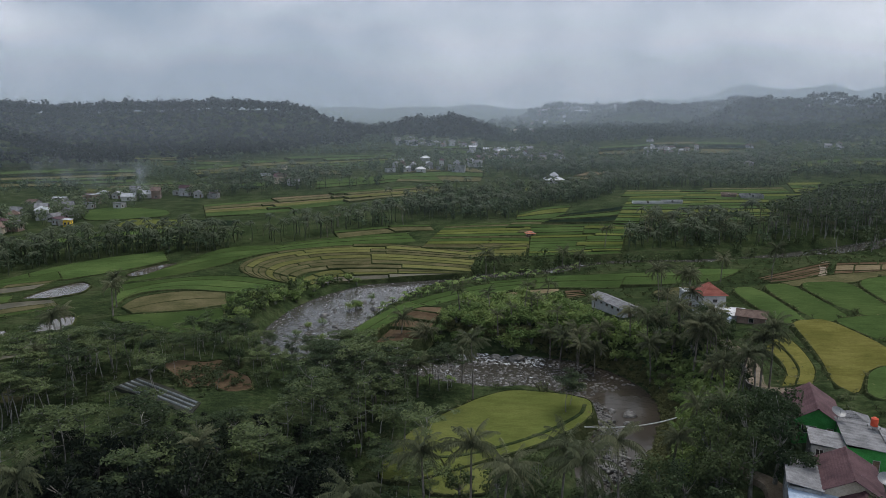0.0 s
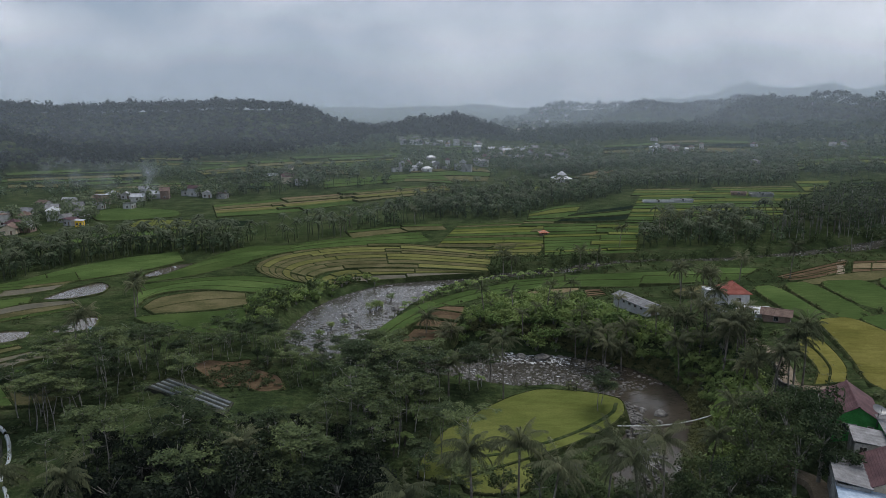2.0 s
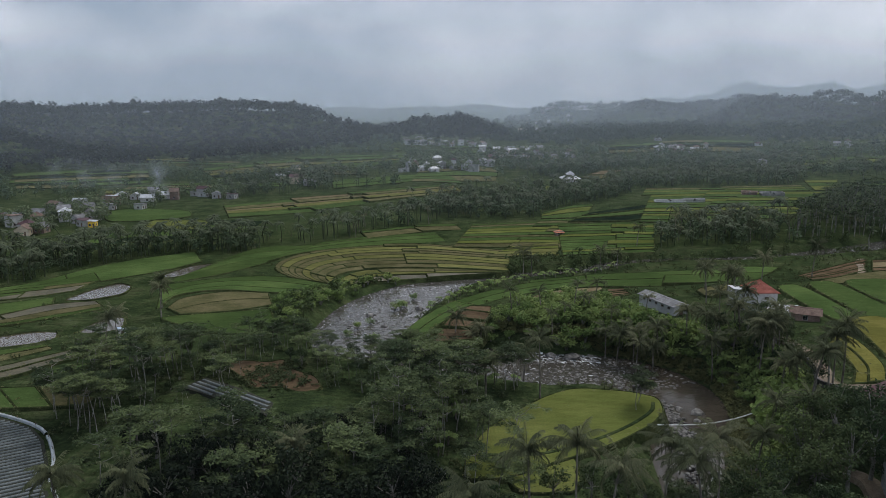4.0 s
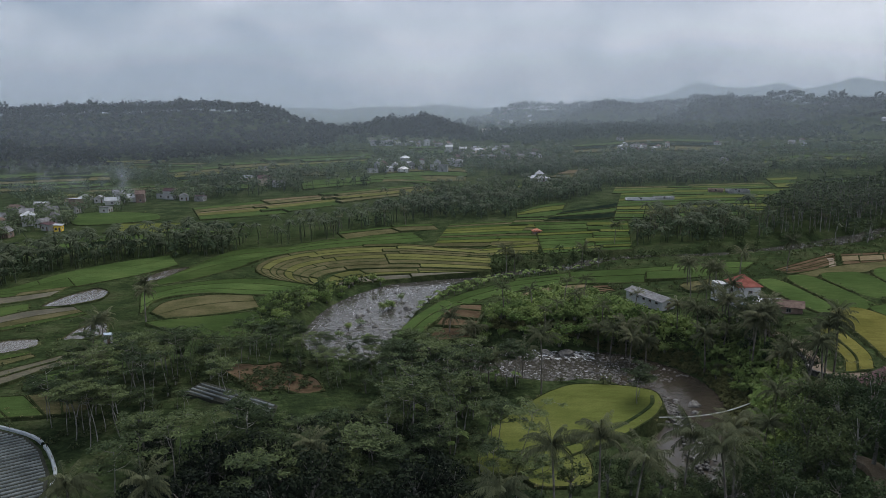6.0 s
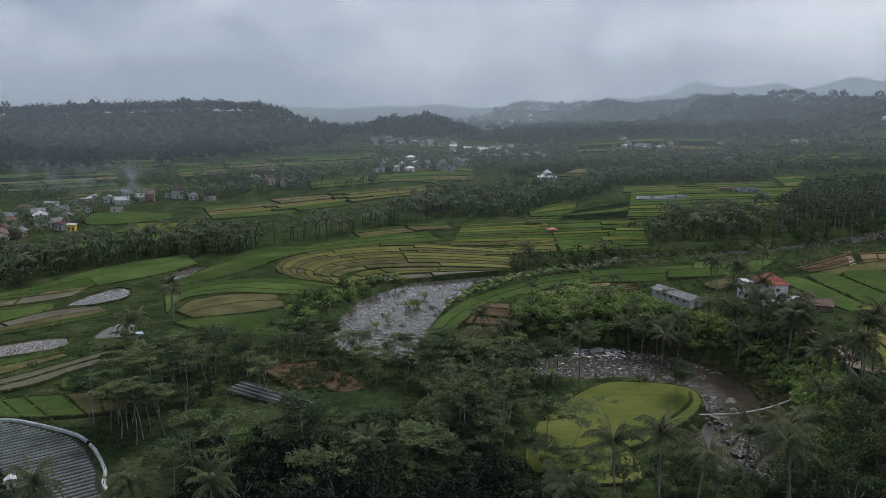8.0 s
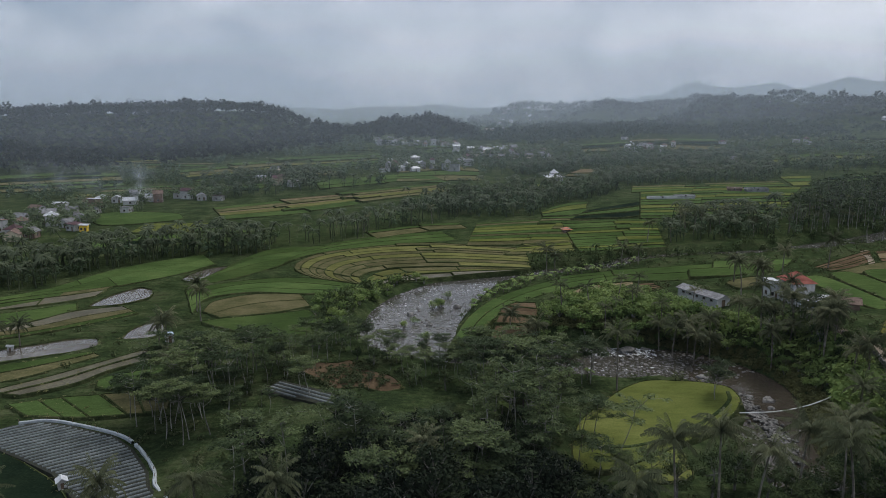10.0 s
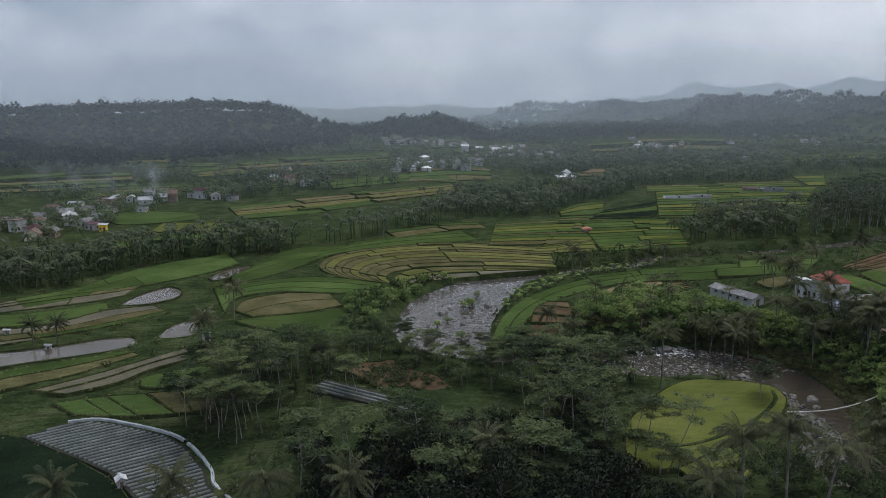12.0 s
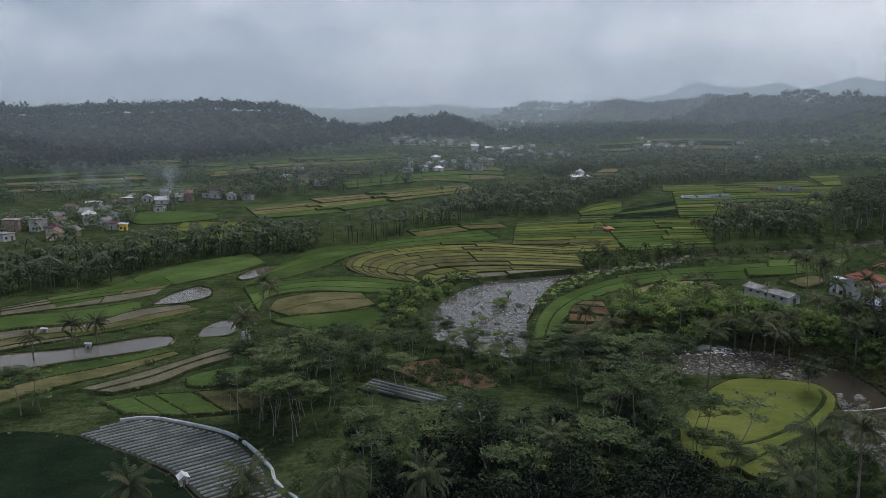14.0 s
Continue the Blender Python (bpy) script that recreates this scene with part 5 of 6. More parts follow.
# the slope below the houses and the near right bank
set_out(broads, spread([(24, 62), (26, 90), (40, 98), (46, 92), (43, 84), (41, 72), (60, 72), (58, 60)], 5.5, 3, 60), 3, 0.85, 1.2)
set_out(broads, spread([(-8, 62), (-6, 90), (24, 92), (26, 62)], 7.5, 33, 40), 33, 0.75, 1.1)
set_out(broads, spread([(44, 92), (46, 110), (47, 125), (44, 140), (50, 160), (66, 150), (62, 128), (52, 112), (50, 98)], 5.5, 4, 60), 4, 0.6, 0.95)
set_out(palms[1:5], spread([(42, 100), (46, 130), (42, 150), (56, 148), (64, 138), (64, 128), (54, 112)], 4.8, 5, 70), 5, 0.9, 1.1)
set_out(slim_palms, spread([(30, 158), (34, 172), (58, 168), (75, 158), (62, 152), (42, 156)], 9, 7, 8), 7, 0.8, 1.0)

set_out(broads, spread([(44, 88), (44, 100), (50, 104), (53, 98), (50, 92), (47, 86)], 3.4, 35, 14), 35, 0.6, 0.9)

# the grove on the bend, and the banks
set_out(bushes, spread([(-4, 158), (1, 174), (10, 184), (24, 190), (34, 184), (38, 172), (40, 154), (16, 156)], 3.0, 8, 150, bank=0.3), 8, 0.6, 1.4)
set_out(slim_palms, spread([(2, 162), (6, 176), (24, 184), (36, 174), (32, 160)], 7, 37, 12), 37, 0.7, 1.0)
set_out(bushes, spread([(-52, 170), (-47, 195), (-34, 220), (-8, 233), (4, 242), (-30, 230), (-60, 205), (-62, 172)], 4.0, 9, 60, bank=0.3), 9, 0.6, 1.0)
set_out(bananas, spread([(-22, 170), (-16, 196), (10, 222), (50, 240), (46, 232), (10, 212), (-10, 188)], 2.4, 10, 60, bank=0.3), 10, 0.6, 0.9)
set_out(bushes, spread([(10, 158), (36, 152), (43, 138), (43, 118), (47, 120), (52, 150), (42, 162), (20, 164)], 2.6, 11, 110, bank=4.0), 11, 0.45, 0.95)

# palms of the middle distance, each standing alone
set_out(slim_palms, spread([(-230, 215), (-100, 266), (-20, 320), (-10, 345), (-120, 330), (-260, 290)], 9, 12, 90, patchy=-0.5), 12, 0.7, 1.1)
set_out(slim_palms, spread([(60, 258), (170, 285), (260, 320), (240, 360), (90, 310)], 9.0, 13, 60, patchy=-0.1), 13, 0.7, 1.1)

# the last patterns take their places on the right bank
for i, k in enumerate(t for t in albizias + broads + bushes + palms + slim_palms + bananas + understory if not t.get("standing")):
    k["standing"] = 1
    k.matrix_basis = pose(50 + 2.5 * i, 131 + 3 * i, float(height(50 + 2.5 * i, 131 + 3 * i)[0]) - 0.1, 0, 0, 50 * i)

# low growth that covers the banks and the floor of the wood
low_heads = [far_tree(200 + k, 1.2, 1.4 + 0.2 * k, 7) for k in range(4)]
stuff("undergrowth", low_heads, np.vstack([spread([(-72, 60), (-92, 150), (-55, 175), (-20, 222), (60, 250), (230, 300), (180, 160), (95, 60)], 4.0, 34, 6000, bank=0.2), spread([(-190, 60), (-190, 250), (-60, 275), (-55, 175), (-92, 150), (-72, 60)], 7.0, 43, 900, bank=0.2, patchy=0.5)]), L_GRASS, "low rank green undergrowth on banks and forest floor", "undergrowth", 34, 0.3, 0.9)

far_heads = [far_tree(100 + k, 4.6 + 0.9 * k, 2.4 + 0.4 * k, 19, 0.25) for k in range(5)]
far_palms = [palm_far(120 + k, 6.6 + 0.9 * k, 13, 2.8) for k in range(6)]
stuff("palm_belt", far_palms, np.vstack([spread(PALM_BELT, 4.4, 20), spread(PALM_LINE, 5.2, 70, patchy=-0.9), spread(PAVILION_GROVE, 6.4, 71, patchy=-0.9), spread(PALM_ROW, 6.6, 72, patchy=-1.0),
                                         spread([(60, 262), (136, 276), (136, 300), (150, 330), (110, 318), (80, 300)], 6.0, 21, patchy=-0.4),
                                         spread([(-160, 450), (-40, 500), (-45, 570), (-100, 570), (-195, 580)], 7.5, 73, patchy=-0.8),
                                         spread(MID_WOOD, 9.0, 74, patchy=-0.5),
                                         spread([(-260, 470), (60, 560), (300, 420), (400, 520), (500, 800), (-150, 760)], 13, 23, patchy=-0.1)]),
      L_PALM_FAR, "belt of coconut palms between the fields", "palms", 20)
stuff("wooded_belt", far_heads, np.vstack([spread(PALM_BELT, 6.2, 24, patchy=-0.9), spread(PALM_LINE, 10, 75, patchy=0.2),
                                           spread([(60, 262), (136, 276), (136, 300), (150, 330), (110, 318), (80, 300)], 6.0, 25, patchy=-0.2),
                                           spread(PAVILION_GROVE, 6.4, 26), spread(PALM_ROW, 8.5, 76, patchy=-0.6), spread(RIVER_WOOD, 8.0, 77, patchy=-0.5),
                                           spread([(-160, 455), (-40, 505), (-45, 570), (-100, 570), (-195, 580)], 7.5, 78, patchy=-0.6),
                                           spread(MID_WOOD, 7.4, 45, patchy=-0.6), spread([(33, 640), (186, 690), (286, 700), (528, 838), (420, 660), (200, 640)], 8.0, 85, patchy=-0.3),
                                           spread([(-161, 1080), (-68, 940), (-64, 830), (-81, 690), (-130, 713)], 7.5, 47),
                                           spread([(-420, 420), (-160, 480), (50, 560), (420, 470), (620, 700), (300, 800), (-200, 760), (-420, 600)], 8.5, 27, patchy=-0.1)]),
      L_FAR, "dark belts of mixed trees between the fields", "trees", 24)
# the pale-stemmed wood above the upper river
slim = [albizia_far(160 + k, 9.5 + 1.1 * k) for k in range(6)]
slim_places = spread(RIVER_WOOD, 5.6, 79)
stuff("slim_stems", [t[0] for t in slim], slim_places, M_BARK, "thin pale stems of a wood above the river", "trees", 79)
stuff("slim_crowns", [t[1] for t in slim], slim_places, L_ALBIZIA, "flat feathery crowns of a wood above the river", "trees", 79)
# growth that hides the upper river's banks
bank_heads = [far_tree(220 + k, 2.4 + 0.5 * k, 1.7 + 0.2 * k, 22, 0.2) for k in range(4)]
stuff("bank_thicket", bank_heads, np.vstack([spread([(4, 222), (32, 228), (53, 242), (100, 246), (136, 256), (180, 276), (225, 302), (221, 322), (178, 296), (134, 276), (98, 264), (53, 262), (20, 246), (0, 240)], 3.6, 80, bank=-0.5, patchy=-0.6),
                                             spread([(-52, 172), (-48, 196), (-36, 220), (-12, 234), (-18, 240), (-44, 226), (-58, 200), (-60, 172)], 3.4, 81, bank=0.2, patchy=-0.8)]),
      L_BROAD, "dark bushes and banana clumps along the river's banks", "bushes", 80)
# olive grass hanging over the outer bank of the bend, with bushes above it
ge = np.random.default_rng(87)
def beside(low, high, count, start=16.0):
    """Places along the outer bank of the bend, so far from the water's edge."""
    q = ge.uniform(6 * start, len(STREAM) - 2, count)
    k = q.astype(int)
    d = STREAM[k + 1, :2] - STREAM[k, :2]
    nrm = np.stack([-d[:, 1], d[:, 0]], 1) / np.linalg.norm(d, axis=1)[:, None]
    p = STREAM[k, :2] + d * (q % 1)[:, None] + nrm * (STREAM[k, 2] / 2 + ge.uniform(low, high, count))[:, None]
    return np.column_stack([p, height(p[:, 0], p[:, 1])])


fringe_tufts = [sprays(np.random.default_rng(430 + k), [np.array((0, 0, 0.2))], [0.8], 30, 0.34, 0.12, 0.4, 0.6) for k in range(4)]
stuff("river_fringe", fringe_tufts, beside(2.4, 6.0, 1900), L_BANK, "long olive grass hanging over the river's outer bank", "grass", 87, 0.7, 1.5)
stuff("bank_bushes", bank_heads, beside(6.5, 13, 330, 17.5), L_GROVE, "green bushes above the river's outer bank", "bushes", 88, 0.6, 1.2)
weeds = np.array((-49, 134.5)) + ge.normal(size=(260, 2)) * (7.5, 4.5)
stuff("weeds", fringe_tufts, np.column_stack([weeds, plain(weeds[:, 0], weeds[:, 1]) + 0.15]), L_GRASS, "patchy weeds over the bare soil of the clearing", "grass", 89, 0.5, 1.3)
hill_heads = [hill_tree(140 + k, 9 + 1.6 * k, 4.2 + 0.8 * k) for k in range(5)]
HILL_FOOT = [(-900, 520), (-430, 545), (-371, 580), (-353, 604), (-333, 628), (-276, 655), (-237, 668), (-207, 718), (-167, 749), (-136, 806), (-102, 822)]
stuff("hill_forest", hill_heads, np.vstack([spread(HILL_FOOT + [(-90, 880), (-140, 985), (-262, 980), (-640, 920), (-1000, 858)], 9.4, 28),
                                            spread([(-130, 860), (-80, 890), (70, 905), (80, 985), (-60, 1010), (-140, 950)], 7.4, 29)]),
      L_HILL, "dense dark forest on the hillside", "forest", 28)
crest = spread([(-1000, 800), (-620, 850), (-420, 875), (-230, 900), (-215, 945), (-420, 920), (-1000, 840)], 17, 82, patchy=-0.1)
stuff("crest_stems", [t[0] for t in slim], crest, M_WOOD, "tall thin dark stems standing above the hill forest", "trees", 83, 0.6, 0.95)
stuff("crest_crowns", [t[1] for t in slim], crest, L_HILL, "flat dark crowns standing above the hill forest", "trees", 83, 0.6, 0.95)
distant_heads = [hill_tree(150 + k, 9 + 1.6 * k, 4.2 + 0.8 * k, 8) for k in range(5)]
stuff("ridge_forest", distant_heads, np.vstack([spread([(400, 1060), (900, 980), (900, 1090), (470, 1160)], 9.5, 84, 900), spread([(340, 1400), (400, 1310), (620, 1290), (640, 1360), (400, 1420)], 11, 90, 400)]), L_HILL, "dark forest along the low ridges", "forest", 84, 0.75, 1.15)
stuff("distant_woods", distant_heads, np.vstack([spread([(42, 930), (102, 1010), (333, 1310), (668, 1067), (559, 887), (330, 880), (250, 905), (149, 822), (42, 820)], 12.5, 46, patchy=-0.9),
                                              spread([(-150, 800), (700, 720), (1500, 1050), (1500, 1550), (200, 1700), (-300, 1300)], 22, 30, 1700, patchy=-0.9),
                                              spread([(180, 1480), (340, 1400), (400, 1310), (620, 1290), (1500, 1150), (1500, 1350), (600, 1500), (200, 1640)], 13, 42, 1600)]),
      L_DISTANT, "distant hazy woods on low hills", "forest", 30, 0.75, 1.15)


# trees round the houses of the villages
gn = np.random.default_rng(63)
homes = np.repeat(np.array(VILLAGE_WEST + VILLAGE_GROVE + VILLAGE_MID + VILLAGE_MOUND, float), 5, axis=0)
turn, away = gn.uniform(-0.3, math.pi + 0.3, len(homes)), gn.uniform(5.5, 10, len(homes))
yard = homes + np.stack([np.cos(turn) * away, np.sin(turn) * away], 1)
yard = np.column_stack([yard, height(yard[:, 0], yard[:, 1])])
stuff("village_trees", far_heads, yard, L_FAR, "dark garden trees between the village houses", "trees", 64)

# grass on the banks of the nearer fields
edge = []
for shape, kind, level in NEAR_CROPS:
    if shape[:, 1].mean() < 190:
        for a, b in zip(shape, np.roll(shape, -1, 0)):
            for _ in range(int(np.linalg.norm(b - a) * 0.45 + gn.random())):
                q = a + (b - a) * gn.random() + gn.normal(size=2) * 0.4
                edge.append((q[0], q[1], level - 0.1))
tufts = [sprays(np.random.default_rng(420 + k), [np.array((0, 0, 0.12))], [0.55], 20, 0.30, 0.16, 0.35, 0.75) for k in range(5)]
stuff("bank_grass", tufts, edge, L_BANK, "rank grass along the paddy banks", "grass", 62, 0.4, 0.9)


# ---- buildings ----
def part(name, bm, material, parent, label=""):
    me = bpy.data.meshes.new(name)
    bm.to_mesh(me)
    bm.free()
    me.materials.append(material)
    ob = new(name, me)
    ob.parent = parent
    if label:
        ob["label"] = label
    return ob


def boxed(boxes):
    """A bmesh of boxes, each given by two corners."""
    bm = bmesh.new()
    for (x0, y0, z0), (x1, y1, z1) in boxes:
        v = [bm.verts.new(c) for c in ((x0, y0, z0), (x1, y0, z0), (x1, y1, z0), (x0, y1, z0), (x0, y0, z1), (x1, y0, z1), (x1, y1, z1), (x0, y1, z1))]
        for f in ((3, 2, 1, 0), (4, 5, 6, 7), (0, 1, 5, 4), (1, 2, 6, 5), (2, 3, 7, 6), (3, 0, 4, 7)):
            bm.faces.new([v[i] for i in f])
    return bm


def slab(bm, quad, thick):
    """A board of some thickness with the given upper face."""
    q = [Vector(c) for c in quad]
    n = (q[1] - q[0]).cross(q[3] - q[0]).normalized()
    if n.z < 0:
        q, n = q[::-1], -n
    up = [bm.verts.new(c) for c in q]
    dn = [bm.verts.new(c - n * thick) for c in q]
    bm.faces.new(up)
    bm.faces.new(dn[::-1])
    for i in range(4):
        j = (i + 1) % 4
        bm.faces.new((up[j], up[i], dn[i], dn[j]))


def loft(rings, caps=False, closed=True):
    """Faces between successive rings of points."""
    bm = bmesh.new()
    rows = [[bm.verts.new(c) for c in r] for r in rings]
    n = len(rings[0])
    for a, b in zip(rows[:-1], rows[1:]):
        for i in range(n if closed else n - 1):
            j = (i + 1) % n
            bm.faces.new((a[i], a[j], b[j], b[i]))
    if caps:
        bm.faces.new(rows[0][::-1])
        bm.faces.new(rows[-1])
    bmesh.ops.recalc_face_normals(bm, faces=bm.faces)
    return bm


def gable_roof(w, l, h, rise, over, courses):
    """Two slopes stepped in lapped courses up to a ridge cap, drawn along the house."""
    hw, hl = w / 2 + over, l / 2 + over
    drop = rise / (w / 2)
    half = []
    for i in range(courses, 0, -1):
        a, b = (i - 1) / courses, i / courses
        half += [(b * hw, h + rise - b * hw * drop + 0.10), (a * hw + 0.01, h + rise - a * hw * drop + 0.06)]
    half[-1] = (0.2, h + rise - 0.2 * drop + 0.08)
    half += [(0.2, h + rise + 0.06), (0.0, h + rise + 0.16)]
    top = half + [(-x, z) for x, z in half[::-1][1:]]
    prof = top + [(-hw, h + rise - hw * drop + 0.03), (0, h + rise + 0.01), (hw, h + rise - hw * drop + 0.03)]
    return loft([[(x, y, z) for x, z in prof] for y in (-hl, hl)], True)


def hip_roof(w, l, h, rise, over, courses):
    """Four slopes to a short ridge or a point, stepped in lapped courses."""
    hw, hl = w / 2 + over, l / 2 + over
    r = max(0.02, hl - hw)
    rings = []
    def ring(f, lift):
        x, y, z = hw * max(f, 0.01), r + (hl - r) * f, h + rise - (rise + over * 0.3) * f + lift
        return [(x, -y, z), (x, y, z), (-x, y, z), (-x, -y, z)]
    rings.append(ring(1.0, -0.06))
    for i in range(courses, 0, -1):
        rings += [ring(i / courses, 0.05), ring((i - 1) / courses + 0.004, 0.0)]
    rings.append(ring(0.0, 0.12))
    return loft(rings, True)


def lean_roof(w, l, h, rise, over):
    """One slope of ribbed sheets."""
    hw, hl = w / 2 + over, l / 2 + over
    n = max(4, int(l / 0.45))
    ys = np.linspace(-hl, hl, n + 1)
    rings = []
    for i, y in enumerate(ys):
        e = 0.05 * (i % 2)
        rings.append([(-hw, y, h + rise + 0.1 + e), (hw, y, h + 0.1 + e), (hw, y, h + 0.03), (-hw, y, h + rise + 0.03)])
    return loft(rings, True)


def wall_shell(w, l, h, rise, gabled, openings):
    """Walls with thickness, pierced for each opening (side, along, sill, width, height); gables closed up to the roof."""
    bm = bmesh.new()
    t = 0.16
    for side in range(4):
        long = w if side % 2 == 0 else l
        ops = [o for o in openings if o[0] == side]
        xs = sorted({-long / 2, long / 2, *[o[1] - o[3] / 2 for o in ops], *[o[1] + o[3] / 2 for o in ops]})
        zs = sorted({-1.2, h, *[o[2] for o in ops], *[o[2] + o[4] for o in ops]})
        m = pose(0, 0, 0, 0, 0, 90 * side) @ pose(0, -(l if side % 2 == 0 else w) / 2, 0)
        full = {}
        for i in range(len(xs) - 1):
            for k in range(len(zs) - 1):
                cx, cz = (xs[i] + xs[i + 1]) / 2, (zs[k] + zs[k + 1]) / 2
                full[i, k] = not any(abs(cx - o[1]) < o[3] / 2 and o[2] < cz < o[2] + o[4] for o in ops)
        pts = {}
        def at(i, k, y):
            if (i, k, y) not in pts:
                pts[i, k, y] = bm.verts.new(m @ Vector((xs[i], y, zs[k])))
            return pts[i, k, y]
        for (i, k), solid in full.items():
            if solid:
                bm.faces.new((at(i, k, 0), at(i + 1, k, 0), at(i + 1, k + 1, 0), at(i, k + 1, 0)))
                bm.faces.new((at(i, k + 1, t), at(i + 1, k + 1, t), at(i + 1, k, t), at(i, k, t)))
                for di, dk, a, b in ((-1, 0, (i, k + 1), (i, k)), (1, 0, (i + 1, k), (i + 1, k + 1)), (0, -1, (i, k), (i + 1, k)), (0, 1, (i + 1, k + 1), (i, k + 1))):
                    if not full.get((i + di, k + dk)) and (i + di, k + dk) in full or dk == 1 and (i, k + 1) not in full:
                        bm.faces.new((at(*b, 0), at(*a, 0), at(*a, t), at(*b, t)))
        if gabled and side % 2 == 0:
            kt = len(zs) - 1
            a, b, c, d = at(0, kt, 0), at(len(xs) - 1, kt, 0), at(len(xs) - 1, kt, t), at(0, kt, t)
            p, q = bm.verts.new(m @ Vector((0, 0, h + rise - 0.05))), bm.verts.new(m @ Vector((0, t, h + rise - 0.05)))
            bm.faces.new((a, b, p))
            bm.faces.new((c, d, q))
            bm.faces.new((b, c, q, p))
            bm.faces.new((d, a, p, q))
    bmesh.ops.remove_doubles(bm, verts=bm.verts, dist=0.002)
    return bm


def house(x, y, turn, w, l, h, wall, roof, shape="gable", rise=1.6, over=0.5, openings=None, label="", courses=8, z=None, name="house", group="", extra=()):
    base = new(name)
    base.matrix_basis = pose(x, y, float(height(x, y)[0]) if z is None else z, 0, 0, turn)
    if openings is None:
        openings = [(0, -w * 0.25, 0.9, 1.0, 1.1), (0, w * 0.22, 0.0, 0.9, 2.05), (3, 0.0, 0.9, 1.1, 1.1), (1, 0.0, 0.9, 1.1, 1.1)]
    part("wall", wall_shell(w, l, h, rise, shape == "gable", openings), M_WALL[wall], base)
    if shape == "gable":
        bm = gable_roof(w, l, h, rise, over, courses)
    elif shape == "hip":
        bm = hip_roof(w, l, h, rise, over, courses)
    else:
        bm = lean_roof(w, l, h, rise, over)
    part("roof", bm, M_ROOF[roof], base)
    for side, c, sill, ow, oh in openings:
        m = pose(0, 0, 0, 0, 0, 90 * side) @ pose(c, -(l if side % 2 == 0 else w) / 2, 0)
        door = sill < 0.1
        bm = boxed([((-ow / 2 + 0.05, 0.07, sill + (0 if door else 0.05)), (ow / 2 - 0.05, 0.11, sill + oh - 0.05))])
        bm.transform(m)
        leaf = part("door" if door else "window", bm, M_WOOD if door else M_GLASS, base)
        f = 0.06
        bm = boxed([((-ow / 2, -0.03, sill), (-ow / 2 + f, 0.13, sill + oh)), ((ow / 2 - f, -0.03, sill), (ow / 2, 0.13, sill + oh)), ((-ow / 2 + f, -0.03, sill + oh - f), (ow / 2 - f, 0.13, sill + oh))]
                   + ([] if door else [((-ow / 2 - 0.05, -0.08, sill - 0.05), (ow / 2 + 0.05, 0.1, sill)), ((-0.02, 0.02, sill), (0.02, 0.06, sill + oh - f))]))
        bm.transform(m)
        part("frame", bm, M_WALL["white"] if wall != "white" else M_WOOD, leaf)
    for nm, bm, mat, lab in extra:
        part(nm, bm, mat, base, lab)
    words = {"white": "white", "grey": "grey concrete", "cream": "cream", "green": "bright green", "yellow": "yellow", "brick": "raw brick"}[wall]
    roofs = {"maroon": "maroon tiled", "red": "red tiled", "tin": "weathered tin", "pale": "pale metal", "blue": "faded blue", "brown": "brown tiled", "orange": "orange"}[roof]
    return tagged(base, label or f"small house with {words} walls and {roofs} roof", "house", group)


# houses above the river
house(57.0, 100.2, -21, 6.0, 9.4, 3.2, "green", "maroon", rise=1.9, over=0.85, courses=12, label="bright green house under a long maroon gable roof",
      openings=[(0, -0.9, 0.9, 2.0, 1.2), (0, 1.9, 0.0, 0.9, 2.05), (3, 0, 0.9, 1.1, 1.1), (1, 0, 0.9, 1.1, 1.1)], z=9.9)
house(51.6, 80.9, -23, 6.6, 8.6, 3.0, "cream", "maroon", rise=1.9, courses=12, label="cream house under a maroon gable roof", z=9.2)
house(50.2, 74.6, -23, 4.6, 4.0, 2.6, "cream", "maroon", rise=1.2, courses=7, label="small cream porch house under a maroon gable roof", z=9.0)
house(46.2, 81.6, -23, 3.8, 7.0, 2.9, "grey", "tin", "lean", rise=0.5, over=0.25, label="grey lean-to under a weathered tin roof", z=9.2, name="lean_to")
house(45.4, 76.4, -23, 6.0, 4.2, 2.3, "grey", "blue", "lean", rise=0.4, over=0.25, label="low lean-to under a grey-blue sheet roof", z=9.0, name="lean_to")
house(53.6, 89.9, -22, 4.2, 5.0, 2.4, "grey", "tin", "lean", rise=0.35, over=0.25, label="narrow lean-to under a rusty grey tin roof", z=10.4, name="lean_to")
house(58.8, 90.4, -20, 5.0, 8.6, 3.4, "green", "tin", "lean", rise=0.45, over=0.3, label="green house under a patched flat tin roof", z=9.7)
house(63.2, 89.0, -20, 3.6, 6.0, 3.2, "white", "tin", "lean", rise=0.4, over=0.3, label="whitewashed annex under a grey tin roof", z=9.7)
house(61.2, 97.2, -20, 4.4, 3.6, 2.9, "grey", "tin", "hip", rise=1.2, courses=4, label="small grey outhouse with a hipped tin roof", z=9.8, name="outhouse")

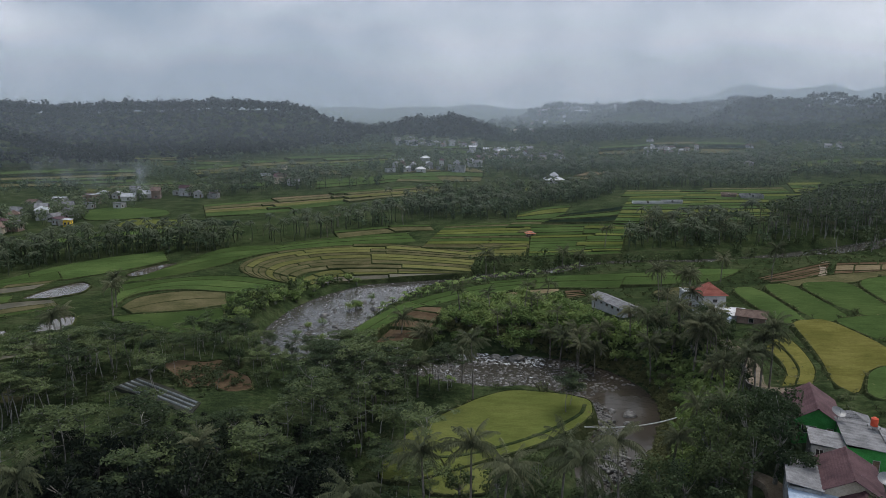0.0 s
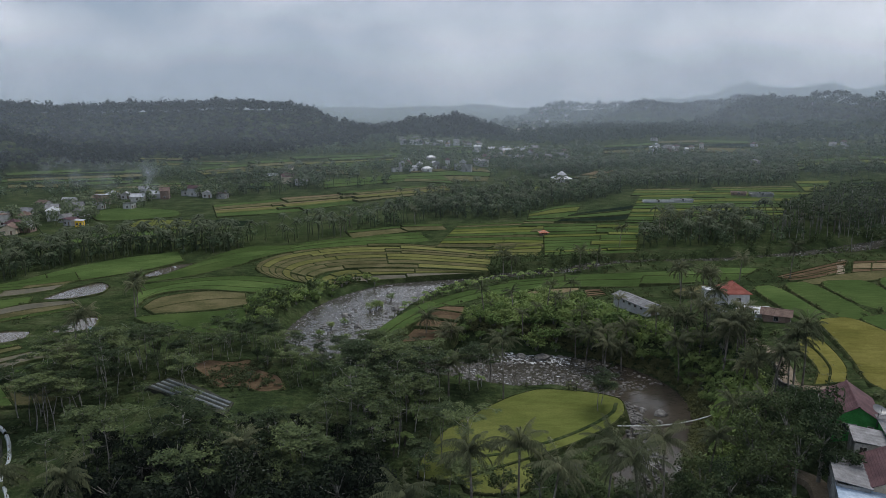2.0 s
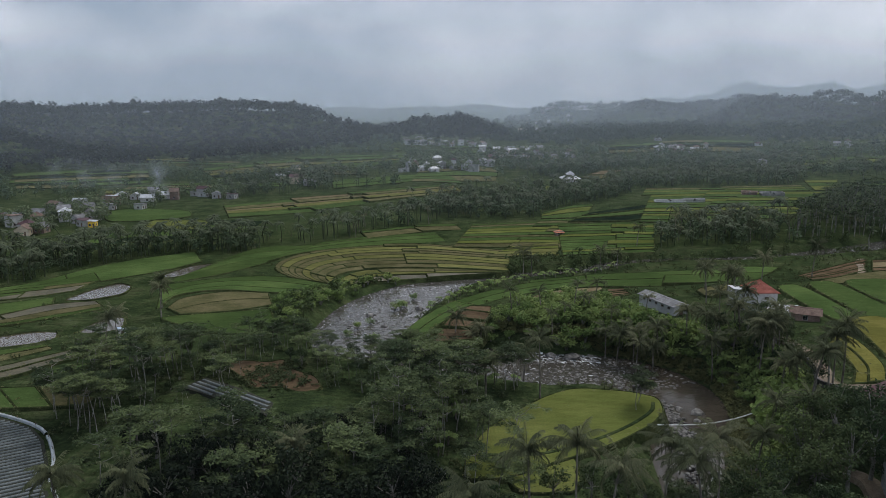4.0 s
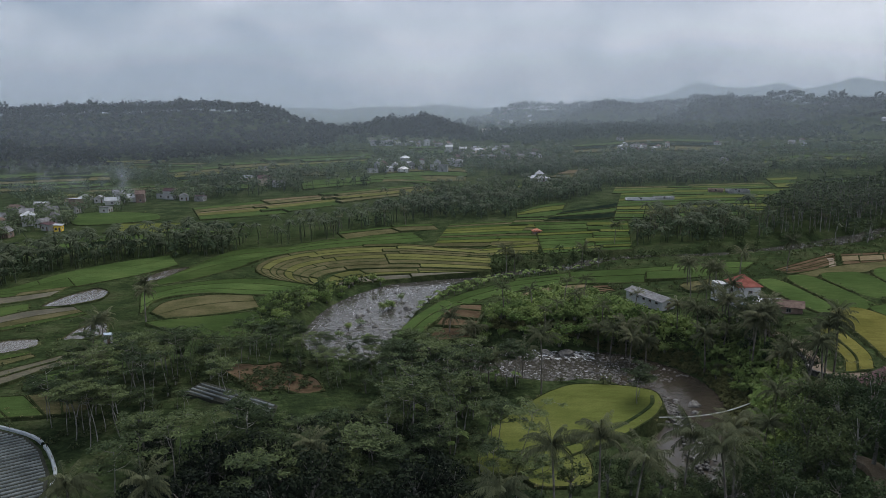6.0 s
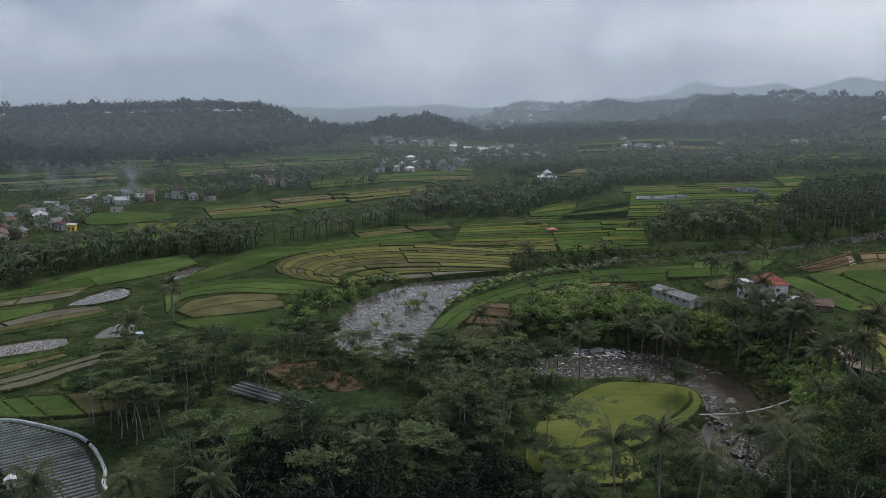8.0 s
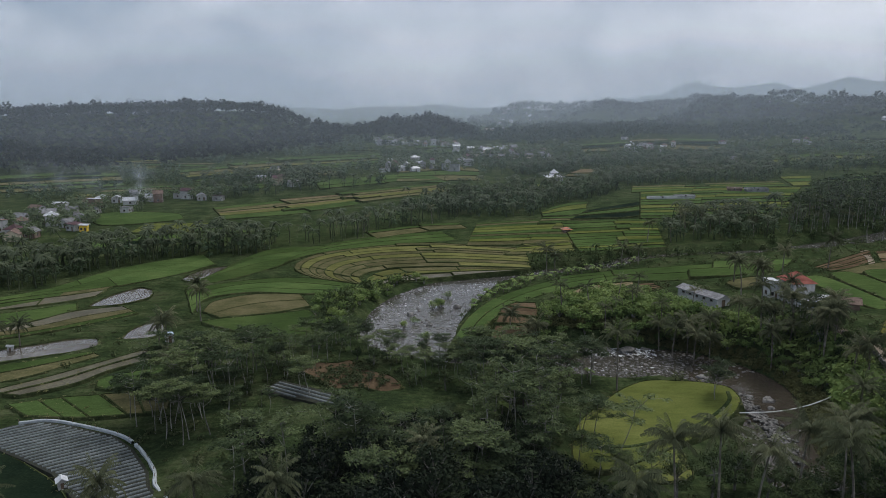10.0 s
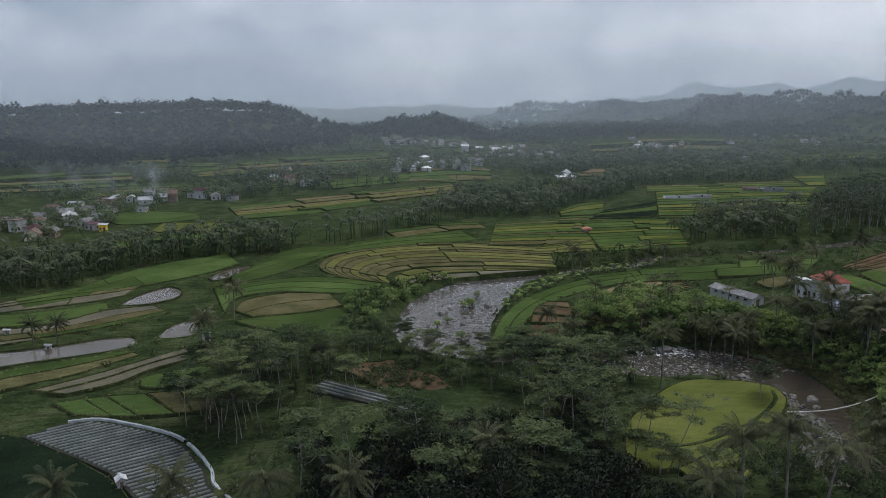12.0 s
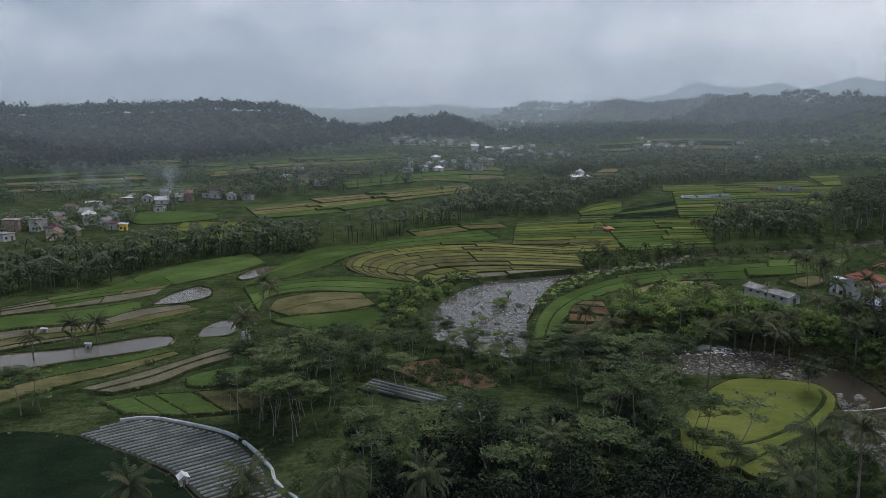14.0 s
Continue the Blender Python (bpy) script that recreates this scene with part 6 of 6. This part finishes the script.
tank = new("water_tank")
tank.location = (61.4, 92.0, 13.6)
bm = bmesh.new()
bmesh.ops.create_cone(bm, cap_ends=True, segments=20, radius1=0.48, radius2=0.48, depth=1.1, matrix=pose(0, 0, 0.9))
bmesh.ops.create_cone(bm, cap_ends=True, segments=20, radius1=0.48, radius2=0.2, depth=0.2, matrix=pose(0, 0, 1.55))
part("body", bm, M_TANK, tank)
bm = boxed([((-0.6, -0.6, 0), (-0.5, -0.5, 0.35)), ((0.5, -0.6, 0), (0.6, -0.5, 0.35)), ((-0.6, 0.5, 0), (-0.5, 0.6, 0.35)), ((0.5, 0.5, 0), (0.6, 0.6, 0.35)), ((-0.65, -0.65, 0.3), (0.65, 0.65, 0.36))])
part("stand", bm, M_STEEL, tank)
tagged(tank, "orange-red plastic water tank on a steel stand", "water tank")


def dish(x, y, z, turn):
    base = new("satellite_dish")
    base.matrix_basis = pose(x, y, z, 0, 0, turn)
    v, f, rings, seg = [], [], 5, 18
    for i in range(rings + 1):
        r = 1.0 * i / rings
        for k in range(seg):
            a = 2 * math.pi * k / seg
            v.append((r * math.cos(a), r * math.sin(a), 0.32 * r * r))
    for i in range(rings):
        for k in range(seg):
            f.append((i * seg + k, i * seg + (k + 1) % seg, (i + 1) * seg + (k + 1) % seg, (i + 1) * seg + k))
    bowl = mesh_ob("bowl", v, f, M_STEEL, base, True)
    bowl.matrix_basis = pose(0, 0, 1.5, 28, 0, 0)
    part("mast", boxed([((-0.04, -0.04, -1.0), (0.04, 0.04, 1.5))]), M_STEEL, base)
    part("arm", boxed([((-0.02, -0.42, 1.5), (0.02, -0.38, 2.2))]), M_STEEL, base)
    return tagged(base, "round grey satellite dish on a steel mast", "satellite dish", "satellite dishes")


dish(57.6, 94.6, 13.2, 20)
dish(54.2, 77.6, 12.2, -30)

# the white house among the palms
house(68.2, 172.2, 0, 5.8, 7.4, 6.2, "white", "red", "hip", rise=2.2, courses=10, label="two-storey white house with a red hipped tile roof", z=6.4,
      openings=[(0, 0.2, 4.2, 1.1, 0.8), (0, 1.9, 2.9, 0.7, 0.5), (0, -1.4, 0.9, 1.0, 1.1), (3, 0, 3.9, 1.0, 1.0), (3, -1.8, 1.0, 1.0, 1.0), (1, 0, 1.0, 1.0, 1.0)])
house(64.6, 178.0, 0, 2.6, 4.0, 4.8, "white", "pale", "lean", rise=0.3, over=0.2, label="narrow white side wing under a pale metal roof", z=6.4, name="side_wing")
house(69.4, 165.0, 78, 4.6, 8.6, 2.9, "white", "pale", rise=1.0, courses=5, label="low white wing with a pale metal gable roof", z=6.4)
house(66.0, 160.8, 70, 3.4, 5.4, 2.4, "white", "blue", rise=0.9, courses=4, label="open shelter with a faded blue sheet roof", z=6.5, name="shelter")
house(74.6, 161.2, 62, 3.8, 6.2, 2.5, "brick", "brown", rise=1.0, courses=7, label="low brick outhouse under a rusty brown roof", z=7.2, name="outhouse")
house(45.2, 177.2, 21, 4.4, 14.2, 2.6, "white", "tin", rise=0.7, courses=4, label="long whitewashed poultry shed under a grey tin roof", z=6.0, name="shed",
      openings=[(0, 0, 0.0, 1.2, 2.05)] + [(3, -5 + 2.5 * k, 1.5, 0.9, 0.5) for k in range(5)] + [(1, -5 + 2.5 * k, 1.5, 0.9, 0.5) for k in range(5)])

# field huts, the pavilion, farm sheds
house(38.2, 299.5, 10, 3.2, 3.0, 1.7, "brick", "orange", "hip", rise=0.9, courses=3, label="tiny field hut with an orange sheet roof", name="field_hut")
house(-92.6, 164.5, 30, 1.7, 1.7, 2.0, "white", "blue", "lean", rise=0.3, over=0.15, label="small pale blue pump hut beside the paddies", name="pump_hut",
      openings=[(0, 0, 0.0, 0.7, 1.7)])
house(-129.0, 163.5, 15, 1.2, 1.0, 0.9, "grey", "pale", "lean", rise=0.3, over=0.2, label="little grey shelter at the edge of the pond", name="pond_shelter", openings=[(0, 0, 0.0, 0.6, 0.75)])
house(-146.0, 178.0, 15, 1.3, 1.0, 0.8, "grey", "pale", "lean", rise=0.25, over=0.2, label="little grey shelter on the paddy bank", name="pond_shelter", openings=[(0, 0, 0.0, 0.6, 0.75)])
house(-88.6, 99.6, 30, 1.2, 1.3, 1.3, "grey", "pale", rise=0.35, over=0.25, courses=4, label="little grey watch hut with a plank roof beside the mulched field", name="watch_hut", openings=[(0, 0, 0.0, 0.6, 1.1)])
house(82, 513, 0, 11, 11, 3.4, "white", "pale", "hip", rise=2.6, over=1.6, courses=5, label="white pavilion with a broad two-tiered metal roof", name="pavilion")
house(82, 513, 0, 4.5, 4.5, 6.0, "white", "pale", "hip", rise=2.4, over=0.9, courses=4, label="raised lantern roof over the white pavilion", name="roof_lantern", openings=[])
house(112, 378, -2, 3.0, 16, 1.0, "white", "pale", rise=0.4, courses=4, label="long low stable with a pale roof between the terraces", name="stable").rotation_euler = (0, 0, radians(88))
house(125.5, 379, 88, 3.6, 11, 1.3, "white", "tin", rise=0.7, courses=4, label="long low white stable between the terraces", name="stable")
# two low sheds added in place of a ground sheet and bare brown soil
house(178, 399, 80, 7, 12, 1.1, "grey", "tin", "lean", rise=0.3, label="wide low green-grey shed standing in for a sheet on the far terraces", name="shade_house")
house(167, 404, 70, 4, 8, 1.5, "brick", "brown", rise=0.8, courses=4, label="brown-roofed shed standing in for a patch of brown soil", name="farm_shed")

# the villages
g = np.random.default_rng(77)
def village(places, group, label_end):
    for i, (x, y) in enumerate(places):
        wall = ["white", "white", "cream", "white", "white", "grey", "white", "brick"][g.integers(8)]
        roof = ["pale", "tin", "brown", "tin", "pale", "maroon", "tin", "pale"][g.integers(8)]
        tall = 5.6 if g.random() < 0.25 else 3.1
        shape = ["gable", "gable", "hip", "lean"][g.integers(4)]
        w, l = g.uniform(4.2, 6.4), g.uniform(5, 8.5)
        house(x, y, g.uniform(-30, 30) + (90 if g.random() < 0.6 else 0), w, l, tall, wall, roof, shape, rise=0.5 if shape == "lean" else g.uniform(1.2, 2.0), over=0.5, courses=4, group=group)


village(VILLAGE_WEST, "western village", "")
village(VILLAGE_GROVE, "houses in the grove", "")
village(VILLAGE_MID, "middle village", "")
village(VILLAGE_MOUND, "village below the mound", "")
village(VILLAGE_EAST, "eastern hamlets", "")
house(-187, 342, 12, 3.4, 4.2, 3.0, "yellow", "pale", "lean", rise=0.4, label="bright yellow house with a pale metal roof", group="western village")

# ---- mulched vegetable beds ----
def mulch_field(outline, heading, pitch, level, label):
    """A plot of parallel raised beds under silver film, with dark furrows between."""
    p = np.array(outline, float)
    if area_of(p) < 0:
        p = p[::-1]
    base = new("vegetable_plot")
    base.location = (*p.mean(0), level)
    c = np.array([*p.mean(0), 0])
    n = len(p)
    mesh_ob("soil_base", np.vstack([np.column_stack([p, np.full(n, 0.02)]), np.column_stack([inward(p, -0.6), np.full(n, -2.5)])]) - c,
            [tuple(range(n))] + [(i + n, (i + 1) % n + n, (i + 1) % n, i) for i in range(n)], M_FURROW, base)
    u = np.array([math.cos(heading), math.sin(heading)])
    v = np.array([-u[1], u[0]])
    q = inward(p, 0.5)
    lo, hi = (q @ v).min(), (q @ v).max()
    gr = np.random.default_rng(9)
    s = lo + pitch / 2
    while s < hi:
        cross = []
        for a, b in zip(q, np.roll(q, -1, 0)):
            da, db = a @ v - s, b @ v - s
            if da * db < 0:
                cross.append((a + (b - a) * da / (da - db)) @ u)
        cross.sort()
        for t0, t1 in zip(cross[::2], cross[1::2]):
            k = max(2, int((t1 - t0) / 2.5))
            verts, faces = [], []
            prof = [(-0.36, 0.0), (-0.28, 0.14), (0.0, 0.19), (0.28, 0.14), (0.36, 0.0)]
            for i in range(k + 1):
                mid = u * (t0 + (t1 - t0) * i / k) + v * (s + gr.normal() * 0.03)
                for o, z in prof:
                    e = mid + v * o * pitch / 1.35
                    verts.append((e[0] - c[0], e[1] - c[1], z + gr.normal() * 0.015))
            for i in range(k):
                for j in range(4):
                    faces.append((i * 5 + j, i * 5 + j + 5, i * 5 + j + 6, i * 5 + j + 1))
            mesh_ob("bed", verts, faces, M_PLASTIC, base)
        s += pitch
    return tagged(base, label, "vegetable plot")


mulch_field(MULCH, 0.51, 1.18, Z_MULCH, "curved plot of raised vegetable beds under silver plastic film")
mulch_field(MULCH_SMALL, -0.62, 1.2, Z_SMALL, "small plot of silver plastic beds in a forest clearing")

# pale sheeting laid along the rim of the plot
rim = new("plastic_fence")
line = smooth_line([(-106.6, 122.9), (-102, 123.6), (-96.7, 121.8), (-86.9, 116.7), (-81.6, 111.5), (-76.4, 103.4), (-74.7, 98.8), (-69.8, 92.2), (-66.8, 87)], 6)
rim.location = (*line[0], Z_MULCH)
verts, faces = [], []
for i, p in enumerate(line):
    d = line[min(i + 1, len(line) - 1)] - line[max(i - 1, 0)]
    nrm = np.array([-d[1], d[0]]) / np.linalg.norm(d)
    for o, z in ((-0.34, -0.2), (-0.24, 0.22 + 0.04 * math.sin(i * 1.9)), (0.04, 0.28 + 0.05 * math.sin(i * 2.7)), (0.24, 0.18), (0.34, -0.2)):
        q = p + nrm * o - line[0]
        verts.append((q[0], q[1], z))
for i in range(len(line) - 1):
    if i != 22:
        faces += [(i * 5 + j, i * 5 + j + 1, i * 5 + j + 6, i * 5 + j + 5) for j in range(4)]
mesh_ob("sheet", verts, faces, M_SHEET, rim)
for i in range(0, len(line), 3):
    q = line[i] - line[0]
    part("stake", boxed([((q[0] - 0.04, q[1] - 0.04, -0.4), (q[0] + 0.04, q[1] + 0.04, 0.75))]), M_WOOD, rim)
tagged(rim, "low pale plastic sheet fence rounding the mulched plot", "fence")

# ---- in and over the river ----
def rock_shape(seed, size, flat=0.65):
    g = np.random.default_rng(seed)
    bm = bmesh.new()
    bmesh.ops.create_icosphere(bm, subdivisions=2, radius=size)
    off = g.uniform(0, 50, 3)
    for v in bm.verts:
        f = 1 + 0.55 * noise.noise(Vector(v.co * (1.3 / size)) + Vector(off))
        v.co = Vector((v.co.x * f * 1.15, v.co.y * f, v.co.z * f * flat))
    return bm


for k, (x, y, s) in enumerate([(17.2, 156.2, 1.7), (36.6, 126.8, 1.2), (33.5, 128.6, 0.8), (12.6, 157.4, 1.1), (22.0, 157.5, 0.9), (35.2, 123.4, 0.7), (-34, 190, 1.1), (-24, 204, 1.0), (-20, 196, 1.2), (-29, 180, 0.9), (8, 158.4, 0.9), (28.4, 139.6, 1.0), (31.0, 122.0, 0.6)]):
    base = part("boulder", rock_shape(300 + k, s), M_ROCK, None)
    d, w, lv = stream_at(x, y)
    base.matrix_basis = pose(x, y, max(float(height(x, y)[0]), float(lv[0]) - 0.2) + 0.2 * s, 0, 0, 40 * k)
    tagged(base, "rounded grey boulder at the river's edge", "boulder", "river boulders")

protos = []
for k in range(5):
    gk = np.random.default_rng(320 + k)
    nseg = 6
    rings = []
    for zz, rr in ((-0.5, 0.75), (0.05, 1.0), (0.38, 0.72), (0.52, 0.25)):
        for i in range(nseg):
            a = 2 * math.pi * i / nseg + gk.uniform(-0.25, 0.25)
            r = rr * gk.uniform(0.75, 1.2)
            rings.append((r * math.cos(a) * 1.2, r * math.sin(a), zz * gk.uniform(0.8, 1.2)))
    q = [(r * nseg + i, r * nseg + (i + 1) % nseg, (r + 1) * nseg + (i + 1) % nseg, (r + 1) * nseg + i) for r in range(3) for i in range(nseg)]
    q += [(18, 19, 20, 21), (18, 21, 22, 23)]
    protos.append((np.array(rings), np.array(q)))
gr = np.random.default_rng(11)
stones = []
for i in range(1500):
    s = gr.uniform(0, CALM_FROM + 6)
    if gr.random() < 0.75:
        s = 6 * gr.uniform(9.5, 14.5) if gr.random() < 0.3 else 6 * gr.uniform(15.5, 20)
    a, b = STREAM[int(s)], STREAM[min(int(s) + 1, len(STREAM) - 1)]
    p = a + (b - a) * (s % 1)
    d = (b - a)[:2] / np.linalg.norm((b - a)[:2])
    o = gr.uniform(-1, 1) * (p[2] / 2 + 1.0)
    stones.append((p[0] - d[1] * o, p[1] + d[0] * o, p[3] - 0.08))
near = [p for p in stones]
ob = stuff("river_stones", protos, near, M_ROCK, "grey and pale stones scattered through the rapids", "stones", 12, 0.14, 0.52)
bar = []
for i in range(700):
    t = gr.random()
    bar.append((29.6 + 2.4 * math.sin(t * 3.1) - 2.5 * t + gr.normal() * 1.0, 131 - 28 * t + gr.normal() * 1.6, -0.5 + gr.uniform(0, 0.3)))
stuff("gravel_bar", protos, bar, M_ROCK, "bar of pale shingle beside the slow water", "gravel", 13, 0.12, 0.5)

pipe = new("water_pipe")
pipe.location = (22, 117.6, 1.6)
path = [(0, 0, 0), (6, 0.3, -0.35), (12, 0.7, -0.45), (18, 1.5, 0.1), (23, 2.6, 1.1), (26, 3.4, 2.0)]
mesh_ob("tube", *[a.tolist() for a in tube(smooth_line(path, 4), [0.11] * 21, 6)], M_PIPE, pipe)
for q in (path[0], path[-1]):
    part("post", boxed([((q[0] - 0.08, q[1] - 0.08, q[2] - 2.2), (q[0] + 0.08, q[1] + 0.08, q[2] + 0.25))]), M_WOOD, pipe)
tagged(pipe, "thin white water pipe slung across the river", "pipe")

# masts on the far ridge
for x, y, tall in ((905, 2000, 52), (1030, 2000, 56)):
    base = new("radio_mast")
    base.location = (x, y, float(height(x, y)[0]))
    bm = bmesh.new()
    for sx, sy in ((1, 1), (1, -1), (-1, 1), (-1, -1)):
        slab(bm, ((sx * 1.6, sy * 1.6, -2), (sx * 1.6 + 0.5, sy * 1.6, -2), (sx * 0.3 + 0.5, sy * 0.3, tall), (sx * 0.3, sy * 0.3, tall)), 0.4)
    part("legs", bm, M_STEEL, base)
    part("braces", boxed([((-1.7 + 1.3 * k / 8, -1.7 + 1.3 * k / 8, tall * k / 8 - 0.15), (1.7 - 1.3 * k / 8, 1.7 - 1.3 * k / 8, tall * k / 8 + 0.15)) for k in range(1, 9)]), M_STEEL, base)
    tagged(base, "slim steel lattice radio mast on the ridge", "mast", "radio masts")

# ---- translucent sheets standing in for haze; the 58 m one lifts dark tones ----
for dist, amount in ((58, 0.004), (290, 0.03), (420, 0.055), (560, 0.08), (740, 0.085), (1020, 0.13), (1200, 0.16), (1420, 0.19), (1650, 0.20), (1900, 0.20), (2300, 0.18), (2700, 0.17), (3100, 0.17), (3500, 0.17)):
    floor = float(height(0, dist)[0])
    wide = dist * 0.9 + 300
    veil = mesh_ob("backdrop", [(-wide, dist, min(floor, 0) - 30), (wide, dist, min(floor, 0) - 30), (wide, dist, 440), (-wide, dist, 440)], [(0, 1, 2, 3)], haze_film("haze_sheet", amount, floor - (1 if 100 < dist < 1100 else 60), floor + (26 if 100 < dist < 1100 else -20)))
    tagged(veil, "flat translucent sheet standing in for the valley's haze", "haze", kind="structure")

# trodden line through the meadow
path = smooth_line([(-6, 105.5), (2, 105.5), (11, 109.5), (19, 115), (25.5, 121.5), (27.5, 126)], 5)
lv = [v for q, v in zip(FIELD_SHAPES, FIELD_LEVELS)][0]
rows = []
for i, p in enumerate(path):
    d = path[min(i + 1, len(path) - 1)] - path[max(i - 1, 0)]
    nrm = np.array([-d[1], d[0]]) / np.linalg.norm(d)
    rows.append([(*(p + nrm * o), lv + z) for o, z in ((-0.45, 0.10), (-0.28, 0.30), (0.28, 0.30), (0.45, 0.10))])
tagged(part("path_bank", loft(rows, True), M_GROUND, None), "low dark grassy bank curving through the rice", "bank")


# smoke drifting from a fire in the village: thin ragged sheets
def smoke_film():
    m, n, l = nodes_of("wood_smoke")
    co = n.new("ShaderNodeTexCoord")
    gr = n.new("ShaderNodeTexGradient")
    gr.gradient_type = "SPHERICAL"
    mp = n.new("ShaderNodeMapping")
    mp.inputs["Location"].default_value = (-1, -1, -1)
    mp.inputs["Scale"].default_value = (2, 2, 2)
    l.new(co.outputs["Generated"], mp.inputs[0])
    l.new(mp.outputs[0], gr.inputs[0])
    geo = n.new("ShaderNodeNewGeometry")
    no = n.new("ShaderNodeTexNoise")
    no.inputs["Scale"].default_value, no.inputs["Detail"].default_value, no.inputs["Distortion"].default_value = 0.12, 5, 1.0
    l.new(geo.outputs["Position"], no.inputs["Vector"])
    r = n.new("ShaderNodeMapRange")
    r.inputs[1].default_value, r.inputs[2].default_value, r.inputs[3].default_value, r.inputs[4].default_value = 0.35, 0.75, 0, 0.5
    l.new(no.outputs[0], r.inputs[0])
    a = n.new("ShaderNodeMath")
    a.operation = "MULTIPLY"
    l.new(gr.outputs["Fac"], a.inputs[0])
    l.new(r.outputs[0], a.inputs[1])
    tp, df, tl = n.new("ShaderNodeBsdfTransparent"), n.new("ShaderNodeBsdfDiffuse"), n.new("ShaderNodeBsdfTranslucent")
    df.inputs[0].default_value = tl.inputs[0].default_value = (0.78, 0.84, 0.95, 1)
    both, mix, out = n.new("ShaderNodeMixShader"), n.new("ShaderNodeMixShader"), n.new("ShaderNodeOutputMaterial")
    l.new(df.outputs[0], both.inputs[1])
    l.new(tl.outputs[0], both.inputs[2])
    l.new(a.outputs[0], mix.inputs[0])
    l.new(tp.outputs[0], mix.inputs[1])
    l.new(both.outputs[0], mix.inputs[2])
    l.new(mix.outputs[0], out.inputs[0])
    return m


M_SMOKE = smoke_film()
smoke = new("smoke")
smoke.location = (-200, 458, 2)
for k, (dx, dy, w, h, turn) in enumerate(((0, 0, 26, 22, 8), (-26, 6, 48, 26, -6), (-60, 10, 60, 24, 4), (-4, 8, 20, 26, 30))):
    v, f = [], []
    for i in range(9):
        for j in range(7):
            a, b = i / 8 - 0.5, j / 6 - 0.5
            v.append((a * w, 2.5 * math.sin(a * 7 + k) * math.cos(b * 5), b * h))
    for i in range(8):
        for j in range(6):
            f.append((i * 7 + j, i * 7 + 7 + j, i * 7 + 8 + j, i * 7 + j + 1))
    wisp = mesh_ob("wisp", v, f, M_SMOKE, smoke, True)
    wisp.matrix_basis = pose(dx, dy, h / 2 + 1 + 3 * (k == 2), 0, 0, turn)
tagged(smoke, "thin blue-grey smoke drifting over the village roofs", "smoke")


# ---- lanes ----
def lane(line, wide, label, name="road"):
    """A trodden way laid on the ground, with a low kerb of earth at each side."""
    p = smooth_line(line, 8)
    rows = []
    for i, q in enumerate(p):
        d = p[min(i + 1, len(p) - 1)] - p[max(i - 1, 0)]
        nrm = np.array([-d[1], d[0]]) / np.linalg.norm(d)
        z = float(height(*q)[0])
        row = []
        for o, up in ((-wide / 2 - 0.5, -0.6), (-wide / 2 - 0.15, 0.32), (-wide / 2 + 0.1, 0.22), (0, 0.25), (wide / 2 - 0.1, 0.22), (wide / 2 + 0.15, 0.32), (wide / 2 + 0.5, -0.6)):
            row.append((*(q + nrm * o), z + up))
        rows.append(row)
    ob = part(name, loft(rows, False, False), M_PATH, None)
    return tagged(ob, label, "road", kind="structure")


lane([(62.6, 148), (62.2, 141), (62.0, 135.3), (60.2, 127), (57.8, 120), (59.3, 116.2), (63, 114.4)], 2.4, "narrow pale village lane curving past the palms")
lane([(138, 243), (132.8, 237.2), (126, 224), (121, 216)], 1.6, "pale footpath crossing bare earth beds")
lane([(42, 96), (44.5, 91.5), (46.0, 87.0), (43.6, 80)], 3.0, "trodden brown earth yard beside the houses")

# a low stone wall holding the lane above the slope
wall_line = smooth_line([(60.6, 141), (60.3, 135.3), (58.5, 127), (56.0, 120.4), (57.0, 115.6)], 5)
base = new("retaining_wall")
base.location = (*wall_line[0], 0)
g = np.random.default_rng(15)
stone = boxed([((-0.55, -0.2, -0.35), (0.55, 0.2, 0.35))])
bmesh.ops.bevel(stone, geom=stone.edges, offset=0.07, segments=1, affect="EDGES")
stone_mesh = bpy.data.meshes.new("stone")
stone.to_mesh(stone_mesh)
stone.free()
stone_mesh.materials.append(M_ROCK)
for course in range(3):
    for i in range(len(wall_line) - 1):
        a, b = wall_line[i], wall_line[i + 1]
        span = np.linalg.norm(b - a)
        for k in range(max(1, int(span / 1.1))):
            q = a + (b - a) * ((k + 0.5 + 0.3 * (course % 2)) / max(1, int(span / 1.1)))
            ob = new("stone", stone_mesh)
            ob.parent = base
            ob.matrix_basis = pose(q[0] - wall_line[0][0], q[1] - wall_line[0][1], float(height(*q)[0]) - 0.6 + 0.66 * course, 0, 0, math.degrees(math.atan2(b[1] - a[1], b[0] - a[0])) + g.uniform(-3, 3))
tagged(base, "low grey stone wall holding up the lane", "wall")
